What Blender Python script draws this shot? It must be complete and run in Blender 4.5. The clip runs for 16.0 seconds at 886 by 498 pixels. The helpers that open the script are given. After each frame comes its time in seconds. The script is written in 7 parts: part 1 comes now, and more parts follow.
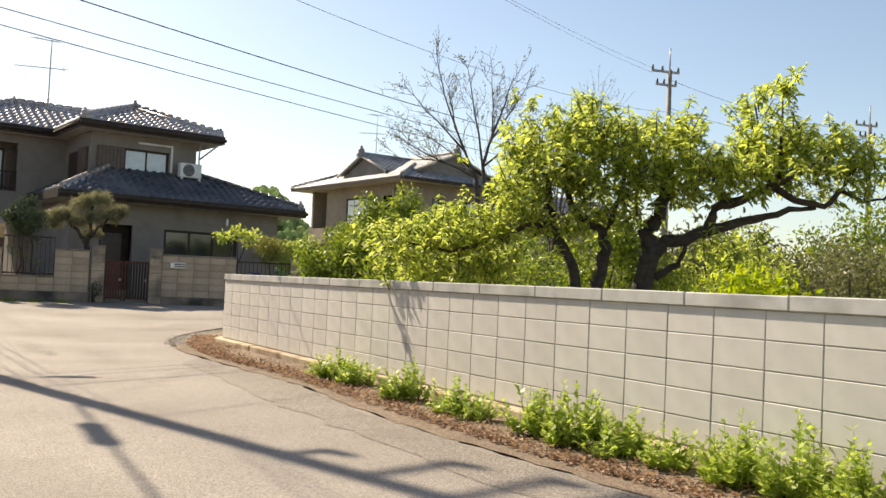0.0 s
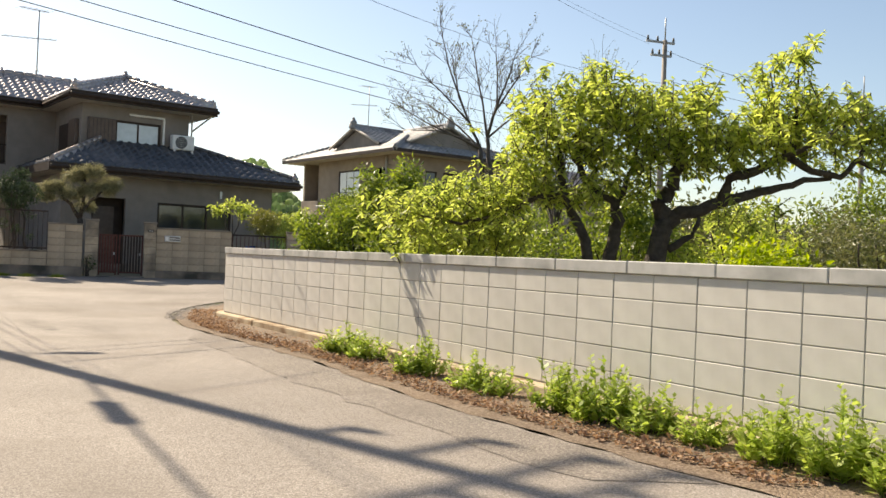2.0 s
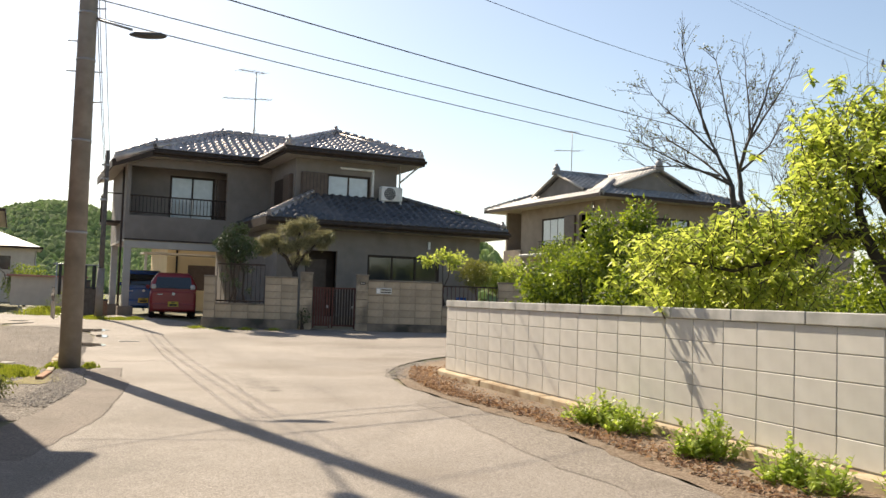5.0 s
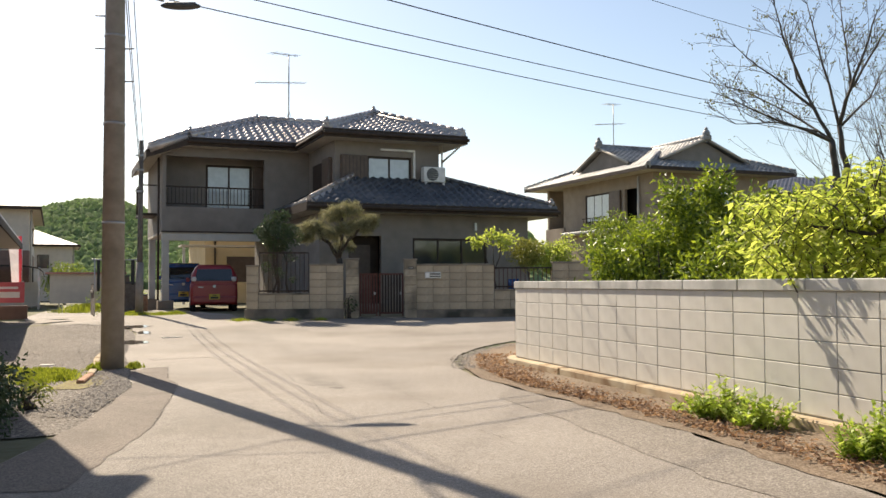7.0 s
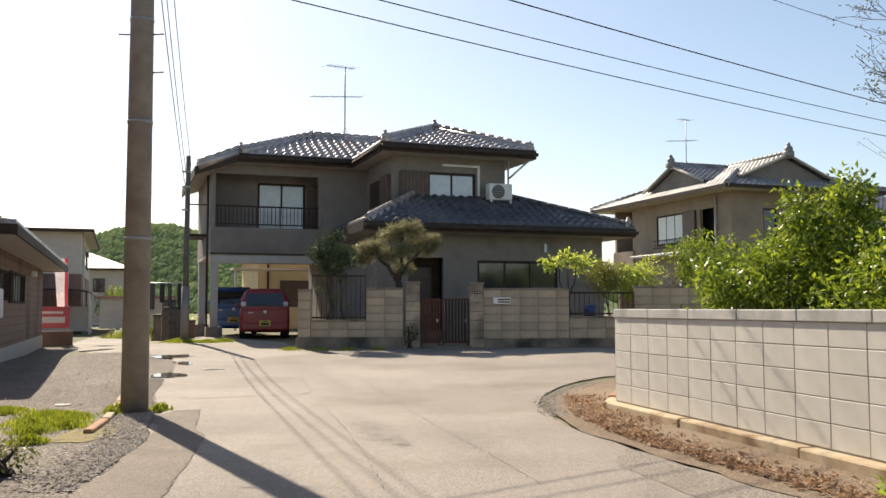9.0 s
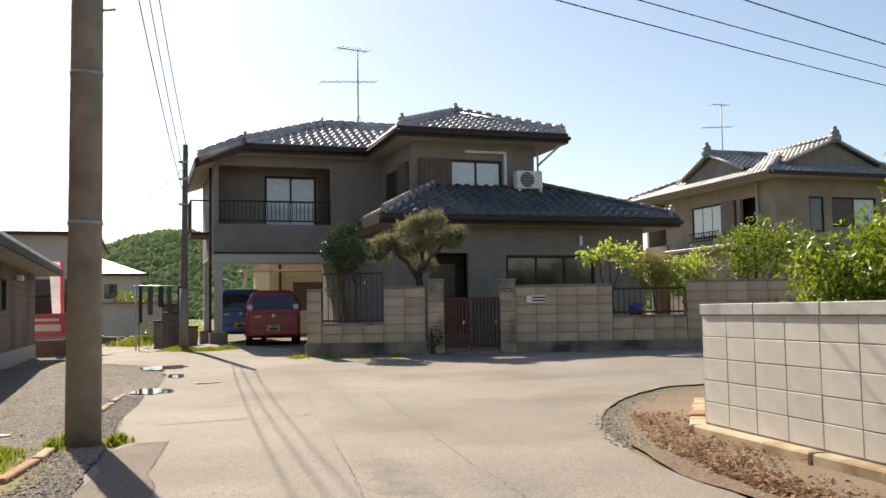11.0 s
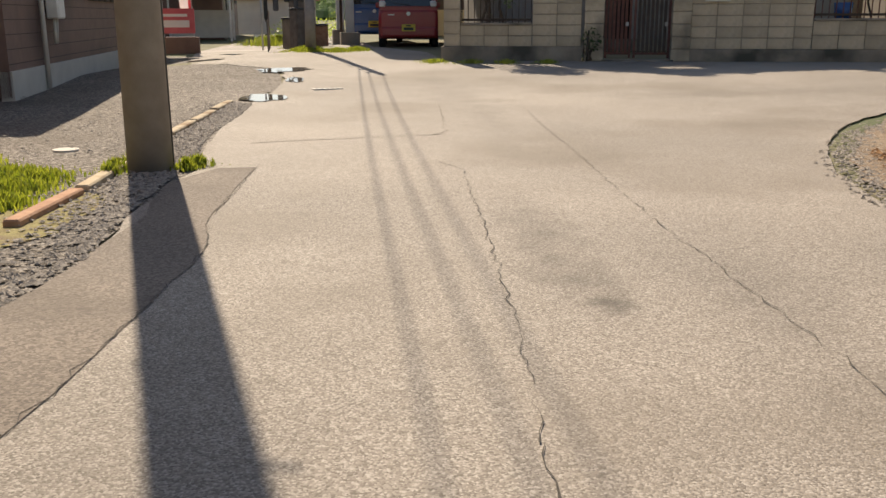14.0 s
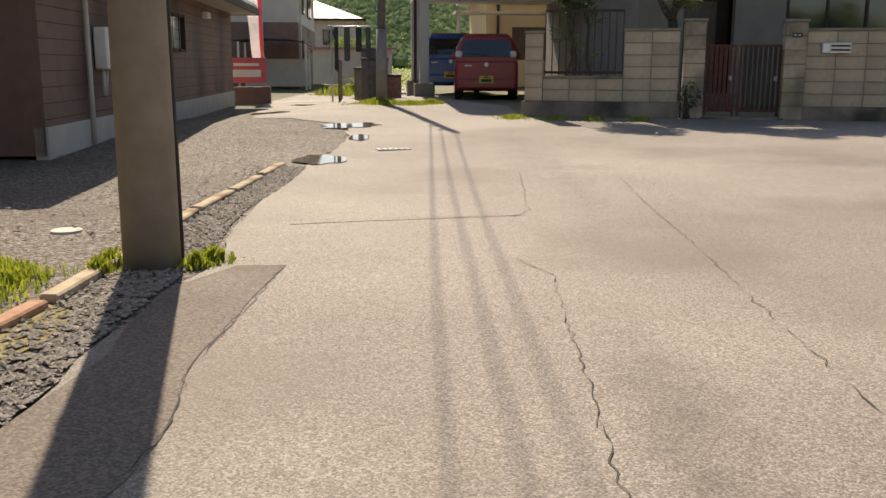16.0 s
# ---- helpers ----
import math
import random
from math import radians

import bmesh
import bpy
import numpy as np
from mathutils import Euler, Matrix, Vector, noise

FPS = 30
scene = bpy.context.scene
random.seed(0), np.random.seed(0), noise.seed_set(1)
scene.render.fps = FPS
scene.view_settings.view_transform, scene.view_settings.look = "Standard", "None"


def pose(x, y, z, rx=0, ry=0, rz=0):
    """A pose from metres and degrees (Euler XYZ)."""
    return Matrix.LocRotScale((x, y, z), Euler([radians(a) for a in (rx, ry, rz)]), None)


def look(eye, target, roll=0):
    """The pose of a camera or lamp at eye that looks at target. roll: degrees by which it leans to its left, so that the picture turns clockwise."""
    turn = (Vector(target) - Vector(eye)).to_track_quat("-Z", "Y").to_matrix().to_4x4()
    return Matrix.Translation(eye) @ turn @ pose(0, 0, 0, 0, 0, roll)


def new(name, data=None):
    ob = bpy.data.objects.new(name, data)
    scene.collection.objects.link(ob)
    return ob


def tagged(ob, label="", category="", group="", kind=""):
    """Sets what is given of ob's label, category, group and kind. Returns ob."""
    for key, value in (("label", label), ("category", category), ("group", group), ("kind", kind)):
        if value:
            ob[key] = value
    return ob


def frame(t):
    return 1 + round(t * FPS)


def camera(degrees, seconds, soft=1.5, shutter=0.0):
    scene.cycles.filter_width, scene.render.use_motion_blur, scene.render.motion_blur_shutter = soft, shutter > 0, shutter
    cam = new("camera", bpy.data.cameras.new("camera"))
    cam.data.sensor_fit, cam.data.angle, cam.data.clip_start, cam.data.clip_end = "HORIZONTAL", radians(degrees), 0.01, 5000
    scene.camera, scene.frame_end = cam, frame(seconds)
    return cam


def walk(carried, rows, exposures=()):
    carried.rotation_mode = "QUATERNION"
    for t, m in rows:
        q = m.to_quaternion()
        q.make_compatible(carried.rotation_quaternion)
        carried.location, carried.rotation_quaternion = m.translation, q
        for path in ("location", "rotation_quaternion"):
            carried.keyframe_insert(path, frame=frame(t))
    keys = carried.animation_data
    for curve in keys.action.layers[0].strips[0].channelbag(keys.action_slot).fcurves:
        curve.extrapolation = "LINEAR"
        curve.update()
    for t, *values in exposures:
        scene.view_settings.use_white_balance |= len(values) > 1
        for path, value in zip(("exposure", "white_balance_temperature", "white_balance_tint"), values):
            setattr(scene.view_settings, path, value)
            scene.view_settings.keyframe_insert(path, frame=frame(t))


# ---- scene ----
cam = camera(51.9, 16.0)
PATH = [
    (0, (0.751, -1.492, 1.124), (1.321, 0.423, 1.203), 2.5),
    (0.5, (0.723, -1.445, 1.127), (1.346, 0.454, 1.199), 2.0),
    (1, (0.68, -1.391, 1.123), (1.343, 0.495, 1.192), 2.4),
    (1.5, (0.579, -1.384, 1.132), (1.25, 0.499, 1.195), 2.1),
    (2, (0.566, -1.244, 1.117), (1.163, 0.665, 1.137), 2.3),
    (2.5, (0.59, -1.023, 1.136), (1.035, 0.926, 1.202), 1.0),
    (3, (0.564, -0.83, 1.138), (0.936, 1.134, 1.205), 1.1),
    (3.5, (0.445, -0.565, 1.142), (0.78, 1.404, 1.233), -0.2),
    (4, (0.377, -0.332, 1.142), (0.653, 1.647, 1.244), -1.2),
    (4.2, (0.36, -0.214, 1.163), (0.616, 1.766, 1.275), -0.4),
    (6.5, (0.047, 1.0, 1.118), (0.171, 2.994, 1.205), 2.1),
    (7, (-0.072, 1.374, 1.127), (0.036, 3.37, 1.203), -0.3),
    (7.5, (-0.117, 1.826, 1.142), (-0.036, 3.822, 1.241), 0.5),
    (8, (-0.18, 2.358, 1.137), (-0.135, 4.354, 1.256), -0.7),
    (8.5, (-0.223, 2.927, 1.142), (-0.205, 4.923, 1.269), -0.5),
    (9, (-0.292, 3.511, 1.16), (-0.305, 5.507, 1.291), -0.1),
    (9.2, (-0.334, 3.76, 1.183), (-0.36, 5.755, 1.32), -2.2),
    (11.3, (-0.487, 6.183, 1.127), (-0.544, 8.178, 1.262), -0.9),
    (11.5, (-0.524, 6.356, 1.132), (-0.605, 8.351, 1.234), -2.2),
    (12, (-0.564, 6.785, 1.135), (-0.716, 8.778, 1.194), -0.8),
    (12.3, (-0.576, 7.02, 1.146), (-0.785, 9.008, 1.104), 0.2),
    (12.5, (-0.609, 7.192, 1.113), (-0.832, 9.178, 1.054), 0.5),
    (13, (-0.704, 7.529, 1.065), (-0.95, 9.496, 0.795), 0.8),
    (13.5, (-0.716, 7.824, 1.039), (-1.012, 9.763, 0.651), 0.1),
    (14, (-0.713, 8.126, 1.028), (-1.071, 10.03, 0.532), -0.1),
    (14.5, (-0.797, 8.508, 1.034), (-1.194, 10.395, 0.502), -0.5),
    (15, (-0.863, 8.892, 1.037), (-1.312, 10.772, 0.525), -0.4),
    (15.5, (-0.917, 9.231, 1.061), (-1.409, 11.108, 0.578), 0.7),
    (16, (-1.052, 9.652, 1.077), (-1.572, 11.542, 0.68), 0.2),
]
walk(cam, [(t, look(eye, target, roll)) for t, eye, target, roll in PATH],
     [(0, 0.77, 7350, 11), (4, 0.75, 7300, 11), (9, 0.65, 7100, 11), (12, 0.57, 7050, 11), (14, 0.51, 7400, 12), (16, 0.49, 7350, 12)])

# ---------- world, sun ----------
SUN_AZ, SUN_EL = math.atan2(-0.49, 0.872), radians(41)
world = bpy.data.worlds.new("sky")
scene.world = world
world.use_nodes = True
wn = world.node_tree.nodes
sky = wn.new("ShaderNodeTexSky")
sky.sky_type, sky.sun_disc = "NISHITA", False
sky.sun_elevation, sky.sun_rotation = SUN_EL, SUN_AZ
sky.air_density, sky.dust_density, sky.ozone_density = 1.0, 0.9, 1.5
world.node_tree.links.new(sky.outputs[0], wn["Background"].inputs[0])
wn["Background"].inputs[1].default_value = 0.1
sun = new("sun", bpy.data.lights.new("sun", "SUN"))
sun.data.energy, sun.data.angle, sun.data.color = 5.0, radians(0.53), (1.0, 0.92, 0.79)
to_sun = Vector((math.cos(SUN_EL) * -0.49, math.cos(SUN_EL) * 0.872, math.sin(SUN_EL)))
sun.matrix_world = look(to_sun * 60, (0, 0, 0))


# ---------- materials ----------
def surf(name, c1, c2, scale=8.0, rough=0.8, bump=0.2, fine=60.0, metal=0.0, spec=0.5, stain=None, stain_scale=0.7, piece=0.0, detail=6.0, bdist=0.01, stain_at=(0.5, 0.68)):
    m = bpy.data.materials.new(name)
    m.use_nodes = True
    nt = m.node_tree
    nd, lk = nt.nodes, nt.links
    b = nd["Principled BSDF"]
    tc = nd.new("ShaderNodeTexCoord")
    n1 = nd.new("ShaderNodeTexNoise")
    n1.inputs["Scale"].default_value, n1.inputs["Detail"].default_value = scale, detail
    lk.new(tc.outputs["Object"], n1.inputs["Vector"])
    mix = nd.new("ShaderNodeMix")
    mix.data_type = "RGBA"
    mix.inputs[6].default_value, mix.inputs[7].default_value = (*c1, 1), (*c2, 1)
    rp = nd.new("ShaderNodeMapRange")
    rp.inputs[1].default_value, rp.inputs[2].default_value = 0.3, 0.7
    lk.new(n1.outputs[0], rp.inputs[0])
    lk.new(rp.outputs[0], mix.inputs[0])
    col = mix.outputs[2]
    if stain:
        n2 = nd.new("ShaderNodeTexNoise")
        n2.inputs["Scale"].default_value, n2.inputs["Detail"].default_value = stain_scale, 5
        lk.new(tc.outputs["Object"], n2.inputs["Vector"])
        r2 = nd.new("ShaderNodeMapRange")
        r2.inputs[1].default_value, r2.inputs[2].default_value = stain_at
        lk.new(n2.outputs[0], r2.inputs[0])
        mx = nd.new("ShaderNodeMix")
        mx.data_type = "RGBA"
        mx.inputs[7].default_value = (*stain, 1)
        lk.new(r2.outputs[0], mx.inputs[0])
        lk.new(col, mx.inputs[6])
        col = mx.outputs[2]
    if piece:
        oi = nd.new("ShaderNodeObjectInfo")
        mr = nd.new("ShaderNodeMapRange")
        mr.inputs[3].default_value, mr.inputs[4].default_value = 1 - piece, 1 + piece
        lk.new(oi.outputs["Random"], mr.inputs[0])
        hv = nd.new("ShaderNodeHueSaturation")
        lk.new(mr.outputs[0], hv.inputs["Value"])
        lk.new(col, hv.inputs["Color"])
        col = hv.outputs[0]
    lk.new(col, b.inputs["Base Color"])
    b.inputs["Roughness"].default_value, b.inputs["Metallic"].default_value = rough, metal
    b.inputs["Specular IOR Level"].default_value = spec
    if bump:
        n3 = nd.new("ShaderNodeTexNoise")
        n3.inputs["Scale"].default_value, n3.inputs["Detail"].default_value = fine, 4
        lk.new(tc.outputs["Object"], n3.inputs["Vector"])
        bp = nd.new("ShaderNodeBump")
        bp.inputs["Strength"].default_value, bp.inputs["Distance"].default_value = bump, bdist
        lk.new(n3.outputs[0], bp.inputs["Height"])
        lk.new(bp.outputs[0], b.inputs["Normal"])
    return m


def leaf(name, c1, c2, through_it=0.45, rough=0.45):
    m = bpy.data.materials.new(name)
    m.use_nodes = True
    nd, lk = m.node_tree.nodes, m.node_tree.links
    b = nd["Principled BSDF"]
    g = nd.new("ShaderNodeNewGeometry")
    mix = nd.new("ShaderNodeMix")
    mix.data_type = "RGBA"
    mix.inputs[6].default_value, mix.inputs[7].default_value = (*c1, 1), (*c2, 1)
    lk.new(g.outputs["Random Per Island"], mix.inputs[0])
    lk.new(mix.outputs[2], b.inputs["Base Color"])
    b.inputs["Roughness"].default_value = rough
    tr = nd.new("ShaderNodeBsdfTranslucent")
    hs = nd.new("ShaderNodeHueSaturation")
    hs.inputs["Saturation"].default_value, hs.inputs["Value"].default_value = 1.1, 1.5
    lk.new(mix.outputs[2], hs.inputs["Color"])
    lk.new(hs.outputs[0], tr.inputs["Color"])
    ms = nd.new("ShaderNodeMixShader")
    ms.inputs[0].default_value = through_it
    lk.new(b.outputs[0], ms.inputs[1])
    lk.new(tr.outputs[0], ms.inputs[2])
    lk.new(ms.outputs[0], nd["Material Output"].inputs["Surface"])
    return m


def grains(name, cols, size, rough=0.9, bump=0.6, bdist=0.01, stain=None, stain_scale=0.5, spec=0.3, stain_at=(0.5, 0.7)):
    """Loose or bound aggregate: cells of several tones with broad stains over them."""
    m = bpy.data.materials.new(name)
    m.use_nodes = True
    nd, lk = m.node_tree.nodes, m.node_tree.links
    b = nd["Principled BSDF"]
    tc = nd.new("ShaderNodeTexCoord")
    vo = nd.new("ShaderNodeTexVoronoi")
    vo.inputs["Scale"].default_value = 1 / size
    lk.new(tc.outputs["Object"], vo.inputs["Vector"])
    sp = nd.new("ShaderNodeSeparateColor")
    lk.new(vo.outputs["Color"], sp.inputs[0])
    cr = nd.new("ShaderNodeValToRGB")
    cr.color_ramp.elements[0].color, cr.color_ramp.elements[1].color = (*cols[0], 1), (*cols[-1], 1)
    for i, c in enumerate(cols[1:-1], 1):
        cr.color_ramp.elements.new(i / (len(cols) - 1)).color = (*c, 1)
    lk.new(sp.outputs[0], cr.inputs[0])
    col = cr.outputs[0]
    n0 = nd.new("ShaderNodeTexNoise")
    n0.inputs["Scale"].default_value, n0.inputs["Detail"].default_value = 0.35, 8
    lk.new(tc.outputs["Object"], n0.inputs["Vector"])
    r0 = nd.new("ShaderNodeMapRange")
    r0.inputs[1].default_value, r0.inputs[2].default_value, r0.inputs[3].default_value, r0.inputs[4].default_value = 0.3, 0.7, 0.82, 1.16
    lk.new(n0.outputs[0], r0.inputs[0])
    hv = nd.new("ShaderNodeHueSaturation")
    lk.new(r0.outputs[0], hv.inputs["Value"])
    lk.new(col, hv.inputs["Color"])
    col = hv.outputs[0]
    if stain:
        n2 = nd.new("ShaderNodeTexNoise")
        n2.inputs["Scale"].default_value, n2.inputs["Detail"].default_value = stain_scale, 7
        lk.new(tc.outputs["Object"], n2.inputs["Vector"])
        r2 = nd.new("ShaderNodeMapRange")
        r2.inputs[1].default_value, r2.inputs[2].default_value, r2.inputs[4].default_value = (*stain_at, 0.75)
        lk.new(n2.outputs[0], r2.inputs[0])
        mx = nd.new("ShaderNodeMix")
        mx.data_type = "RGBA"
        mx.inputs[7].default_value = (*stain, 1)
        lk.new(r2.outputs[0], mx.inputs[0])
        lk.new(col, mx.inputs[6])
        col = mx.outputs[2]
    lk.new(col, b.inputs["Base Color"])
    b.inputs["Roughness"].default_value, b.inputs["Specular IOR Level"].default_value = rough, spec
    bp = nd.new("ShaderNodeBump")
    bp.inputs["Strength"].default_value, bp.inputs["Distance"].default_value = bump, bdist
    lk.new(vo.outputs["Distance"], bp.inputs["Height"])
    bp.invert = True
    lk.new(bp.outputs[0], b.inputs["Normal"])
    return m


M_ROAD = grains("asphalt_worn", [(0.15, 0.127, 0.106), (0.235, 0.203, 0.172), (0.285, 0.249, 0.212), (0.42, 0.375, 0.33)], 0.0065, 0.8, 0.6, 0.003, (0.175, 0.145, 0.115), 0.45)
def smear_and_shade(m, spots):
    """Soft dark blots (x, y, turn, half width, half length, depth) broken up by noise: old oil, tyre dirt and one broad
    painted shade.
    """
    nd, lk = m.node_tree.nodes, m.node_tree.links
    b = nd["Principled BSDF"]
    tc = nd.new("ShaderNodeTexCoord")
    nz = nd.new("ShaderNodeTexNoise")
    nz.inputs["Scale"].default_value, nz.inputs["Detail"].default_value = 5, 6
    lk.new(tc.outputs["Object"], nz.inputs["Vector"])
    for x, y, turn, w, h, deep in spots:
        mp = nd.new("ShaderNodeMapping")
        mp.vector_type = "TEXTURE"
        mp.inputs["Location"].default_value = (x, y, 0)
        mp.inputs["Rotation"].default_value = (0, 0, radians(turn))
        mp.inputs["Scale"].default_value = (w, h, 1)
        lk.new(tc.outputs["Object"], mp.inputs["Vector"])
        ln = nd.new("ShaderNodeVectorMath")
        ln.operation = "LENGTH"
        lk.new(mp.outputs[0], ln.inputs[0])
        ad = nd.new("ShaderNodeMath")
        ad.operation = "MULTIPLY_ADD"
        ad.inputs[1].default_value, ad.inputs[2].default_value = 1.6, -0.8
        lk.new(nz.outputs[0], ad.inputs[0])
        su = nd.new("ShaderNodeMath")
        lk.new(ln.outputs["Value"], su.inputs[0])
        lk.new(ad.outputs[0], su.inputs[1])
        mr = nd.new("ShaderNodeMapRange")
        mr.inputs[1].default_value, mr.inputs[2].default_value, mr.inputs[3].default_value, mr.inputs[4].default_value = 0.0, 1.0, deep, 0.0
        lk.new(su.outputs[0], mr.inputs[0])
        mx = nd.new("ShaderNodeMix")
        mx.data_type = "RGBA"
        mx.inputs[7].default_value = (0.06, 0.05, 0.042, 1)
        lk.new(mr.outputs[0], mx.inputs[0])
        lk.new(b.inputs["Base Color"].links[0].from_socket, mx.inputs[6])
        lk.new(mx.outputs[2], b.inputs["Base Color"])


# The last, broad blot paints in lens falloff and shadow along the left.
smear_and_shade(M_ROAD, [(-1.05, 12.5, 14, 0.24, 1.0, 0.42), (-0.69, 11.4, 20, 0.12, 0.17, 0.75), (-0.85, 11.7, 24, 0.24, 0.5, 0.4), (-0.1, 11.3, 10, 0.35, 1.2, 0.25), (-3.0, 20.5, 15, 0.5, 3.5, 0.22), (1.4, 20.5, -70, 0.5, 3.0, 0.25), (0.9, 9.0, -18, 0.2, 2.5, 0.25), (-2.0, 17.5, 12, 0.25, 3.0, 0.2), (-1.6, 6.0, 4, 1.0, 6.0, 0.3)])
M_PATCH = grains("asphalt_patch", [(0.115, 0.093, 0.076), (0.178, 0.146, 0.12), (0.255, 0.212, 0.176)], 0.009, 0.85, 0.4, 0.003, (0.1, 0.08, 0.064), 0.8)
M_MARGIN = grains("gritty_asphalt", [(0.125, 0.105, 0.087), (0.205, 0.176, 0.148), (0.26, 0.226, 0.19), (0.38, 0.335, 0.29)], 0.009, 0.85, 0.7, 0.004, (0.15, 0.122, 0.1), 0.9)
M_GRAVEL = grains("gravel", [(0.06, 0.05, 0.042), (0.13, 0.11, 0.092), (0.2, 0.172, 0.145), (0.36, 0.32, 0.28)], 0.018, 0.9, 0.8, 0.01, (0.11, 0.088, 0.068), 0.4)
M_STONE = surf("crushed_stone", (0.13, 0.11, 0.092), (0.35, 0.305, 0.26), 30, 0.85, 0.3, 90)
M_SOIL = grains("dry_soil", [(0.13, 0.09, 0.06), (0.2, 0.145, 0.1), (0.3, 0.23, 0.165)], 0.014, 0.95, 0.8, 0.008, (0.24, 0.19, 0.14), 1.2)
M_LAND = surf("land", (0.1, 0.1, 0.045), (0.2, 0.17, 0.1), 0.6, 0.95, 0.5, 8, stain=(0.06, 0.085, 0.025), stain_scale=0.08, bdist=0.05)
M_LITTER = leaf("dead_leaves", (0.17, 0.095, 0.055), (0.42, 0.28, 0.175), 0.25, 0.8)
M_BLOCK = surf("concrete_block", (0.55, 0.525, 0.475), (0.64, 0.615, 0.56), 5, 0.9, 0.35, 130, stain=(0.45, 0.43, 0.39), stain_scale=1.6, piece=0.05, bdist=0.004)
M_CAP = surf("cap_stone", (0.44, 0.435, 0.41), (0.54, 0.53, 0.5), 9, 0.9, 0.3, 100, stain=(0.3, 0.3, 0.28), stain_scale=2.2, piece=0.05, bdist=0.004)
M_MORTAR = surf("mortar", (0.27, 0.26, 0.24), (0.38, 0.365, 0.34), 12, 0.95, 0.3, 90)
M_FOOTING = surf("footing_concrete", (0.4, 0.3, 0.19), (0.5, 0.42, 0.3), 4, 0.95, 0.5, 50, stain=(0.24, 0.15, 0.08), stain_scale=2.5, piece=0.08, bdist=0.006)
M_OLDBLOCK = surf("old_block", (0.42, 0.34, 0.235), (0.54, 0.45, 0.33), 6, 0.92, 0.4, 80, stain=(0.14, 0.118, 0.09), stain_scale=1.4, piece=0.14, bdist=0.005, stain_at=(0.42, 0.62))
M_OLDCON = surf("old_concrete", (0.2, 0.165, 0.13), (0.32, 0.27, 0.21), 3, 0.95, 0.4, 50, stain=(0.075, 0.07, 0.055), stain_scale=1.1, bdist=0.005)
M_STUCCO = surf("grey_stucco", (0.225, 0.197, 0.173), (0.272, 0.24, 0.212), 3, 0.92, 0.5, 160, stain=(0.19, 0.165, 0.145), stain_scale=0.6, bdist=0.003)
M_BEIGE = surf("beige_paint", (0.52, 0.45, 0.36), (0.6, 0.53, 0.43), 3, 0.8, 0.2, 60, stain=(0.4, 0.33, 0.26), stain_scale=0.9)
M_SOFFIT = surf("soffit_board", (0.42, 0.38, 0.33), (0.5, 0.46, 0.4), 4, 0.8, 0.15, 40)
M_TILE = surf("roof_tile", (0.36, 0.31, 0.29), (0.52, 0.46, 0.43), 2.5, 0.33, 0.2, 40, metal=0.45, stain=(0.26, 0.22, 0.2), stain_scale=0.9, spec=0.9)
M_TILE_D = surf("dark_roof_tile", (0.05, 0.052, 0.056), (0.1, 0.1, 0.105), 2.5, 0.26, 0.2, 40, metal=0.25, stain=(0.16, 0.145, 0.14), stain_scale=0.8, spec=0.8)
M_TILE_S = surf("silver_roof_tile", (0.2, 0.2, 0.2), (0.33, 0.32, 0.31), 2.5, 0.45, 0.2, 40, stain=(0.14, 0.13, 0.13), stain_scale=0.8, spec=0.6)
M_BROWN = surf("brown_metal", (0.04, 0.028, 0.021), (0.062, 0.044, 0.034), 5, 0.65, 0.1, 40, spec=0.25)
M_SHUTTER = surf("brown_shutter", (0.09, 0.058, 0.042), (0.125, 0.085, 0.062), 7, 0.5, 0.15, 40)
# Near-black stands in for the unlit rooms behind windows and door.
M_UNLIT = surf("unlit_room_shade", (0.012, 0.012, 0.012), (0.02, 0.019, 0.018), 3, 0.9, 0)
M_WHITE = surf("white_plastic", (0.72, 0.71, 0.68), (0.8, 0.79, 0.76), 6, 0.5, 0.05, 40, stain=(0.6, 0.58, 0.53), stain_scale=2)
M_GRILL = surf("dark_grille", (0.06, 0.06, 0.06), (0.09, 0.09, 0.09), 20, 0.6, 0)
M_PANE = surf("window_glass", (0.03, 0.033, 0.035), (0.05, 0.054, 0.056), 1.5, 0.06, 0, spec=0.8)
# Pale blue-white mixes the curtain with sky reflection put into the colour.
M_CURTAIN_SKY = surf("curtain_and_sky_glass", (0.52, 0.58, 0.61), (0.62, 0.68, 0.71), 6, 0.12, 0, spec=0.9)
M_ALU = surf("aluminium", (0.45, 0.45, 0.45), (0.55, 0.55, 0.54), 10, 0.4, 0.05, 60, metal=0.7)
M_POLE = surf("pole_concrete", (0.235, 0.205, 0.178), (0.31, 0.275, 0.24), 7, 0.75, 0.3, 90, stain=(0.17, 0.148, 0.128), stain_scale=1.5, bdist=0.004)
M_STEEL = surf("galvanised_steel", (0.3, 0.3, 0.3), (0.4, 0.4, 0.39), 12, 0.5, 0.1, 60, metal=0.6)
M_WIRE = surf("cable_sheath", (0.03, 0.03, 0.032), (0.05, 0.05, 0.05), 5, 0.6, 0)
M_WOODPOLE = surf("weathered_wood", (0.11, 0.09, 0.075), (0.18, 0.15, 0.125), 9, 0.9, 0.5, 60)
M_BARK = surf("bark", (0.045, 0.034, 0.026), (0.095, 0.075, 0.058), 14, 0.95, 0.9, 40, bdist=0.02)
M_TWIG = surf("grey_twig", (0.07, 0.056, 0.048), (0.115, 0.095, 0.08), 12, 0.9, 0.3, 60)
M_LEAF_K = leaf("persimmon_leaf", (0.2, 0.255, 0.055), (0.5, 0.53, 0.14), 0.62)
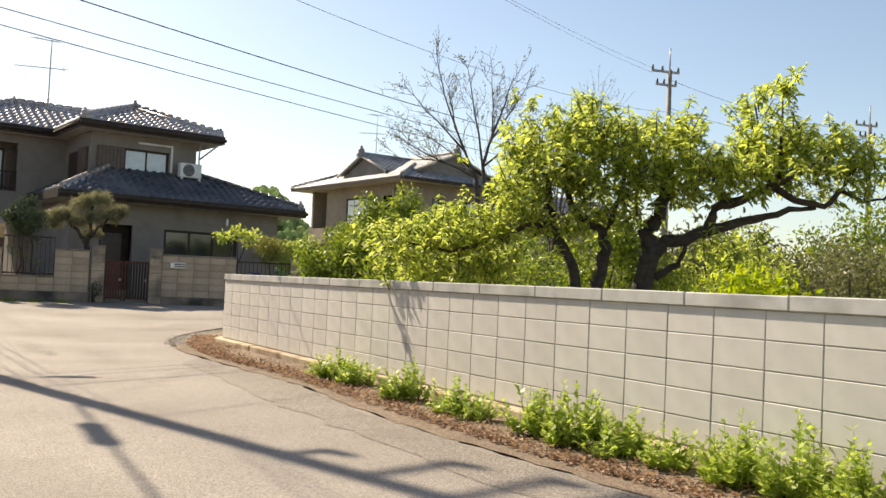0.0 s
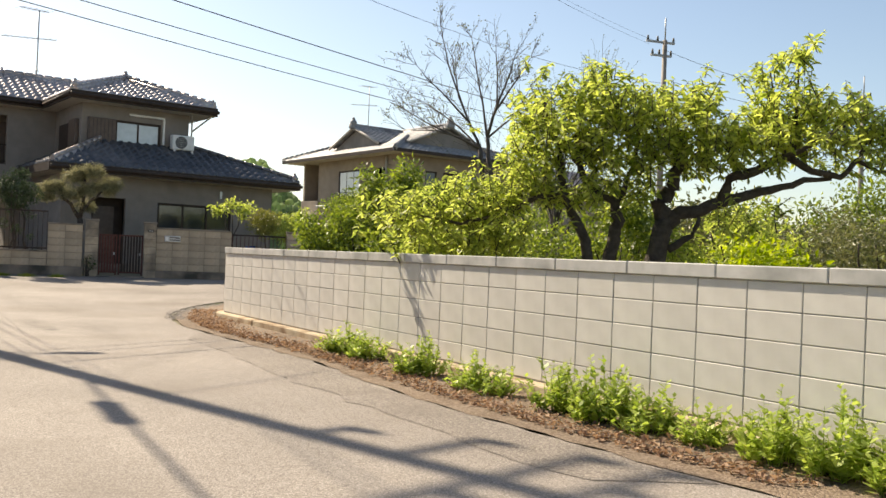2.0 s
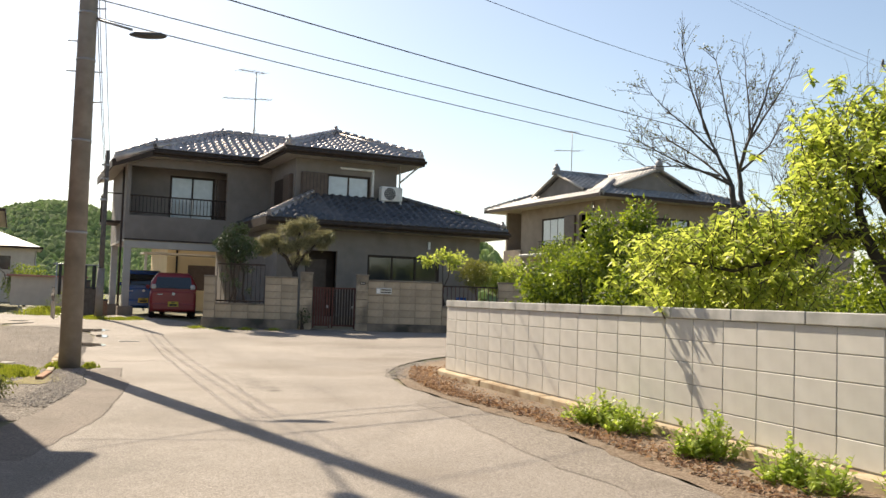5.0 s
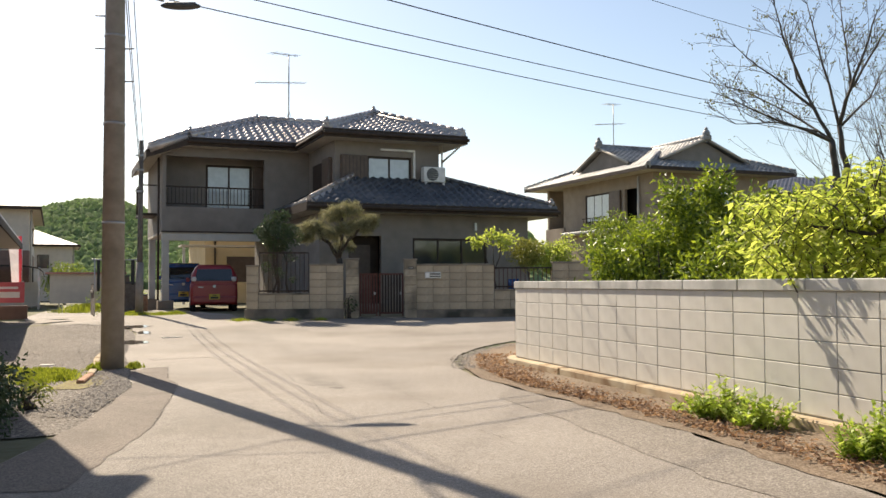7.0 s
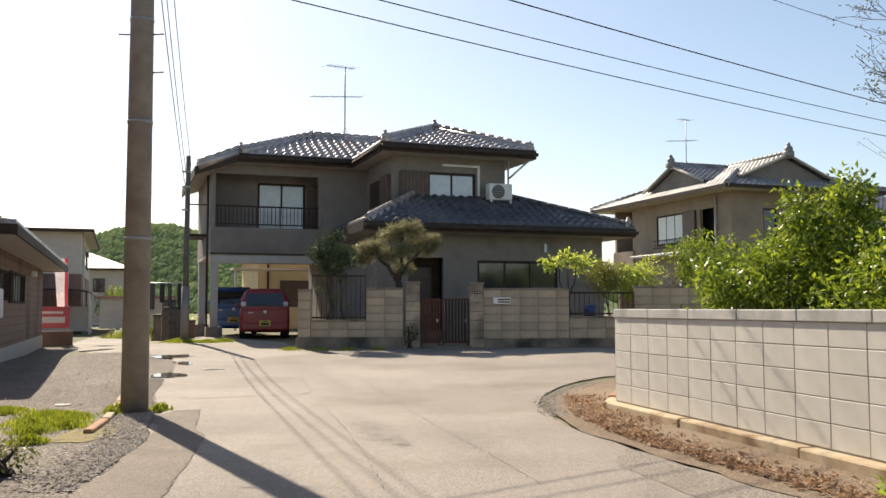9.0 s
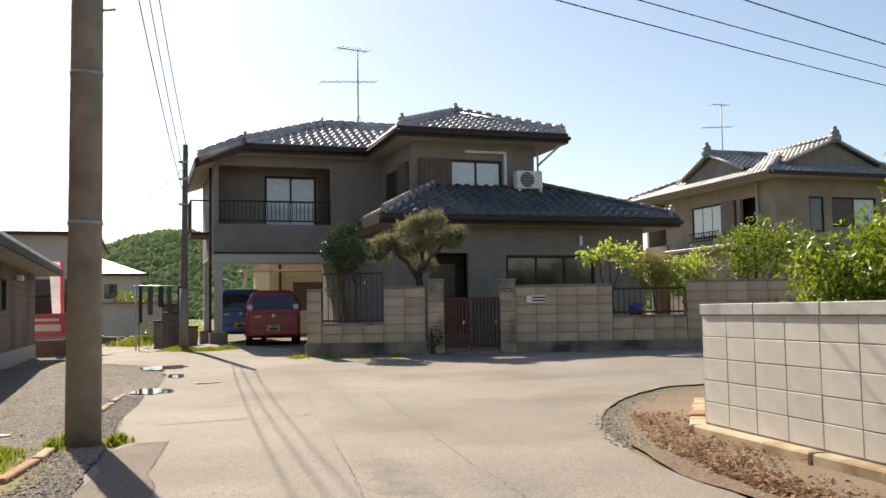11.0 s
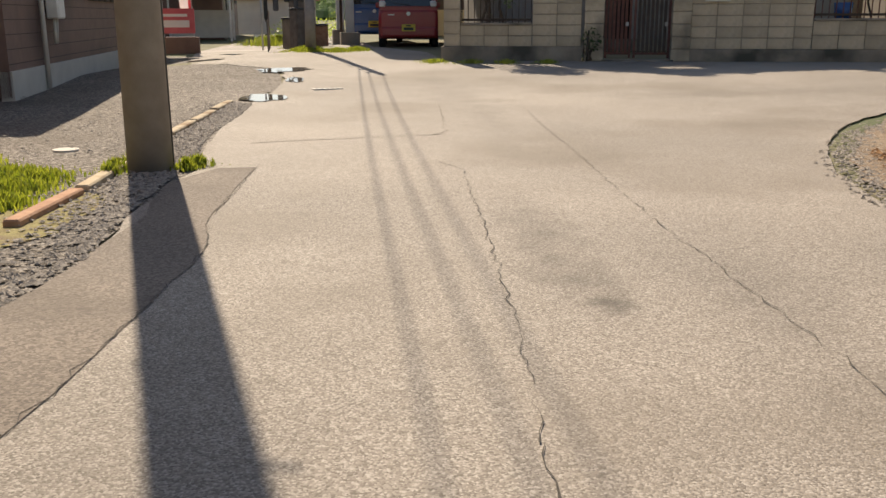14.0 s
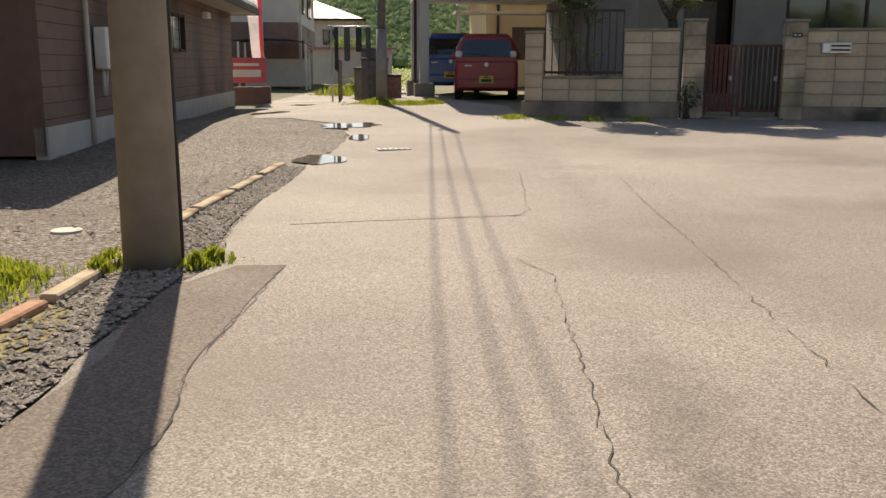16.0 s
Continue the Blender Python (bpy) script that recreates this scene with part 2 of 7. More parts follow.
M_LEAF_D = leaf("shrub_leaf", (0.06, 0.1, 0.018), (0.34, 0.4, 0.065), 0.4, 0.4)
M_LEAF_Y = leaf("yellow_leaf", (0.24, 0.32, 0.03), (0.4, 0.44, 0.05), 0.5)
M_LEAF_O = leaf("olive_leaf", (0.1, 0.12, 0.04), (0.2, 0.19, 0.08), 0.35)
M_LEAF_S = leaf("soft_yellow_leaf", (0.13, 0.14, 0.03), (0.3, 0.29, 0.07), 0.35)
M_LEAF_W = leaf("weed_leaf", (0.22, 0.3, 0.05), (0.48, 0.55, 0.14), 0.45)
M_LEAF_P = leaf("dry_pine", (0.1, 0.105, 0.042), (0.4, 0.37, 0.22), 0.35, 0.5)
M_LEAF_G = leaf("glossy_ivy", (0.035, 0.06, 0.022), (0.1, 0.13, 0.06), 0.15, 0.25)
M_LEAF_B = leaf("bronze_leaf", (0.1, 0.06, 0.035), (0.22, 0.12, 0.07), 0.35)
M_GRASS = leaf("grass", (0.13, 0.17, 0.025), (0.36, 0.38, 0.07), 0.4)
# Leaf tones lifted so the colour itself carries the distance haze.
M_FOREST_HAZED = leaf("hazed_far_woods", (0.23, 0.3, 0.14), (0.4, 0.46, 0.24), 0.6, 0.9)
M_HILL = surf("hillside", (0.1, 0.14, 0.055), (0.16, 0.21, 0.085), 0.05, 0.95, 0)
M_RED = surf("red_paint", (0.27, 0.018, 0.022), (0.32, 0.022, 0.026), 2, 0.28, 0, spec=0.6)
M_BLUE = surf("blue_paint", (0.02, 0.07, 0.22), (0.026, 0.09, 0.27), 2, 0.25, 0, spec=0.6)
M_RUBBER = surf("tyre_rubber", (0.02, 0.02, 0.02), (0.035, 0.035, 0.035), 20, 0.85, 0.1, 60)
M_CARGLASS = surf("tinted_glass", (0.012, 0.014, 0.016), (0.016, 0.018, 0.02), 2, 0.05, 0, spec=0.9)
M_LAMP_R = surf("red_lens", (0.4, 0.02, 0.02), (0.5, 0.03, 0.03), 9, 0.15, 0)
M_LAMP_C = surf("clear_lens", (0.55, 0.52, 0.5), (0.65, 0.62, 0.6), 9, 0.15, 0)
M_PLATE = surf("yellow_plate", (0.62, 0.45, 0.05), (0.66, 0.48, 0.06), 9, 0.5, 0)
M_INK = surf("dark_ink", (0.02, 0.02, 0.02), (0.03, 0.03, 0.03), 9, 0.6, 0)
M_CLAD = surf("brown_cladding", (0.18, 0.11, 0.086), (0.23, 0.143, 0.112), 4, 0.7, 0.3, 40, stain=(0.09, 0.055, 0.045), stain_scale=0.5)
M_BLUEGREY = surf("bluegrey_siding", (0.17, 0.2, 0.21), (0.21, 0.24, 0.25), 3, 0.7, 0.2, 40)
M_CREAM = surf("cream_wall", (0.48, 0.45, 0.4), (0.55, 0.52, 0.46), 3, 0.85, 0.2, 50)
M_TAN = surf("tan_stucco", (0.3, 0.24, 0.185), (0.36, 0.29, 0.225), 3, 0.9, 0.3, 90, stain=(0.26, 0.205, 0.16), stain_scale=0.6)
# Ochre made brighter to stand in for sunlight on the wall.
M_YELLOW = surf("ochre_wall", (0.66, 0.5, 0.27), (0.72, 0.56, 0.33), 2, 0.9, 0.2, 60)
M_SLATE = surf("pale_slate_roof", (0.42, 0.37, 0.33), (0.52, 0.46, 0.41), 2, 0.6, 0.2, 20)
M_SIGNRED = surf("sign_red", (0.56, 0.1, 0.12), (0.63, 0.14, 0.16), 4, 0.5, 0)
M_SHEDROOF = surf("faded_red_sheet", (0.36, 0.16, 0.14), (0.44, 0.22, 0.19), 3, 0.6, 0.1, 30)
M_CLOTH = surf("banner_cloth", (0.75, 0.7, 0.7), (0.82, 0.78, 0.78), 4, 0.8, 0)
M_RUST = surf("red_rusty_bar", (0.085, 0.03, 0.022), (0.14, 0.055, 0.038), 14, 0.8, 0.3, 60)
M_BRICK = surf("red_brick", (0.3, 0.15, 0.085), (0.4, 0.23, 0.14), 16, 0.9, 0.4, 80, piece=0.15)
M_PUDDLE = surf("puddle_water", (0.1, 0.085, 0.07), (0.14, 0.12, 0.1), 4, 0.05, 0, spec=1.0)


# ---------- builders ----------
def g(x, y):
    """Height of the ground: level near the bend, rising gently to the house beyond it."""
    k = min(1.0, max(0.0, (x + 11) / 3.5))
    pts = ((17, 0.0), (20, 0.06), (25.5, 0.29), (30, 0.34), (60, 0.34))
    if y <= 17:
        return 0.0
    for (a, za), (b, zb) in zip(pts, pts[1:]):
        if y <= b:
            return k * (za + (zb - za) * (y - a) / (b - a))
    return 0.34 * k


def lift(name, bm, mat, smooth=False):
    me = bpy.data.meshes.new(name)
    bm.normal_update()
    bm.to_mesh(me)
    bm.free()
    if mat:
        me.materials.append(mat)
    if smooth:
        me.shade_smooth()
    return me


SPLIT = {"wall", "fascia", "soffit", "corner_post", "gutter", "rail", "top_rail", "footing", "core", "gable_wall", "barge_board", "window_rail", "balcony", "room_shade_panel", "slot", "bar", "balcony_rail", "pipe_cover"}


def islands(bm):
    """The separate bodies of a mesh, each as a mesh of its own."""
    bm.verts.index_update()
    seen, out = set(), []
    for v in bm.verts:
        if v.index in seen:
            continue
        todo, mine = [v], []
        seen.add(v.index)
        while todo:
            w = todo.pop()
            mine.append(w)
            for e in w.link_edges:
                o = e.other_vert(w)
                if o.index not in seen:
                    seen.add(o.index)
                    todo.append(o)
        out.append(mine)
    made = []
    for mine in out:
        t = bmesh.new()
        m = {w: t.verts.new(w.co) for w in mine}
        for f in {f for w in mine for f in w.link_faces}:
            t.faces.new([m[w] for w in f.verts]).smooth = f.smooth
        made.append(t)
    bm.free()
    return made


def part(name, bm, mat, parent, label="", smooth=False):
    if name in SPLIT:
        bits = islands(bm)
        for t in bits[1:]:
            ob = new(name, lift(name, t, mat, smooth))
            ob.parent = parent
            if label:
                tagged(ob, label)
        bm = bits[0]
    ob = new(name, lift(name, bm, mat, smooth))
    ob.parent = parent
    return tagged(ob, label) if label else ob


def thing(name, m, label, category, group="", kind=""):
    ob = new(name)
    ob.matrix_world = m
    ob.empty_display_size = 0.2
    return tagged(ob, label, category, group, kind)


def solid(name, bm, mat, label, category="", group="", kind="", m=None, smooth=False):
    ob = new(name, lift(name, bm, mat, smooth))
    if m is not None:
        ob.matrix_world = m
    return tagged(ob, label, category, group, kind)


def box(bm, x0, x1, y0, y1, z0, z1, bev=0.0, m=None):
    t = bmesh.new()
    vs = [t.verts.new((x, y, z)) for z in (z0, z1) for y in (y0, y1) for x in (x0, x1)]
    for f in ((0, 2, 3, 1), (4, 5, 7, 6), (0, 1, 5, 4), (2, 6, 7, 3), (0, 4, 6, 2), (1, 3, 7, 5)):
        t.faces.new([vs[i] for i in f])
    if bev:
        bmesh.ops.bevel(t, geom=t.edges[:], offset=bev, segments=2 if bev > 0.03 else 1, affect="EDGES", profile=0.6)
    if m is not None:
        t.transform(m)
    merge(bm, t)
    return bm


def merge(bm, t):
    t.verts.index_update()
    vs = [bm.verts.new(v.co) for v in t.verts]
    for f in t.faces:
        bm.faces.new([vs[v.index] for v in f.verts])
    t.free()


def boxes(*rows, bev=0.0):
    bm = bmesh.new()
    for r in rows:
        box(bm, *r, bev=bev)
    return bm


def rod(bm, a, b, r0, r1=None, n=10, caps=True):
    a, b = Vector(a), Vector(b)
    r1 = r0 if r1 is None else r1
    d = (b - a).normalized()
    p = d.cross(Vector((0, 0, 1)) if abs(d.z) < 0.95 else Vector((1, 0, 0))).normalized()
    q = d.cross(p)
    ring = [[bm.verts.new(c + (p * math.cos(2 * math.pi * i / n) + q * math.sin(2 * math.pi * i / n)) * r) for i in range(n)] for c, r in ((a, r0), (b, r1))]
    for i in range(n):
        f = bm.faces.new((ring[0][i], ring[1][i], ring[1][(i + 1) % n], ring[0][(i + 1) % n]))
        f.smooth = True
    if caps:
        bm.faces.new(ring[0])
        bm.faces.new(ring[1][::-1])
    return bm


def chain(bm, pts, radii, n=8):
    """One tapered tube through the points."""
    pts = [Vector(p) for p in pts]
    rings = []
    for i, (p, r) in enumerate(zip(pts, radii)):
        d = (pts[min(i + 1, len(pts) - 1)] - pts[max(i - 1, 0)]).normalized()
        u = d.cross(Vector((0.31, 0.17, 0.93)) if abs(d.z) < 0.9 else Vector((1, 0, 0))).normalized()
        w = d.cross(u)
        rings.append([bm.verts.new(p + (u * math.cos(6.2832 * k / n) + w * math.sin(6.2832 * k / n)) * r) for k in range(n)])
    for a, b in zip(rings, rings[1:]):
        for k in range(n):
            bm.faces.new((a[k], b[k], b[(k + 1) % n], a[(k + 1) % n])).smooth = True
    bm.faces.new(rings[0])
    bm.faces.new(rings[-1][::-1])
    return bm


def ball(bm, c, r, sub=2, squash=(1, 1, 1)):
    m = Matrix.Translation(c) @ Matrix.Diagonal((r * squash[0], r * squash[1], r * squash[2], 1))
    bmesh.ops.create_icosphere(bm, subdivisions=sub, radius=1, matrix=m)
    return bm


def sheet(name, outline, dz, mat, label, wobble=0.0, category="", kind="structure", rnd=None):
    """A thin layer of ground that follows its height, with an uneven rim."""
    rnd = rnd or random.Random(len(outline) * 7 + int(dz * 1000))
    pts = []
    for (xa, ya), (xb, yb) in zip(outline, outline[1:] + outline[:1]):
        n = max(1, int(math.hypot(xb - xa, yb - ya) / 0.25)) if wobble else 1
        for i in range(n):
            k = i / n
            pts.append((xa + (xb - xa) * k + rnd.uniform(-wobble, wobble), ya + (yb - ya) * k + rnd.uniform(-wobble, wobble)))
    bm = bmesh.new()
    bm.faces.new([bm.verts.new((x, y, 0)) for x, y in pts])
    for y in (17, 20, 25.5, 30):
        bmesh.ops.bisect_plane(bm, geom=bm.verts[:] + bm.edges[:] + bm.faces[:], plane_co=(0, y, 0), plane_no=(0, 1, 0))
    for x in (-11, -7.5):
        bmesh.ops.bisect_plane(bm, geom=bm.verts[:] + bm.edges[:] + bm.faces[:], plane_co=(x, 0, 0), plane_no=(1, 0, 0))
    bmesh.ops.triangulate(bm, faces=bm.faces[:])
    for v in bm.verts:
        v.co.z = g(v.co.x, v.co.y) + dz
    bm.normal_update()
    if sum(f.normal.z for f in bm.faces) < 0:
        bmesh.ops.reverse_faces(bm, faces=bm.faces[:])
    return solid(name, bm, mat, label, category, kind=kind)


def flat_mesh(name, verts, faces):
    me = bpy.data.meshes.new(name)
    me.from_pydata(verts, [], faces)
    me.update()
    return me


def leaves(name, clumps, per, size, mat, parent, seed=1, spread=0.5, droop=0.3, slim=0.45, label=""):
    """Folded leaves scattered round the given clumps (x, y, z, radius)."""
    r = np.random.RandomState(seed)
    vs, fs = [], []
    for cx, cy, cz, cr in clumps:
        n = max(3, int(per * cr * cr * 4))
        d = r.normal(size=(n, 3))
        d /= np.linalg.norm(d, axis=1)[:, None]
        c = d * (cr * r.uniform(spread, 1.05, n) ** 0.8)[:, None] + (cx, cy, cz)
        a = r.normal(size=(n, 3)) + d * 0.8
        a[:, 2] -= droop
        a /= np.linalg.norm(a, axis=1)[:, None]
        b = np.cross(a, r.normal(size=(n, 3)))
        b /= np.linalg.norm(b, axis=1)[:, None]
        up = np.cross(a, b)
        L = (size * r.uniform(0.6, 1.25, n))[:, None]
        w = L * slim * 0.5
        i = sum(len(q) for q in vs)
        vs.append(np.stack([c, c + a * L * 0.5 + b * w + up * w * 0.35, c + a * L - up * L * 0.08, c + a * L * 0.5 - b * w + up * w * 0.35], 1).reshape(-1, 3))
        k = i + 4 * np.arange(n)
        fs.append(np.stack([k, k + 1, k + 2, k, k + 2, k + 3], 1).reshape(-1, 3))
    vs, fs = np.concatenate(vs).tolist(), np.concatenate(fs).tolist()
    me = flat_mesh(name, vs, fs)
    me.materials.append(mat)
    ob = new(name, me)
    ob.parent = parent
    return tagged(ob, label) if label else ob


def puff(c, radii, n, cr, seed):
    """Clump centres spread over the outer part of a lopsided ellipsoid."""
    r = random.Random(seed)
    out = []
    while len(out) < n:
        d = Vector((r.gauss(0, 1), r.gauss(0, 1), r.gauss(0, 1))).normalized()
        k = r.uniform(0.45, 1.0)
        out.append((c[0] + d.x * radii[0] * k, c[1] + d.y * radii[1] * k, c[2] + d.z * radii[2] * k, cr * r.uniform(0.6, 1.3)))
    return out


def tiles(bm, a, along, up, rise, run, lo, hi, col=0.27, row=0.26, h=0.105):
    """Rows of curved tiles on a slope: a is a corner of the eave, along the eave's way, up the plan way up the slope;
    lo(s) and hi(s) bound each row at plan run s."""
    a, along, up = Vector(a), Vector(along), Vector(up)
    slope = rise / run
    n = int(math.ceil(run / row))
    for k in range(n):
        s0, s1 = k * row, min(run, (k + 1) * row + 0.03)
        x0, x1 = min(lo(s0), lo(s1)), max(hi(s0), hi(s1))
        if x1 - x0 < 0.05:
            continue
        xs = sorted({x0, x1, *(i * col / 6 for i in range(int(x0 / (col / 6)) + 1, int(x1 / (col / 6)) + 1))})
        prev = None
        for x in xs:
            ph = (x / col) % 1.0
            w = h * (abs(math.sin(math.pi * ph)) ** 1.5)
            xa, xb = min(max(x, lo(s0)), max(hi(s0), lo(s0))), min(max(x, lo(s1)), max(hi(s1), lo(s1)))
            lowp = a + along * xa + up * s0 + Vector((0, 0, s0 * slope + w + 0.035))
            top = a + along * xb + up * s1 + Vector((0, 0, s1 * slope + w * 0.9))
            bot = lowp - Vector((0, 0, 0.035 + w * 0.4))
            cur = [bm.verts.new(p) for p in (bot, lowp, top)]
            if prev:
                for i in (0, 1):
                    f = bm.faces.new((prev[i], cur[i], cur[i + 1], prev[i + 1]))
                    f.smooth = True
            prev = cur


def ridge(bm, a, b, r=0.11, step=0.3):
    """A ridge of overlapping half-round cap tiles on a low bed."""
    a, b = Vector(a), Vector(b)
    n = max(2, int((b - a).length / step))
    rod(bm, a - Vector((0, 0, 0.04)), b - Vector((0, 0, 0.04)), r * 1.25, n=8)
    for i in range(n):
        p, q = a.lerp(b, i / n), a.lerp(b, (i + 1.08) / n)
        rod(bm, p + Vector((0, 0, 0.09)), q + Vector((0, 0, 0.09)), r * 0.75, r * 0.88, n=8)


def finial(bm, p, k=1.0):
    x, y, z = p
    ball(bm, (x, y, z + 0.12 * k), 0.17 * k, 2, (1, 1, 1.1))
    ball(bm, (x, y, z + 0.32 * k), 0.09 * k, 1)
    box(bm, x - 0.2 * k, x + 0.2 * k, y - 0.12 * k, y + 0.12 * k, z - 0.16 * k, z + 0.06 * k, bev=0.03)


HOUSE = pose(0, 0, 0, 0, 0, 20)  # the plots beyond the bend are turned by 20 degrees


def spot(u, v, z=None):
    p = HOUSE @ Vector((u, v, 0))
    return pose(p.x, p.y, g(p.x, p.y) if z is None else z, 0, 0, 20)


def plant(name, x, y, label, category, stems, crown, per, size, mat, seed, group="", z=None, droop=0.3, slim=0.45, bark=None, spread=0.5):
    z = g(x, y) if z is None else z
    root = thing(name, pose(x, y, z), label, category, group)
    bm = bmesh.new()
    for pts, radii in stems:
        chain(bm, pts, radii, 7)
    part("trunk", bm, bark or M_BARK, root)
    leaves("crown", crown, per, size, mat, root, seed, droop=droop, slim=slim, spread=spread)
    return root

# ---------- ground ----------
bm = bmesh.new()
ys = [-400, -60, -10, 5, 17, 18, 20, 23, 25.5, 28, 30, 40, 60, 120, 260, 700, 2500]
xs = [-2500, -600, -200, -80, -30, -11, -7.5, 0, 12, 30, 80, 200, 600, 2500]
grid = [[bm.verts.new((x, y, g(x, y) - 0.02)) for x in xs] for y in ys]
for j in range(len(ys) - 1):
    for i in range(len(xs) - 1):
        bm.faces.new((grid[j][i], grid[j][i + 1], grid[j + 1][i + 1], grid[j + 1][i]))
solid("ground", bm, M_LAND, "dry earth and low grass stretching to the hills", kind="structure")
ROAD = [(5.2, -8), (4.1, 1.0), (3.5, 2.6), (2.95, 4.3), (2.5, 6.0), (2.15, 8.0), (1.7, 9.6), (1.25, 11.0), (0.9, 12.4), (0.8, 13.4), (0.78, 14.6), (0.95, 15.8), (1.4, 17.3), (2.2, 18.7), (6, 20.5), (22, 23.2), (22, 27.4), (5.7, 24.9), (-3.8, 24.5), (-4.6, 27), (-6.4, 29.4), (-13.5, 50), (-17.5, 60), (-20.5, 60), (-13, 34), (-11.3, 30), (-8.4, 24), (-6.2, 22.8), (-5.45, 20.9), (-4.75, 17.4), (-4.1, 15.4), (-3.55, 13.95), (-3.3, 12.7), (-2.95, 11.6), (-2.6, 9.5), (-2.5, 5), (-2.6, -8)]
sheet("road", ROAD, 0.0, M_ROAD, "sun-bleached old asphalt lane with cracks and patches", 0.03)
sheet("pavement", [(-2.95, 11.5), (-3.6, 14.1), (-4.7, 17.5), (-5.5, 21), (-6.4, 23), (-8.6, 24.2), (-11.6, 31), (-16, 32), (-30, 22), (-30, 8), (-4.4, 8), (-2.5, 8.5)], -0.008, M_GRAVEL, "grey gravel yard beside the lane", 0.06)
sheet("soil_verge", [(3.7, -4), (4.2, 1.4), (3.55, 2.4), (2.98, 4.2), (2.5, 5.9), (2.15, 7.9), (1.75, 9.5), (1.3, 10.9), (0.94, 12.2), (0.88, 13.4), (0.92, 14.6), (1.1, 15.6), (1.53, 17.0), (2.0, 18.0), (3.2, 18.9), (5.5, 19.6), (5.5, 18.2), (2.6, 16.0), (2.6, 12), (6.5, -4)], 0.006, M_SOIL, "dry brown soil with fallen leaves beside the wall", 0.05)
M_MOSS = surf("dry_moss", (0.16, 0.12, 0.045), (0.27, 0.24, 0.085), 14, 0.95, 0.6, 70, stain=(0.16, 0.11, 0.07), stain_scale=5, bdist=0.008)
sheet("moss_verge", [(-3.95, 13.1), (-3.6, 13.0), (-3.42, 12.5), (-3.35, 12.0), (-3.55, 11.5), (-3.85, 11.6), (-3.95, 12.2)], -0.002, M_MOSS, "dry yellow-brown moss between edging and gravel", 0.07)
# darker resurfaced strip along the verge and older patches
sheet("road_patch", [(-2.98, 11.7), (-3.15, 12.5), (-3.5, 13.4), (-3.4, 14.0), (-3.17, 14.1), (-2.89, 12.97), (-2.76, 12.42), (-2.51, 11.86), (-2.37, 11.09), (-2.2, 10.0), (-2.0, 8.8), (-1.9, 6.5), (-2.5, 6.5), (-2.65, 9.4)], 0.004, M_PATCH, "smoother brown asphalt strip along the lane's edge", 0.02)
sheet("road_patch", [(1.2, 11.2), (2.1, 8.1), (2.45, 6.1), (2.9, 4.4), (3.4, 2.8), (2.7, 3.0), (2.2, 4.8), (1.75, 6.6), (1.35, 8.6), (0.95, 10.6)], 0.0035, M_MARGIN, "gritty asphalt beside the soil verge", 0.06)
sheet("road_patch", [(-2.75, 18.5), (-2.2, 16.15), (-3.7, 15.3), (-4.55, 17.4), (-5.0, 18.5)], 0.003, M_ROAD, "square asphalt patch with cut edges", 0.015)
# cracks as thin dark grooves
M_CRACK = surf("crack_filler", (0.05, 0.043, 0.036), (0.08, 0.068, 0.055), 20, 0.95, 0.4, 80)


def crack(pts, w, seed, label="crack in the asphalt filled with dirt"):
    r = random.Random(seed)
    bm = bmesh.new()
    prev = None
    for (xa, ya), (xb, yb) in zip(pts, pts[1:]):
        L = math.hypot(xb - xa, yb - ya)
        n = max(2, int(L / 0.06))
        nx, ny = -(yb - ya) / L, (xb - xa) / L
        for i in range(n + 1):
            k, o, h = i / n, r.gauss(0, 0.009), w * 0.27 * r.uniform(0.05, 1.3)
            x, y = xa + (xb - xa) * k + nx * o, ya + (yb - ya) * k + ny * o
            cur = [bm.verts.new((x + nx * h * s, y + ny * h * s, g(x, y) + 0.0055)) for s in (-1, 1)]
            if prev:
                bm.faces.new((prev[0], cur[0], cur[1], prev[1]))
            prev = cur
    return solid("crack", bm, M_CRACK, label, kind="structure")


crack([(-2.0, 14.62), (-1.74, 14.29), (-1.46, 13.1), (-1.27, 12.29), (-1.1, 11.49), (-1.03, 11.17), (-0.85, 10.2), (-0.7, 9.4)], 0.009, 1)
crack([(-1.74, 18.53), (-0.95, 15.0), (-0.58, 13.28), (-0.39, 12.47), (-0.27, 12.06), (0.02, 10.9), (0.32, 9.6)], 0.009, 2)
crack([(-0.33, 12.2), (0.0, 12.36), (0.5, 12.4)], 0.005, 3)
crack([(-3.63, 14.05), (-3.16, 14.2), (-2.54, 14.5), (-1.95, 14.6)], 0.008, 4)
crack([(-2.7, 18.5), (-2.23, 16.32), (-2.28, 16.05), (-2.85, 15.85), (-3.4, 15.6), (-3.9, 15.4)], 0.009, 5)
crack([(-3.17, 14.1), (-2.89, 12.97), (-2.76, 12.42), (-2.51, 11.86), (-2.37, 11.09), (-2.2, 10.0), (-2.0, 8.8)], 0.011, 6)
crack([(-0.05, 9.3), (0.3, 9.2), (0.42, 9.1), (0.5, 8.6), (0.75, 7.9)], 0.007, 7)
crack([(1.6, 18.6), (0.4, 18.3), (-0.6, 18.9)], 0.007, 8)
crack([(0.82, 13.2), (0.83, 14.5), (0.98, 15.6), (1.35, 16.9), (1.9, 17.9)], 0.018, 9, "broken edge of the asphalt beside the soil")
# worn darker spot and manhole, grate
bm = bmesh.new()
rod(bm, (-5.0, 14.67, -0.012), (-5.0, 14.67, 0.006), 0.1, 0.1, 24)
solid("manhole_cover", bm, M_CREAM, "small pale round inspection cover in gravel", "manhole cover")
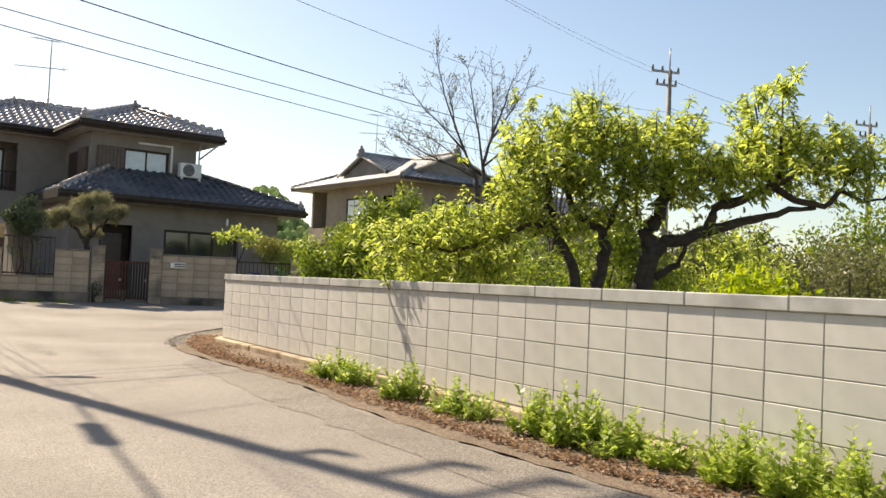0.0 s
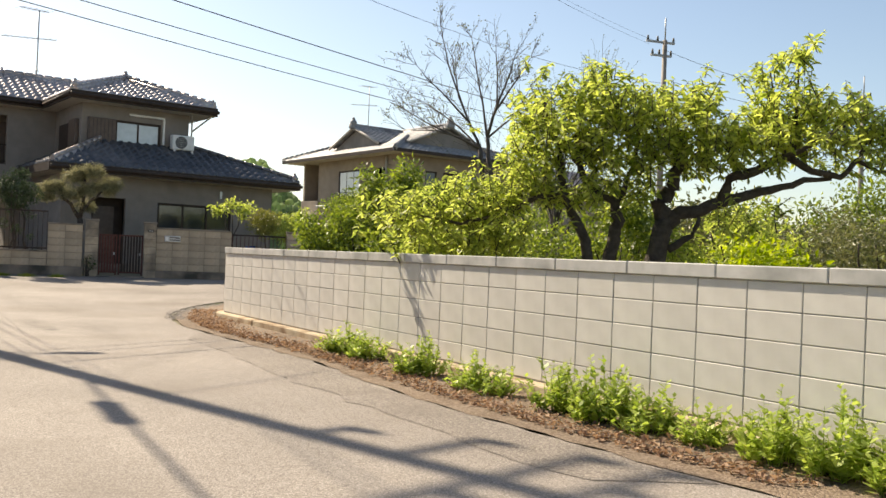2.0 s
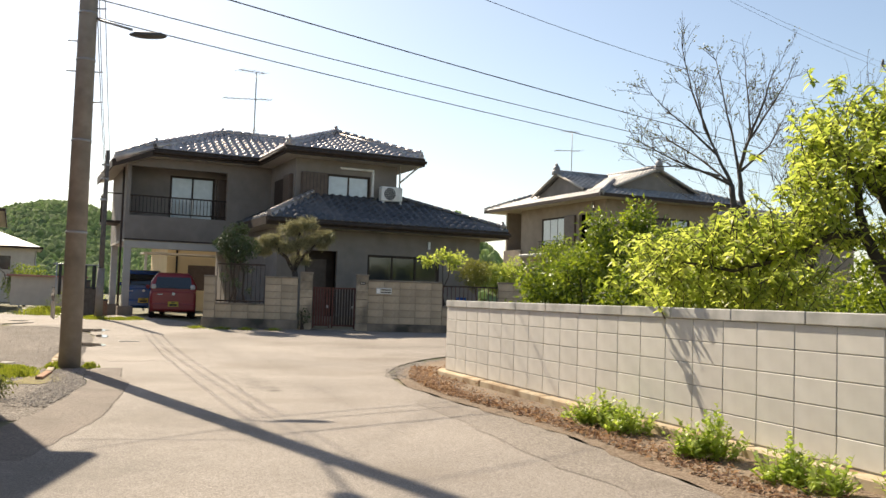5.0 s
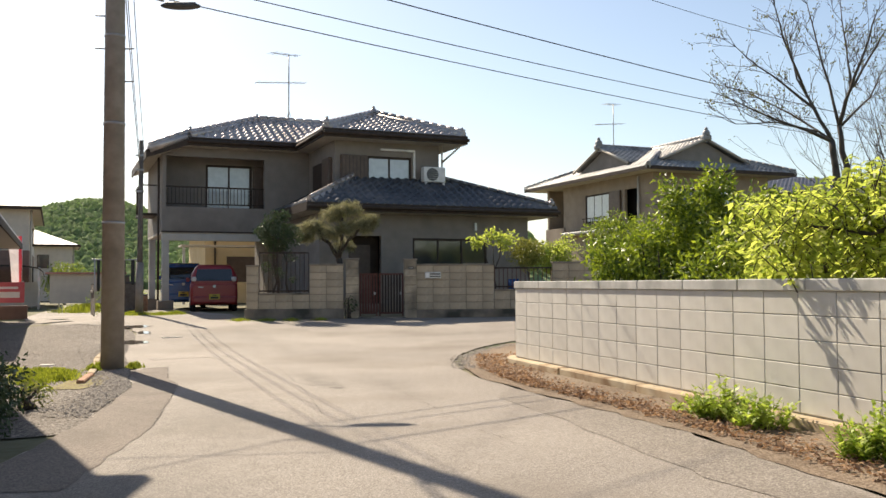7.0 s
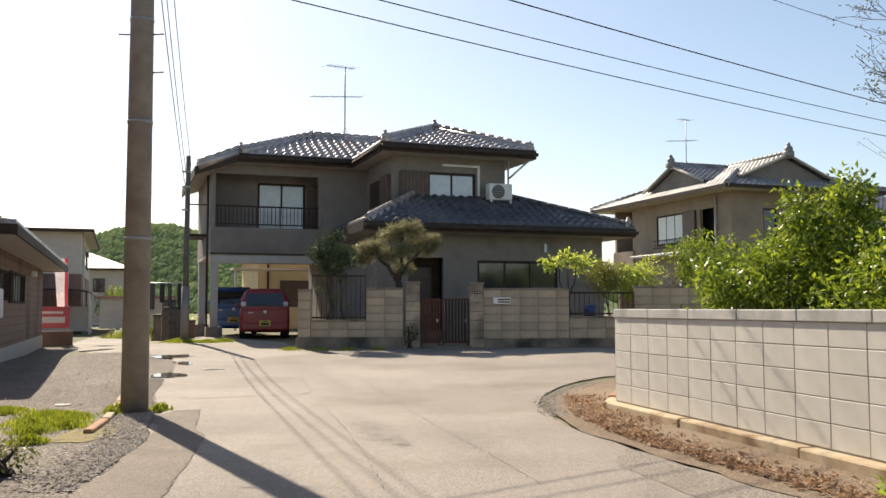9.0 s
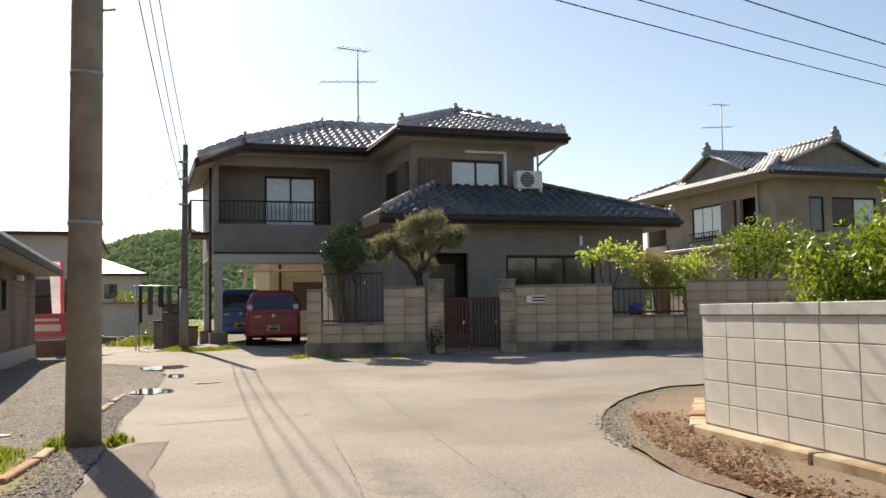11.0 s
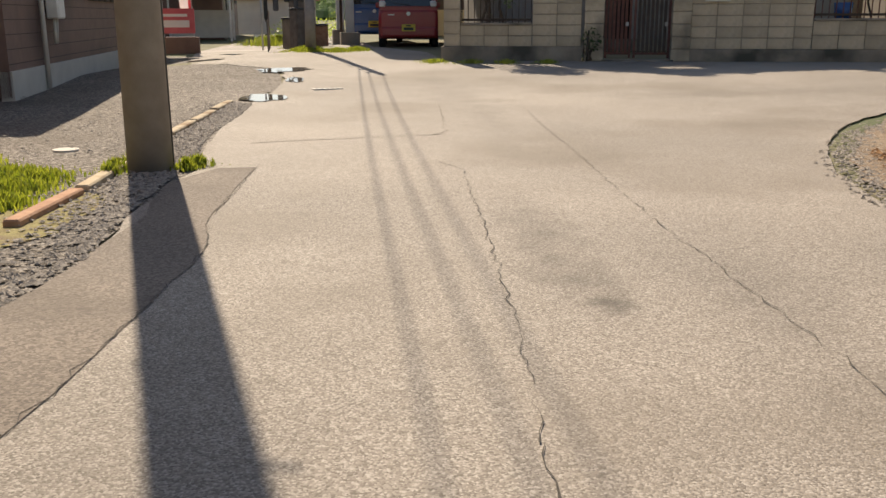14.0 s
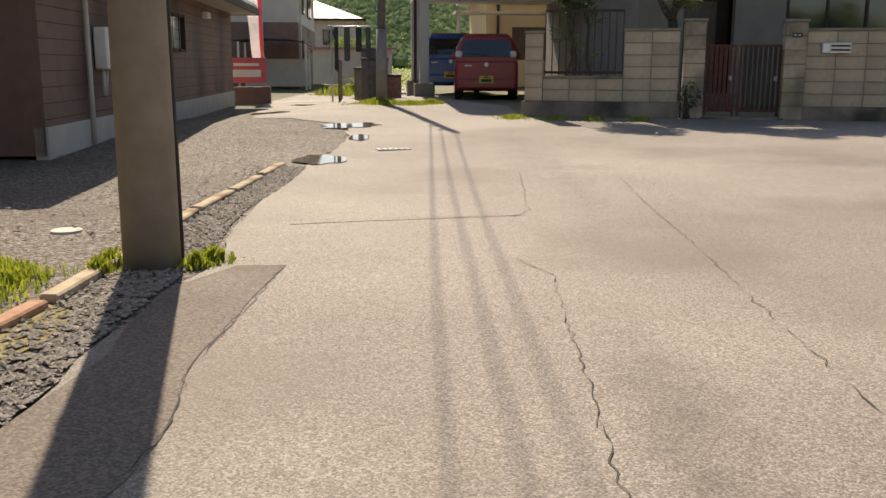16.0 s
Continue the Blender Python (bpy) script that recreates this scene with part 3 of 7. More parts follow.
gr = thing("drain_grate", pose(-4.57, 20.15, g(-4.57, 20.15), 0, 0, 32), "pale concrete drain cover with slots in asphalt", "drain cover")
part("slab", boxes((-0.2, 0.2, -0.09, 0.09, -0.02, 0.012), bev=0.006), M_CREAM, gr)
for i in range(5):
    part("slot", boxes((-0.15 + i * 0.07, -0.13 + i * 0.07, -0.06, 0.06, 0.012, 0.0145)), M_INK, gr)
for i, (x, y, a, b, r) in enumerate([(-5.05, 19.0, 0.3, 0.5, 20), (-6.1, 22.6, 0.5, 0.42, 40), (-8.7, 25.2, 0.3, 0.5, 60), (-10.9, 32.5, 0.7, 0.45, 20), (-5.4, 21.2, 0.16, 0.4, 10)]):
    rr = random.Random(i)
    out = []
    for k in range(18):
        t = 2 * math.pi * k / 18
        q = rr.uniform(0.65, 1.1)
        lx, ly = a * q * math.cos(t), b * q * math.sin(t)
        c_, s_ = math.cos(radians(r)), math.sin(radians(r))
        out.append((x + lx * c_ - ly * s_, y + lx * s_ + ly * c_))
    sheet("puddle", out, 0.009, M_PUDDLE, "shallow rain puddle in a dip of the lane", kind="structure")

# low edging of timber and concrete bars between gravel and lane
edge = [(-3.68, 12.1), (-3.87, 13.05), (-4.15, 14.1), (-4.6, 15.6), (-5.31, 18.62)]
for i, ((xa, ya), (xb, yb)) in enumerate(zip(edge, edge[1:])):
    n = 1 if i < 2 else 2 if i == 2 else 3
    for k in range(n):
        x0, y0 = xa + (xb - xa) * (k + 0.03) / n, ya + (yb - ya) * (k + 0.03) / n
        x1, y1 = xa + (xb - xa) * (k + 0.95) / n, ya + (yb - ya) * (k + 0.95) / n
        L, ang = math.hypot(x1 - x0, y1 - y0), math.degrees(math.atan2(y1 - y0, x1 - x0))
        solid("edging_bar", boxes((0, L, -0.045, 0.045, -0.03, 0.035), bev=0.01), M_BRICK if i == 0 else M_FOOTING, "weathered edging bar half sunk in gravel", "edging", "edging bars beside the lane", m=pose(x0, y0, g(x0, y0), 0, 0, ang))

# ---------- block wall ----------
WC, WD, WE = Vector((1.635, 14.145, 0)), Vector((5.9, -2.6, 0)), Vector((2.33, 16.8, 0))
B_Z0, B_Z1 = 0.1, 1.055


def block_wall(a, b, name, label, joint=0.0045):
    d = b - a
    L, ang = d.length, math.degrees(math.atan2(d.y, d.x))
    root = thing(name, pose(a.x, a.y, 0, 0, 0, ang), label, "wall", kind="structure")
    return root, L


def fill_blocks(root, L, z0, z1, face, depth, w=0.4, h=0.2, mat=M_BLOCK, joint=0.0045, proud=0.006, bev=0.004, seed=3, u0=0.0, stagger=False):
    """Single blocks set on one face of a wall, each an object of its own."""
    r = random.Random(seed)
    cache = {}
    rows = max(1, round((z1 - z0) / h))
    hh = (z1 - z0) / rows
    for j in range(rows):
        x = u0 - (w / 2 if stagger and j % 2 else 0)
        while x < u0 + L - 0.02:
            xa, xb = max(x, u0), min(x + w, u0 + L)
            x += w
            if xb - xa < 0.04:
                continue
            key = round(xb - xa, 3)
            if key not in cache:
                cache[key] = lift("block", boxes((joint, key - joint, 0, depth, joint, hh - joint), bev=bev), mat)
            ob = new("block", cache[key])
            ob.parent = root
            ob.location = (xa, face - proud * r.uniform(0.7, 1.3), z0 + j * hh)


# front face is on local -y for the long run taken from the near end to the bend
wall_s, LS = block_wall(WD, WC, "wall_south", "light grey concrete block wall with a flat cap")
# local x runs from the near end to the corner; the lane lies on local +y
TH = 0.12
part("core", boxes((0, LS - 0.01, -TH, -0.006, 0.02, 1.055)), M_MORTAR, wall_s)
wall_w, LW = block_wall(WC, WE, "wall_west", "sunlit end of the concrete block wall at the bend")
part("core", boxes((0.01, LW, -TH, -0.006, 0.02, 1.055)), M_MORTAR, wall_w)
wall_n, LN = block_wall(WE, Vector((9.5, 18.6, 0)), "wall_north", "rear run of the grey concrete block wall")
part("core", boxes((0.0, LN, -TH, 0.0, 0.02, 1.055)), M_BLOCK, wall_n)
part("cap", boxes((-0.02, LN, -TH - 0.02, 0.02, 1.055, 1.152), bev=0.006), M_CAP, wall_n)
rk = random.Random(8)
for root, L, n in ((wall_s, LS, 20), (wall_w, LW, 3)):
    for i in range(n):
        part("cap_stone", boxes((L * i / n + 0.004, L * (i + 1) / n - 0.004, -TH - 0.022, 0.02, 1.055, 1.149 + rk.uniform(0, 0.004)), bev=0.007), M_CAP, root)
# footing of cracked concrete lengths that stand proud of the wall
for root, L, step in ((wall_s, LS, 1.95), (wall_w, LW, 0.42)):
    x = 0.0
    while x < L - 0.05:
        e = min(L, x + step * rk.uniform(0.85, 1.1))
        hi = 0.088 if root is wall_s else rk.uniform(0.05, 0.085)
        part("footing", boxes((x + 0.012, e - 0.012, -0.08, (0.13 if root is wall_s else 0.15) + rk.uniform(-0.012, 0.012), -0.12, hi), bev=0.014), M_FOOTING if root is wall_s or rk.random() < 0.6 else M_BRICK, root)
        x = e

# dead leaves scattered on the verge
rl = np.random.RandomState(5)
vs, fs = [], []
line = [(1.15, 15.6), (1.0, 13.6), (1.1, 12.4), (1.35, 11.2), (1.8, 9.8), (2.2, 8.2), (2.6, 6.2), (3.05, 4.4), (3.6, 2.7)]
for k in range(5200):
    i = rl.randint(len(line) - 1)
    t = rl.rand()
    x, y = np.array(line[i]) * (1 - t) + np.array(line[i + 1]) * t
    wd = 0.75 if i < 2 else 0.42
    x += abs(rl.normal(0, 1)) * wd * 0.5 + 0.05
    if x > 1.635 + (14.145 - y) * 0.2547 - 0.1 and y < 14.1:
        continue
    if y >= 14.1 and x > 1.5 + (y - 14.1) * 0.26:
        continue
    p = np.array((x, y, 0.012 + rl.rand() * 0.025))
    a = rl.normal(size=3) * (1, 1, 0.3)
    a /= np.linalg.norm(a)
    b = np.cross(a, (rl.normal() * 0.4, rl.normal() * 0.4, 1))
    b /= np.linalg.norm(b)
    L = rl.uniform(0.02, 0.07)
    n = len(vs)
    vs += [p, p + a * L * 0.5 + b * L * 0.28 + (0, 0, 0.008), p + a * L, p + a * L * 0.5 - b * L * 0.28 + (0, 0, 0.008)]
    fs += [(n, n + 1, n + 2), (n, n + 2, n + 3)]
me = flat_mesh("leaf_litter", vs, fs)
me.materials.append(M_LITTER)
tagged(new("leaf_litter", me), "dry brown leaves lying along the wall's foot", "leaf litter", kind="stuff")

# crushed stone along the edging and at the broken lip of the asphalt
vs, fs = [], []
for k in range(9000):
    if k < 6500:
        t = rl.rand() ** 0.9
        y = 9.4 + t * 9.0
        x = np.interp(y, [9.4, 11.65, 12.5, 14.2, 15.7, 17.4, 18.5], [-2.75, -3.0, -3.3, -3.75, -4.3, -4.7, -5.0]) - abs(rl.normal(0, 0.22)) + 0.04
    elif k < 7700:
        y = 13.4 + rl.rand() * 4.4
        x = np.interp(y, [13.2, 14.5, 15.6, 16.9, 17.8], [0.9, 0.9, 1.08, 1.5, 2.0]) + rl.normal(0, 0.09)
    else:
        y = 14 + rl.rand() * 10
        x = -4.3 - (y - 14) * 0.28 - rl.rand() * 3
    s = rl.uniform(0.008, 0.024)
    p = np.array((x, y, g(x, y) + s * 0.3))
    o = np.array([(1, 0, 0), (0, 1, 0), (-1, 0, 0), (0, -1, 0), (0, 0, 0.4)]) * s * rl.uniform(0.6, 1.3, (5, 1))
    ca, sa = np.cos(k), np.sin(k)
    o = np.stack([o[:, 0] * ca - o[:, 1] * sa, o[:, 0] * sa + o[:, 1] * ca, o[:, 2]], 1)
    n = len(vs)
    vs += list(o + p)
    fs += [(n, n + 1, n + 4), (n + 1, n + 2, n + 4), (n + 2, n + 3, n + 4), (n + 3, n, n + 4)]
me = flat_mesh("crushed_stones", vs, fs)
me.materials.append(M_STONE)
tagged(new("crushed_stones", me), "loose grey crushed stone along the lane's edge", "gravel", kind="stuff")


def tuft(name, outline_pts, n, h, mat, label, seed, lean=0.35):
    """Blades of grass round the given centres (x, y, radius)."""
    r = np.random.RandomState(seed)
    vs, fs = [], []
    for k in range(n):
        cx, cy, cr = outline_pts[r.randint(len(outline_pts))]
        a, q = r.uniform(0, 6.283), cr * abs(r.normal(0, 0.62))
        x, y = cx + q * math.cos(a), cy + q * math.sin(a)
        z, hh, w = g(x, y), h * r.uniform(0.4, 1.25) * math.exp(-0.5 * (q / cr) ** 2), r.uniform(0.003, 0.007)
        b = r.uniform(0, 6.283)
        dx, dy = math.cos(b) * hh * lean * r.rand(), math.sin(b) * hh * lean * r.rand()
        px, py = -math.sin(b) * w, math.cos(b) * w
        i = len(vs)
        vs += [(x - px, y - py, z), (x + px, y + py, z), (x + dx * 0.5 + px, y + dy * 0.5 + py, z + hh * 0.6), (x + dx * 0.5 - px, y + dy * 0.5 - py, z + hh * 0.6), (x + dx * 1.6, y + dy * 1.6, z + hh)]
        fs += [(i, i + 1, i + 2, i + 3), (i + 3, i + 2, i + 4)]
    me = flat_mesh(name, vs, fs)
    me.materials.append(mat)
    return tagged(new(name, me), label, "grass", kind="stuff")


tuft("grass_tuft", [(-4.4, 13.35, 0.26), (-4.65, 13.45, 0.3), (-4.3, 13.0, 0.25), (-4.5, 12.75, 0.3), (-5.3, 13.8, 0.3), (-4.08, 12.6, 0.18), (-4.25, 12.2, 0.2), (-3.95, 11.5, 0.14)], 9000, 0.075, M_GRASS, "bright green grass clumps in gravel", 2)
tuft("grass_tuft", [(-4.1, 13.85, 0.1), (-4.03, 13.66, 0.08), (-3.62, 13.95, 0.08), (-3.6, 14.1, 0.1), (-4.12, 14.1, 0.1)], 1300, 0.085, M_GRASS, "fresh grass round the pole's foot", 3)
tuft("grass_tuft", [(-7.1, 26.9, 0.45), (-6.5, 26.9, 0.4), (-7.4, 27.4, 0.4), (-6.2, 27.4, 0.3), (-7.6, 28.2, 0.35)], 5200, 0.09, M_GRASS, "mown bright grass round a wooden pole", 4)
tuft("grass_tuft", [(-3.2, 24.1, 0.3), (-2.6, 24.15, 0.25), (-3.9, 24.2, 0.3), (-1.9, 24.2, 0.2)], 1500, 0.07, M_GRASS, "low grass at the garden wall's foot", 5)
tuft("grass_tuft", [(-13.2, 40, 1.0), (-13.8, 43, 1.0), (-14.6, 46, 1.2), (-15.4, 49, 1.2)], 3500, 0.35, M_GRASS, "tall roadside grass far along the lane", 6)

# ---------- weeds at the wall's foot ----------


def weed(x, y, h, w, n, seed):
    r = random.Random(seed)
    root = thing("weed", pose(x, y, 0), "leafy bright green weed growing at the wall's foot", "weed", "weeds along the wall")
    bm = bmesh.new()
    vs, fs = [], []
    for i in range(n):
        a, q = r.uniform(0, 6.283), w * math.sqrt(r.random())
        bx, by = math.cos(a) * q * 0.7, math.sin(a) * q * 0.45
        hh = h * r.uniform(0.35, 1.0) * (1.15 - 0.6 * q / w)
        tx, ty = bx * 1.5 + r.gauss(0, 0.06), by * 1.5 + r.gauss(0, 0.06)
        rod(bm, (bx, by, 0), (tx, ty, hh), 0.004, 0.0015, 4, caps=False)
        for k in range(int(hh / 0.017)):
            t = 0.1 + 0.9 * k / (hh / 0.017)
            p = Vector((bx + (tx - bx) * t, by + (ty - by) * t, hh * t))
            az = r.uniform(0, 6.283)
            d = Vector((math.cos(az), math.sin(az), r.uniform(0.1, 0.9))).normalized()
            L = r.uniform(0.045, 0.095) * (1.15 - 0.5 * t)
            s = d.cross(Vector((0, 0, 1))).normalized() * L * 0.3
            j = len(vs)
            vs += [p, p + d * L * 0.5 + s, p + d * L, p + d * L * 0.5 - s]
            fs += [(j, j + 1, j + 2), (j, j + 2, j + 3)]
    tagged(part("stem", bm, M_LEAF_W, root), kind="stuff")
    me = flat_mesh("foliage", vs, fs)
    me.materials.append(M_LEAF_W)
    ob = new("foliage", me)
    ob.parent = root


for i, (x, y, h, w, n) in enumerate([(2.62, 8.75, 0.4, 0.32, 60), (2.75, 8.25, 0.36, 0.28, 45), (2.97, 7.0, 0.42, 0.3, 60), (3.2, 6.1, 0.36, 0.26, 45), (3.28, 5.75, 0.3, 0.2, 25), (3.5, 5.0, 0.44, 0.3, 60), (3.62, 4.55, 0.5, 0.3, 65), (3.75, 4.15, 0.4, 0.26, 45), (3.9, 3.75, 0.34, 0.24, 35), (4.05, 3.25, 0.48, 0.3, 60), (4.18, 2.85, 0.52, 0.3, 65), (4.3, 2.45, 0.46, 0.3, 55), (4.5, 1.8, 0.45, 0.3, 50), (2.5, 9.2, 0.16, 0.2, 16)]):
    weed(x, y, h, w, n, i + 10)

# ---------- garden behind the wall: persimmon tree ----------


def limb(r, base, tip, r0, r1, bend=0.12, n=5):
    a, b = Vector(base), Vector(tip)
    L = (b - a).length
    pts, rad = [], []
    for i in range(n + 1):
        t = i / n
        o = Vector((r.gauss(0, 1), r.gauss(0, 1), r.gauss(0, 0.6))) * bend * L * (math.sin(math.pi * t)) * 0.35
        pts.append(a.lerp(b, t) + o)
        rad.append(r0 + (r1 - r0) * t)
    return pts, rad


# picture plane of the tree: a runs along the wall to the right, z up
ta = Vector((0.93, -0.37, 0))


def tp(a, z, d=0.0):
    return tuple(ta * a + Vector((0.37, 0.93, 0)) * d + Vector((0, 0, z)))


r = random.Random(21)
tree = thing("persimmon_tree", pose(6.0, 8.1, 0), "old persimmon tree with dark trunks and bright spring leaves", "tree")
bm = bmesh.new()


def bough(bm, rnd, n_side, r0, r1, *bends):
    """A crooked tapering limb through its bends, given as (along, height, depth) in the tree's plane."""
    pts = []
    for p, q in zip(bends, bends[1:]):
        for k in range(3):
            pts.append(Vector(tp(*p)).lerp(Vector(tp(*q)), k / 3) + Vector((rnd.gauss(0, 1), rnd.gauss(0, 1), rnd.gauss(0, 1))) * (0.006 + r0 * 0.1) * (k > 0))
    pts.append(Vector(tp(*bends[-1])))
    n = len(pts) - 1
    chain(bm, pts, [(r0 + (r1 - r0) * k / n) * rnd.uniform(0.93, 1.1) for k in range(n + 1)], n_side)
    return pts


bough(bm, r, 9, 0.136, 0.112, (0.02, 0.0, 0), (0.05, 1.16, 0), (0.16, 1.66, 0))
bough(bm, r, 9, 0.104, 0.056, (0.16, 1.62, 0), (0.07, 1.85, 0), (0.23, 2.03, 0), (0.3, 2.28, 0.05), (0.28, 2.7, 0.1))
bough(bm, r, 9, 0.092, 0.024, (0.14, 1.58, 0), (0.3, 1.75, -0.05), (0.81, 1.9, -0.1), (1.2, 2.02, -0.1), (1.55, 2.1, -0.1), (2.0, 2.2, 0))
bough(bm, r, 9, 0.06, 0.048, (0.76, 1.9, -0.1), (0.84, 2.15, -0.1), (1.08, 2.23, -0.1), (1.31, 2.36, -0.1), (1.5, 2.42, -0.1))
bough(bm, r, 9, 0.044, 0.0144, (1.5, 2.42, -0.1), (1.75, 2.27, -0.1), (2.07, 2.21, -0.1), (2.28, 2.42, 0), (2.4, 2.68, 0), (2.5, 2.95, 0.1))
bough(bm, r, 9, 0.032, 0.0112, (1.5, 2.42, -0.1), (1.72, 2.56, 0), (1.97, 2.76, 0.1), (1.9, 3.1, 0.1))
bough(bm, r, 9, 0.024, 0.008, (2.28, 2.42, 0), (2.55, 2.29, 0), (2.76, 2.33, 0), (3.0, 2.62, 0))
bough(bm, r, 9, 0.028, 0.008, (1.45, 2.42, -0.1), (1.38, 2.9, 0), (1.28, 3.42, 0))
bough(bm, r, 9, 0.024, 0.0064, (1.58, 2.48, 0), (1.62, 3.1, 0.1), (1.65, 3.66, 0.1))
bough(bm, r, 9, 0.084, 0.032, (-0.5, 0.0, 0.1), (-0.46, 1.23, 0.1), (-0.35, 1.64, 0.1), (-0.42, 1.86, 0.1), (-0.62, 1.97, 0.1), (-0.8, 2.15, 0.1), (-0.9, 2.65, 0.1))
bough(bm, r, 9, 0.04, 0.016, (-0.4, 1.8, 0.1), (-0.2, 2.3, 0.2), (-0.1, 2.85, 0.2))
bough(bm, r, 9, 0.076, 0.024, (-0.55, 0.2, 0), (-0.75, 1.39, 0), (-0.93, 1.72, 0), (-1.01, 1.98, 0), (-1.08, 2.4, 0), (-1.25, 2.85, 0))
bough(bm, r, 9, 0.048, 0.02, (0.2, 1.32, 0), (0.45, 1.48, -0.1), (0.52, 1.7, -0.15))
bough(bm, r, 9, 0.04, 0.0112, (-0.98, 1.9, 0), (-1.3, 1.88, -0.1), (-1.65, 1.68, -0.15), (-2.2, 1.52, -0.2), (-2.7, 1.6, -0.2))
bough(bm, r, 9, 0.04, 0.0112, (0.25, 2.2, 0.05), (0.6, 2.5, 0.6), (0.9, 2.75, 0.9))
bough(bm, r, 9, 0.04, 0.0112, (-0.8, 2.15, 0.1), (-0.9, 2.5, 0.6), (-1.0, 2.8, 0.9))
bough(bm, r, 9, 0.032, 0.0112, (1.3, 2.36, -0.1), (1.6, 2.5, -0.5), (1.9, 2.7, -0.7))
part("trunk", bm, M_BARK, tree)


def sprays(name, tufts, parent, mat, seed, depth=0.42, leaf_len=0.105, twig=0.24, slim=0.5, lean=0.25):
    """Short twigs that each carry a whorl of hanging leaves; tufts: (along, height, spread along, spread up, count) in the tree's plane."""
    rr = random.Random(seed)
    wood, vs, fs = bmesh.new(), [], []
    for a, z, ra, rz, n in tufts:
        for _ in range(int(n * 2.2)):
            base = Vector(tp(a + rr.gauss(0, 0.55) * ra, z - 0.1 + rr.gauss(0, 0.5) * rz, rr.gauss(0, depth)))
            way = Vector((rr.gauss(0, 0.6), rr.gauss(0, 0.6), rr.uniform(0.2, 1.0) + lean)).normalized()
            L = twig * rr.uniform(0.6, 1.3)
            rod(wood, base, base + way * L, 0.006, 0.003, 4, caps=False)
            m = rr.randint(9, 14)
            for k in range(m):
                t = 0.25 + 0.75 * k / m
                az = k * 2.4 + rr.uniform(-0.5, 0.5)
                out = Vector((math.cos(az), math.sin(az), rr.uniform(-0.9, 0.35) + 0.5 * (t - 0.5))).normalized()
                side = out.cross(Vector((rr.gauss(0, 0.3), rr.gauss(0, 0.3), 1))).normalized()
                l = leaf_len * rr.uniform(0.65, 1.2) * (1.15 - 0.45 * t)
                p = base + way * L * t
                w = side * l * slim * 0.5
                up = Vector((0, 0, l * 0.1))
                i = len(vs)
                vs += [p, p + out * l * 0.3 + w * 0.8 + up, p + out * l * 0.68 + w * 0.8 + up * 0.6, p + out * l - up * 1.2, p + out * l * 0.68 - w * 0.8 + up * 0.6, p + out * l * 0.3 - w * 0.8 + up, p + out * l * 0.5]
                fs += [(i, i + 1, i + 6), (i + 1, i + 2, i + 6), (i + 2, i + 3, i + 6), (i + 3, i + 4, i + 6), (i + 4, i + 5, i + 6), (i + 5, i, i + 6)]
    tagged(part("twig", wood, M_BARK, parent), kind="stuff")
    me = flat_mesh(name, [tuple(v) for v in vs], fs)
    me.materials.append(mat)
    new(name, me).parent = parent


sprays("crown", [(-1.3, 2.75, 0.35, 0.4, 66), (-1.4, 2.2, 0.3, 0.35, 44), (-0.75, 2.95, 0.4, 0.35, 76), (-0.65, 3.25, 0.12, 0.15, 10), (-0.7, 2.45, 0.45, 0.3, 50), (-0.1, 2.9, 0.4, 0.3, 62), (0.0, 2.5, 0.4, 0.25, 40), (0.45, 2.98, 0.22, 0.22, 26), (0.5, 2.6, 0.35, 0.2, 36), (0.95, 2.62, 0.3, 0.18, 30), (-0.35, 2.1, 0.5, 0.18, 22), (0.6, 2.3, 0.4, 0.14, 18), (0.95, 1.75, 0.5, 0.15, 12)], tree, M_LEAF_K, 4)
sprays("crown", [(1.27, 2.98, 0.2, 0.3, 32), (1.27, 3.42, 0.1, 0.14, 9), (1.64, 3.62, 0.11, 0.16, 10), (1.75, 2.98, 0.25, 0.22, 34), (1.4, 2.68, 0.3, 0.2, 30), (2.2, 2.93, 0.28, 0.2, 32), (2.5, 2.72, 0.25, 0.2, 24), (2.92, 2.62, 0.16, 0.1, 7), (1.9, 2.58, 0.3, 0.18, 24), (1.15, 2.38, 0.3, 0.12, 10)], tree, M_LEAF_K, 5)
sprays("crown", [(2.4, 2.42, 0.3, 0.12, 8), (-1.65, 1.9, 0.35, 0.25, 44), (-2.2, 1.78, 0.45, 0.28, 64), (-2.85, 1.65, 0.35, 0.25, 40), (-1.9, 1.38, 0.55, 0.25, 54), (-0.9, 1.9, 0.5, 0.2, 22)], tree, M_LEAF_K, 6)


def shrub(name, x, y, label, c, radii, n, cr, per, size, mat, seed, slim=0.45, category="shrub", z=None, lobes=()):
    rr = random.Random(seed)
    stems = [limb(rr, (rr.gauss(0, 0.05), rr.gauss(0, 0.05), 0), (c[0] + rr.gauss(0, radii[0] * 0.4), c[1] + rr.gauss(0, radii[1] * 0.4), c[2] + rr.uniform(-0.2, 0.6) * radii[2]), 0.035, 0.01) for _ in range(6)]
    crown = puff(c, radii, n, cr, seed)
    for lc, lr, ln in lobes:
        crown += puff(lc, lr, ln, cr, seed + 7)
    return plant(name, x, y, label, category, stems, crown, per, size, mat, seed, slim=slim, spread=0.25, z=z)


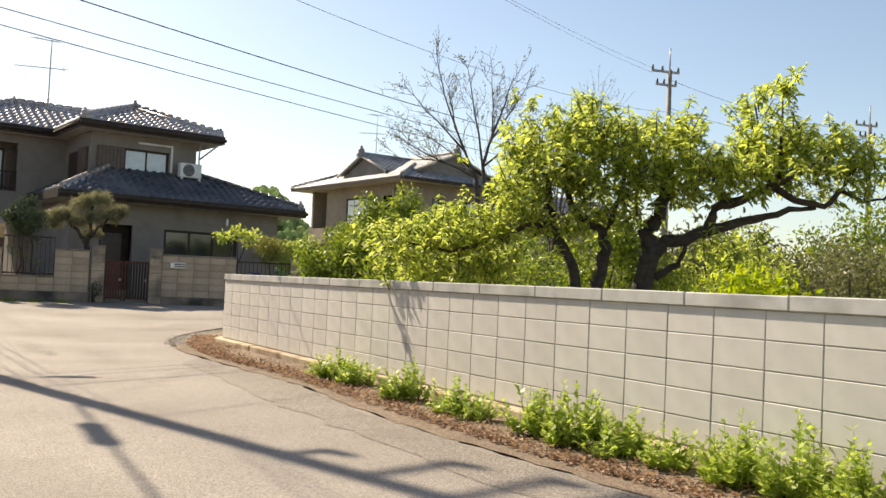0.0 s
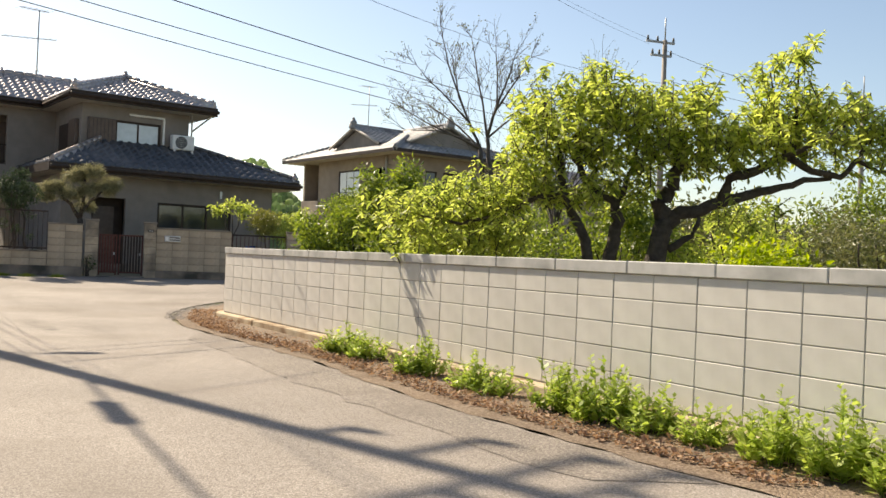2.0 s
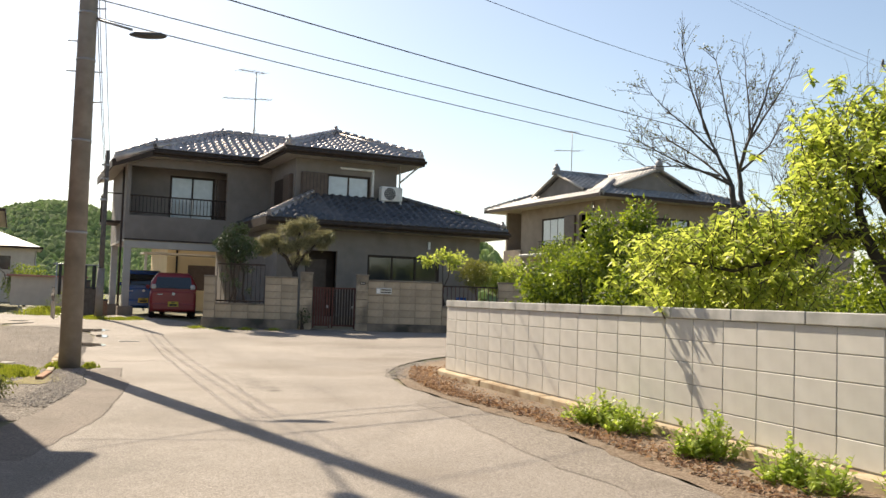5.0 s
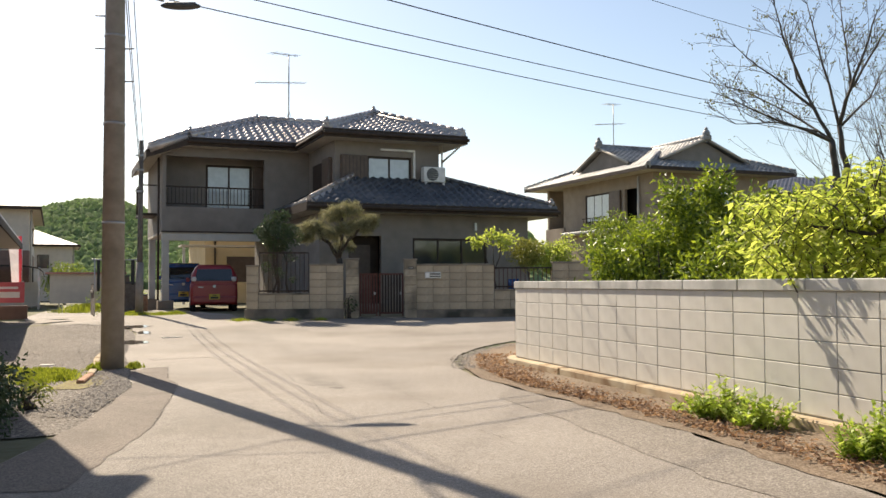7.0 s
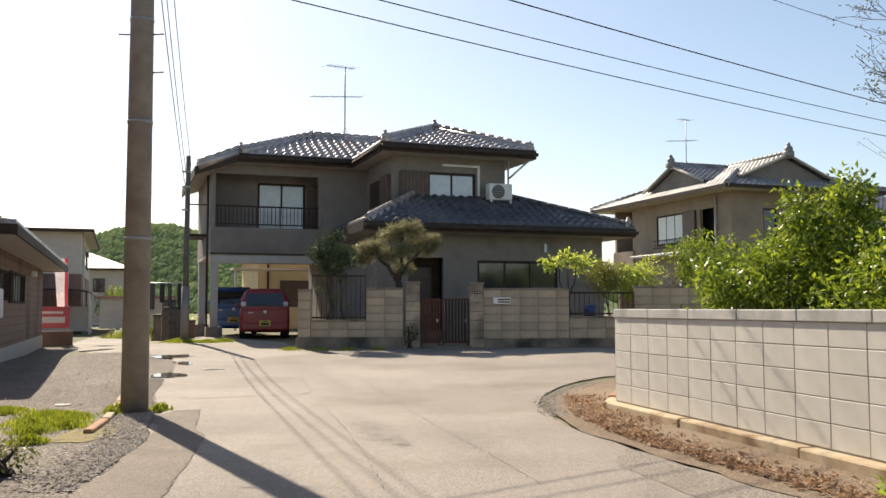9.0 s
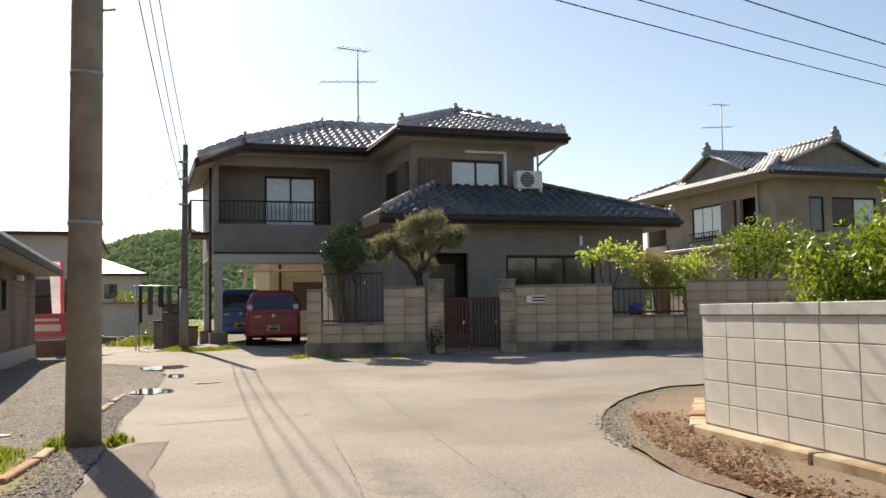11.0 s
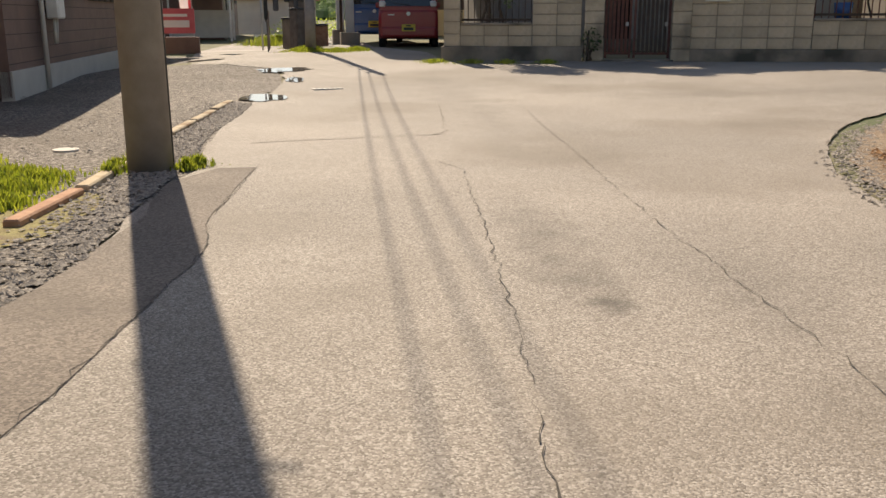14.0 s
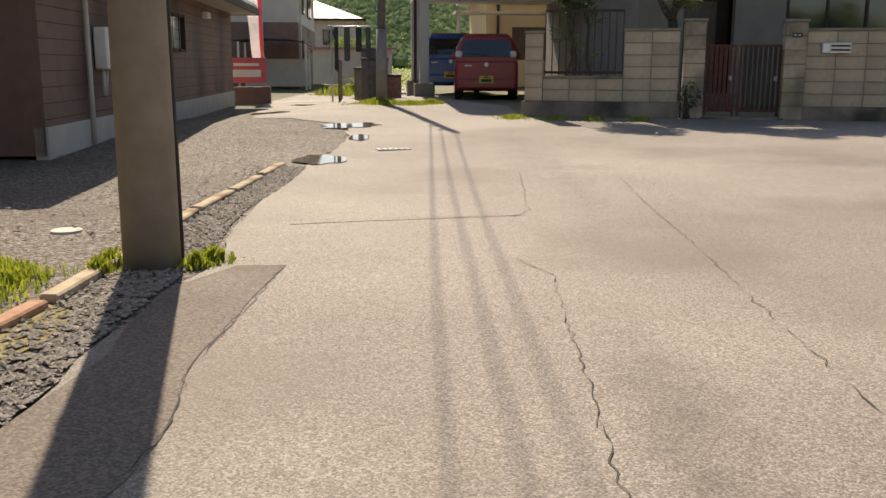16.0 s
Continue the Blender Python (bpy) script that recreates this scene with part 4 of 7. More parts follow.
shrub("shrub", 4.3, 15.7, "dense dark green broadleaf shrub behind the wall", (0, 0, 1.2), (1.35, 1.2, 0.9), 90, 0.3, 264, 0.1, M_LEAF_D, 31, lobes=(((0.5, 0.0, 2.05), (0.85, 0.6, 0.6), 50), ((-0.9, -0.3, 1.5), (0.55, 0.5, 0.5), 20), ((0.0, 0.0, 1.0), (0.8, 0.7, 0.5), 40), ((1.3, -0.6, 1.6), (0.6, 0.5, 0.6), 24), ((0.75, -0.1, 2.7), (0.12, 0.12, 0.3), 7), ((0.1, -0.1, 2.55), (0.12, 0.12, 0.25), 6)))
shrub("shrub", 5.0, 13.6, "dense green broadleaf shrub behind the wall", (0, 0, 1.1), (1.2, 1.0, 0.95), 80, 0.3, 264, 0.1, M_LEAF_D, 32, lobes=(((0.2, 0, 1.9), (0.6, 0.5, 0.5), 26), ((0.0, 0.0, 0.9), (0.8, 0.7, 0.5), 40)))
shrub("shrub", 4.7, 11.2, "yellow-green leafy shrub beside the persimmon tree", (0, 0, 1.25), (0.9, 0.9, 0.85), 60, 0.28, 264, 0.11, M_LEAF_K, 33, slim=0.55)
shrub("shrub", 7.2, 14.6, "green shrub in the shade of the garden", (0, 0, 1.0), (1.5, 1.2, 0.8), 70, 0.32, 216, 0.1, M_LEAF_D, 34)
shrub("shrub", 9.6, 11.2, "bright yellow-green shrub in the garden", (0, 0, 0.9), (0.9, 0.8, 0.6), 45, 0.26, 288, 0.09, M_LEAF_Y, 35)
shrub("shrub", 12.6, 12.8, "olive green hedge shrub at the garden's end", (0, 0, 1.2), (2.0, 1.2, 1.1), 90, 0.34, 216, 0.09, M_LEAF_O, 36)
shrub("shrub", 12.2, 8.6, "dark bronze-tinged shrub in the garden", (0, 0, 1.1), (1.6, 1.4, 0.95), 80, 0.32, 240, 0.09, M_LEAF_B, 37)
shrub("shrub", 16.5, 13.0, "dense green hedge shrub at the garden's end", (0, 0, 1.4), (2.6, 1.5, 1.3), 110, 0.4, 192, 0.1, M_LEAF_D, 38)
shrub("shrub", 11.0, 18.5, "olive hedge at the garden's far side", (0, 0, 1.1), (3.0, 1.2, 1.0), 100, 0.4, 192, 0.1, M_LEAF_O, 39)
shrub("shrub", 19.5, 8.0, "dark green hedge at the garden's far end", (0, 0, 1.3), (2.0, 3.0, 1.2), 110, 0.42, 192, 0.1, M_LEAF_D, 40)

shrub("shrub", 7.3, 11.4, "green broadleaf shrub behind the persimmon tree", (0, 0, 1.3), (1.0, 0.8, 1.0), 70, 0.28, 200, 0.1, M_LEAF_D, 44, lobes=(((0.3, 0, 2.0), (0.5, 0.4, 0.4), 16),))
shrub("shrub", 8.9, 10.6, "yellow-green leafy shrub behind the persimmon tree", (0, 0, 1.15), (1.1, 0.8, 0.95), 70, 0.28, 200, 0.1, M_LEAF_K, 45)
shrub("shrub", 10.6, 9.6, "olive green shrub behind the persimmon tree", (0, 0, 1.2), (1.2, 0.9, 0.95), 70, 0.3, 200, 0.09, M_LEAF_O, 46)
for i, (x, y, rx, ry, h, mt_) in enumerate([(9.5, 20.5, 2.6, 1.3, 1.5, M_LEAF_D), (13.5, 18.0, 2.6, 1.4, 1.6, M_LEAF_O), (16.5, 15.5, 2.4, 1.4, 2.1, M_LEAF_D), (19.5, 12.5, 2.4, 1.8, 2.1, M_LEAF_O), (21.5, 9.0, 2.2, 2.2, 2.1, M_LEAF_D), (14.2, 10.4, 1.9, 1.4, 1.6, M_LEAF_D), (11.2, 14.0, 2.0, 1.3, 1.55, M_LEAF_O), (16.8, 7.2, 1.8, 1.6, 1.6, M_LEAF_B), (8.6, 9.4, 0.9, 0.8, 0.8, M_LEAF_Y)]):
    shrub("shrub", x, y, ("dense green hedge shrub", "olive green hedge shrub", "bronze-leaved hedge shrub", "yellow-green garden shrub")[(M_LEAF_D, M_LEAF_O, M_LEAF_B, M_LEAF_Y).index(mt_)] + " at the back of the garden", (0, 0, h * 0.8), (rx, ry, h * 0.85), 120, 0.42, 130, 0.13, mt_, 140 + i)


def bare_tree(x, y, h, wid, seed, label):
    rr = random.Random(seed)
    root = thing("bare_tree", pose(x, y, 0), label, "tree")
    bm = bmesh.new()
    ends = []

    def grow(p, d, L, rad, lev):
        n = 4
        pts, rs = [p], [rad]
        for i in range(n):
            d = (d + Vector((rr.gauss(0, 0.09), rr.gauss(0, 0.09), rr.gauss(0.03, 0.05)))).normalized()
            p = p + d * (L / n)
            pts.append(p)
            rs.append(max(0.0025, rad * (1 - 0.5 * (i + 1) / n)))
        chain(bm, pts, rs, 6 if lev < 2 else 4)
        if lev >= 4:
            ends.append(p)
            return
        for k in range(4 if lev < 3 else 3):
            q = pts[rr.randint(1, n)] if k else pts[-1]
            ax = Vector((rr.gauss(0, 1), rr.gauss(0, 1), rr.gauss(0.15, 0.5))).normalized()
            grow(q, (d + ax * (0.66 if k else 0.2) + Vector((0, 0, 0.04))).normalized(), L * rr.uniform(0.55, 0.78), rs[-1] * 0.8, lev + 1)

    grow(Vector((0, 0, 0)), Vector((0.0, 0, 1)), h * 0.42, 0.06, 0)
    for k in range(7):
        a = k * 0.9 + rr.random()
        grow(Vector((0, 0, h * (0.2 + 0.035 * k))), Vector((math.cos(a) * wid, math.sin(a) * wid, 1.0)).normalized(), h * rr.uniform(0.28, 0.36), 0.03, 1)
    part("trunk", bm, M_TWIG, root)
    leaves("crown", [(p.x, p.y, p.z, 0.035) for p in ends], 500, 0.035, M_LEAF_O, root, seed, slim=0.5, label="sparse tiny buds and leaves")


# the larger one is a vase of long stems that rise from two low forks
bt = thing("bare_tree", pose(5.4, 12.35, 0), "nearly bare tree with dark arching stems and buds", "tree")
rr = random.Random(53)
bm, ends = bmesh.new(), []


def twig_out(p, d, L, rad, lev):
    pts, rs = [p], [rad]
    for k in range(4):
        d = (d + Vector((rr.gauss(0, 0.12), rr.gauss(0, 0.12), rr.gauss(0.05, 0.06)))).normalized()
        p = p + d * L / 4
        pts.append(p)
        rs.append(max(0.0024, rad * (1 - 0.18 * (k + 1))))
    chain(bm, pts, rs, 4)
    ends.append(p)
    if lev:
        for k in range(3):
            q = pts[rr.randint(1, 4)]
            twig_out(q, (d + Vector((rr.gauss(0, 0.5), rr.gauss(0, 0.5), rr.gauss(0.1, 0.4)))).normalized(), L * rr.uniform(0.45, 0.75), rs[-1], lev - 1)


def stem(r0, r1, *bends):
    pts = bough(bm, rr, 7, r0 * 0.62, r1 * 0.6, *[(a * 0.96, z - 0.17 * max(0.0, z - 2.5), d) for a, z, d in bends])
    n = len(pts) - 1
    for k in range(11 if r0 < 0.05 else 0):
        m = rr.randint(2, n)
        d = (pts[m] - pts[m - 1]).normalized()
        twig_out(pts[m], (d + Vector((rr.gauss(0, 0.45), rr.gauss(0, 0.45), rr.gauss(0.05, 0.35)))).normalized(), rr.uniform(0.22, 0.46), 0.0055, 2 if k < 4 else 1)


stem(0.09, 0.06, (0.1, 0, 0), (0.02, 2.4, 0), (-0.03, 2.95, 0))
stem(0.08, 0.05, (0.3, 0, 0.1), (0.15, 2.6, 0.1), (0.07, 3.2, 0.1))
stem(0.045, 0.01, (-0.03, 2.95, 0), (-0.23, 3.45, 0), (-0.43, 3.95, 0.1), (-0.57, 4.75, 0.2))
stem(0.045, 0.01, (0.07, 3.2, 0.1), (0.2, 3.7, 0), (0.36, 4.2, -0.1), (0.52, 4.8, -0.2))
stem(0.03, 0.008, (0.2, 3.7, 0), (0.45, 4.2, 0.2), (0.75, 4.8, 0.3))
stem(0.04, 0.007, (-0.03, 2.95, 0), (-0.45, 3.15, -0.2), (-0.9, 3.35, -0.4), (-1.5, 3.7, -0.5))
stem(0.03, 0.008, (-0.23, 3.45, 0), (-0.75, 4.1, 0.3), (-1.2, 4.65, 0.5))
stem(0.028, 0.008, (-0.33, 3.7, 0), (-0.6, 4.5, -0.2), (-0.74, 5.2, -0.3))
stem(0.035, 0.008, (0.07, 3.2, 0.1), (-0.1, 4.2, 0.3), (-0.27, 5.2, 0.4))
stem(0.028, 0.008, (0.2, 3.7, 0), (0.2, 4.4, 0.3), (0.15, 5.1, 0.4))
stem(0.03, 0.007, (-0.03, 2.95, 0), (-0.5, 3.5, 0.5), (-1.1, 4.0, 0.9))
stem(0.03, 0.007, (0.1, 3.2, 0.1), (0.5, 3.7, 0.6), (0.75, 4.3, 0.9))
stem(0.025, 0.007, (-0.2, 3.1, 0), (-0.7, 3.2, -0.4), (-1.2, 3.15, -0.7))
part("trunk", bm, M_TWIG, bt)
leaves("crown", [(p.x, p.y, p.z, 0.04) for p in ends[::2]], 400, 0.038, M_LEAF_O, bt, 53, slim=0.5, label="sparse tiny buds and leaves")
bare_tree(8.3, 15.8, 5.0, 0.25, 52, "slim nearly bare tree with upright twigs")

# ---------- utility pole, cable closure --------------
pole = thing("utility_pole", pose(-3.86, 13.9, 0), "tall grey concrete utility pole beside the lane", "utility pole")
bm = bmesh.new()
rod(bm, (0, 0, -0.3), (0, 0, 12.0), 0.154, 0.095, 32)
part("shaft", bm, M_POLE, pole, smooth=False)


def pole_r(z):
    return 0.154 - 0.0048 * z


for z in (1.95, 3.3, 4.5, 5.2, 6.9, 10.1):
    bm = bmesh.new()
    rod(bm, (0, 0, z), (0, 0, z + 0.035), pole_r(z) + 0.005, None, 24)
    part("band", bm, M_STEEL, pole, "thin steel strap")
for i, (z, s) in enumerate(((3.9, 1), (4.35, 1), (4.35, -1), (4.8, -1), (5.3, 1), (5.8, -1), (6.3, 1), (7.3, -1), (7.8, 1), (8.3, -1), (8.8, 1))):
    bm = bmesh.new()
    rod(bm, (s * (pole_r(z) - 0.01), 0, z), (s * (pole_r(z) + 0.13), -0.02, z), 0.01, None, 6)
    part("step_bolt", bm, M_STEEL, pole)
# Capsule-shaped cable closure by the lowest cable, held on a short arm.
arm = part("closure_arm", rod(bmesh.new(), (0.1, 0, 5.15), (0.72, -0.3, 4.93), 0.018, None, 8), M_STEEL, pole)
lm = bmesh.new()
ball(lm, (0.95, -0.3, 4.86), 0.09, 3, (3.0, 1.0, 0.55))
box(lm, 0.75, 1.17, -0.37, -0.23, 4.84, 4.9, bev=0.02)
part("capsule_closure", lm, M_GRILL, pole, "dark capsule-shaped cable closure", smooth=True)
# crossarms lie square to the line that runs off past the houses
for z, lo, hi, pins in ((10.72, -1.0, 0.95, (-0.9, -0.35, 0.85)), (11.15, -0.95, 1.0, (-0.9, 0.35, 0.9)), (10.12, 0.0, 0.8, (0.75,)), (9.46, 0.0, 0.4, (0.35,))):
    xa = part("crossarm", boxes((lo, hi, -0.04, 0.04, z, z + 0.08), bev=0.004), M_STEEL, pole)
    xa.matrix_local = pose(0, 0, 0, 0, 0, 27)
    for x in pins:
        bm = bmesh.new()
        for k in range(3):
            rod(bm, (x, 0, z + 0.09 + k * 0.06), (x, 0, z + 0.14 + k * 0.06), 0.075, 0.045, 10)
        part("insulator", bm, M_WHITE, xa)
cb = bmesh.new()
rod(cb, (0.08, 0.17, 0.0), (0.06, 0.15, 6.0), 0.014, None, 6)
part("cable_riser", cb, M_WIRE, pole)

pole2 = thing("wooden_pole", pose(-7.12, 27.05, g(-7.12, 27.05)), "slim weathered wooden service pole on grass", "utility pole")
part("shaft", rod(bmesh.new(), (0, 0, -0.2), (0.03, 0, 4.85), 0.085, 0.06, 12), M_WOODPOLE, pole2)
part("sleeve", rod(bmesh.new(), (0, 0, 0), (0.01, 0, 1.45), 0.115, 0.105, 12), M_POLE, pole2, "grey concrete stub sleeve")
for z in (3.4, 4.0, 4.4):
    part("bracket", boxes((-0.1, 0.12, -0.1, -0.05, z, z + 0.05)), M_STEEL, pole2)


def far_pole(x, y, h):
    root = thing("utility_pole", pose(x, y, g(x, y)), "distant grey utility pole with crossarms", "utility pole", "distant utility poles")
    part("shaft", rod(bmesh.new(), (0, 0, 0), (0, 0, h), 0.17, 0.1, 12), M_POLE, root)
    part("mast", rod(bmesh.new(), (0, 0, h), (0, 0, h + 1.0), 0.03, None, 6), M_STEEL, root)
    for z, w in ((h - 0.15, 0.95), (h - 0.75, 0.7)):
        arm = part("crossarm", boxes((-w, w * 0.5, -0.05, 0.05, z, z + 0.09)), M_STEEL, root)
        for k in (-w + 0.08, -w * 0.4, w * 0.45):
            part("insulator", rod(bmesh.new(), (k, 0, z + 0.09), (k, 0, z + 0.3), 0.06, 0.04, 8), M_GRILL, arm)


far_pole(22.0, 35.0, 11.0)
far_pole(36.2, 38.5, 10.4)


def wire(a, b, sag, rad=0.008, label="thin black overhead cable"):
    a, b = Vector(a), Vector(b)
    bm = bmesh.new()
    n = 16
    pts = [a.lerp(b, i / n) - Vector((0, 0, sag * 4 * (i / n) * (1 - i / n))) for i in range(n + 1)]
    chain(bm, pts, [rad] * len(pts), 5)
    return solid("overhead_cable", bm, M_WIRE, label, "cable", "overhead cables")


wire((-3.82, 13.85, 5.17), (22.0, 35, 5.8), 0.2, 0.009)
wire((-3.82, 13.85, 5.45), (22.0, 35, 6.2), 0.18, 0.009)
wire((-3.82, 13.85, 6.02), (22.0, 35, 6.55), 0.2, 0.012)
wire((-3.82, 13.85, 7.9), (22.0, 35, 9.4), 0.9, 0.007)
wire((-3.1, 14.28, 10.98), (21.2, 35, 11.1), 0.6, 0.005)
wire((-4.17, 13.74, 10.98), (21.7, 35, 11.2), 0.6, 0.005)
wire((22, 35, 10.9), (36, 38.5, 10.3), 0.4, 0.01)
wire((22, 35, 9.6), (36, 38.5, 9.6), 0.4, 0.01)
for z0, z1, dx in ((5.95, 3.45, 0.05), (7.1, 4.15, 0.0), (7.4, 4.65, 0.08)):
    wire((-3.84 + dx, 13.9, z0), (-7.1 + dx, 27.05, z1 + 0.25), 0.25, 0.008)
wire((-7.1, 27.05, 4.6), (-24, 60, 6.5), 0.5, 0.006)
wire((-3.85, 13.9, 6.3), (-12.5, 11.0, 5.2), 0.3, 0.007)
wire((-3.85, 13.9, 5.6), (-8.5, 5.0, 4.7), 0.2, 0.007)
# lines that run back along the lane, one with a splice closure
wire((-3.86, 13.75, 6.92), (-0.4, -3.0, 6.9), 0.1, 0.022, "thick black cable bundle over the lane")
wire((-3.97, 13.85, 9.55), (-0.5, -3.3, 9.4), 0.1, 0.011)
wire((-3.97, 13.85, 9.2), (-0.5, -3.3, 9.1), 0.12, 0.011)
sc = thing("splice_closure", pose(-3.585, 12.42, 6.895), "black cylindrical cable closure hanging on the overhead cable", "cable closure")
sc_d = Vector((0.2, -0.98, 0))
part("shell", rod(bmesh.new(), (0, 0, -0.07), sc_d * 0.72 - Vector((0, 0, 0.07)), 0.085, None, 14), M_WIRE, sc)
for k in (0.0, 0.66):
    part("end_cap", rod(bmesh.new(), sc_d * (k - 0.03) - Vector((0, 0, 0.07)), sc_d * (k + 0.09) - Vector((0, 0, 0.07)), 0.095, None, 14), M_GRILL, sc)

# ---------- helpers for houses ----------


def wall_with_openings(u0, u1, v0, v1, z0, z1, holes):
    """A wall along u with thickness v0..v1 and rectangular holes (ua, ub, za, zb) that go through it."""
    us = sorted({u0, u1, *(h[0] for h in holes), *(h[1] for h in holes)})
    zs = sorted({z0, z1, *(h[2] for h in holes), *(h[3] for h in holes)})
    full = [[not any(h[0] <= (a + b) / 2 <= h[1] and h[2] <= (c + d) / 2 <= h[3] for h in holes) for c, d in zip(zs, zs[1:])] for a, b in zip(us, us[1:])]
    bm, made = bmesh.new(), {}

    def at(i, k, v):
        if (i, k, v) not in made:
            made[i, k, v] = bm.verts.new((us[i], v, zs[k]))
        return made[i, k, v]

    def on(i, k):
        return 0 <= i < len(full) and 0 <= k < len(full[0]) and full[i][k]

    for i in range(len(full)):
        for k in range(len(full[0])):
            if not full[i][k]:
                continue
            bm.faces.new((at(i, k, v0), at(i + 1, k, v0), at(i + 1, k + 1, v0), at(i, k + 1, v0)))
            bm.faces.new((at(i, k, v1), at(i, k + 1, v1), at(i + 1, k + 1, v1), at(i + 1, k, v1)))
            for di, dk, (a, b) in ((-1, 0, ((i, k + 1), (i, k))), (1, 0, ((i + 1, k), (i + 1, k + 1))), (0, -1, ((i, k), (i + 1, k))), (0, 1, ((i + 1, k + 1), (i, k + 1)))):
                if not on(i + di, k + dk):
                    bm.faces.new((at(*a, v0), at(*a, v1), at(*b, v1), at(*b, v0)))
    bmesh.ops.recalc_face_normals(bm, faces=bm.faces[:])
    return bm


def sash(parent, u0, u1, v, z0, z1, panes=2, glass=None, frame_mat=None):
    """A sliding window in an opening: frame, and panes as pieces of it."""
    glass, frame_mat = glass or M_PANE, frame_mat or M_BROWN
    w = 0.045
    fr = part("window", boxes((u0, u1, v - 0.03, v + 0.05, z0, z0 + w), (u0, u1, v - 0.03, v + 0.05, z1 - w, z1), (u0, u0 + w, v - 0.03, v + 0.05, z0 + w, z1 - w), (u1 - w, u1, v - 0.03, v + 0.05, z0 + w, z1 - w)), frame_mat, parent, "dark framed sliding window")
    step = (u1 - u0 - 2 * w) / panes
    for i in range(panes):
        a = u0 + w + i * step
        part("pane", boxes((a + 0.03, a + step - 0.03, v + 0.012 * (i % 2), v + 0.012 * (i % 2) + 0.008, z0 + w + 0.03, z1 - w - 0.03)), glass[i % len(glass)] if isinstance(glass, list) else glass, fr)
        part("rail", boxes((a, a + 0.03, v - 0.01, v + 0.03, z0 + w, z1 - w), (a + step - 0.03, a + step, v - 0.01, v + 0.03, z0 + w, z1 - w), (a + 0.03, a + step - 0.03, v - 0.01, v + 0.03, z0 + w, z0 + w + 0.03), (a + 0.03, a + step - 0.03, v - 0.01, v + 0.03, z1 - w - 0.03, z1 - w)), frame_mat, fr)
    return fr


# ---------- the two-storey house beyond the bend ----------
H = thing("house", HOUSE, "two-storey grey stucco house with dark tiled hip roofs", "house")
# upper front block
ub = wall_with_openings(8.25, 11.7, 28.12, 28.27, 2.9, 5.6, [(9.28, 10.76, 4.36, 5.11)])
part("wall", ub, M_STUCCO, H)
part("wall", boxes((8.25, 8.4, 28.27, 31.2, 2.9, 5.6), (11.55, 11.7, 28.27, 34.0, 2.9, 5.6)), M_STUCCO, H)
# Black panel paints the unlit room's darkness behind the upper window.
part("room_shade_panel", boxes((8.45, 11.5, 28.9, 29.0, 4.2, 5.55)), M_UNLIT, H)
sash(H, 9.28, 10.76, 28.16, 4.36, 5.11, 2, M_CURTAIN_SKY)
sh = part("shutter_box", boxes((8.42, 9.27, 27.99, 28.118, 4.3, 5.1), bev=0.012), M_SHUTTER, H, "brown shutter box")
for k in range(7):
    part("slat", boxes((8.44 + k * 0.117, 8.45 + k * 0.117, 27.984, 27.99, 4.33, 5.07)), M_BROWN, sh)
# side window of the front block
part("side_window", boxes((8.19, 8.247, 29.2, 30.5, 3.6, 5.0), bev=0.01), M_BROWN, H, "dark side window with shutter")
part("side_shutter", boxes((8.12, 8.247, 28.4, 29.15, 3.55, 5.05), bev=0.01), M_SHUTTER, H)
# pipe cover
pc = part("pipe_cover", boxes((9.7, 10.86, 28.03, 28.118, 5.28, 5.35), (10.8, 10.87, 28.03, 28.118, 4.3, 5.28), bev=0.012), M_WHITE, H, "white refrigerant pipe cover")
# main block over the carport
F = 31.2
part("wall", wall_with_openings(3.5, 8.25, F, F + 0.15, 2.83, 5.55, [(3.62, 6.74, 3.62, 5.24)]), M_STUCCO, H)
part("wall", boxes((3.5, 3.65, F + 0.15, 36.0, 2.83, 5.4), (3.65, 11.55, 36.0, 36.15, 2.83, 5.5), (7.55, 14.2, 34.0, 34.15, 0.3, 3.4)), M_STUCCO, H)
part("loggia_wall", wall_with_openings(3.65, 6.9, 32.1, 32.2, 3.5, 5.5, [(4.98, 6.5, 3.62, 5.12)]), M_STUCCO, H)
part("loggia_floor", boxes((3.65, 8.25, F + 0.15, 36.0, 2.95, 3.4)), M_STUCCO, H)
part("carport_ceiling", boxes((3.5, 8.25, F + 0.02, 36.0, 2.76, 2.828)), M_BEIGE, H, "beige carport ceiling with a beam")
# Beam takes the paler cream to stand in for light bounced upward.
part("beam", boxes((3.5, 7.4, F - 0.01, F + 0.22, 2.55, 2.758)), M_CREAM, H)
sash(H, 4.98, 6.5, 32.13, 3.62, 5.12, 2, M_CURTAIN_SKY)
part("shutter_box", boxes((6.54, 6.88, 31.98, 32.098, 3.62, 5.1), bev=0.01), M_SHUTTER, H)
rail = part("balcony_rail", boxes((3.62, 6.74, F + 0.02, F + 0.06, 4.24, 4.29), (3.62, 6.74, F + 0.02, F + 0.06, 3.7, 3.74), bev=0.004), M_BROWN, H, "brown metal balcony railing")
for k in range(27):
    u = 3.68 + k * 0.1155
    part("baluster", boxes((u - 0.009, u + 0.009, F + 0.03, F + 0.05, 3.74, 4.24)), M_BROWN, rail)
for k, u in enumerate((5.02, 5.16, 5.3, 5.44, 5.58, 5.72)):
    part("inner_bar", boxes((u - 0.012, u + 0.012, 31.9, 31.92, 3.55, 4.3)), M_WHITE, rail, "pale window guard bar")
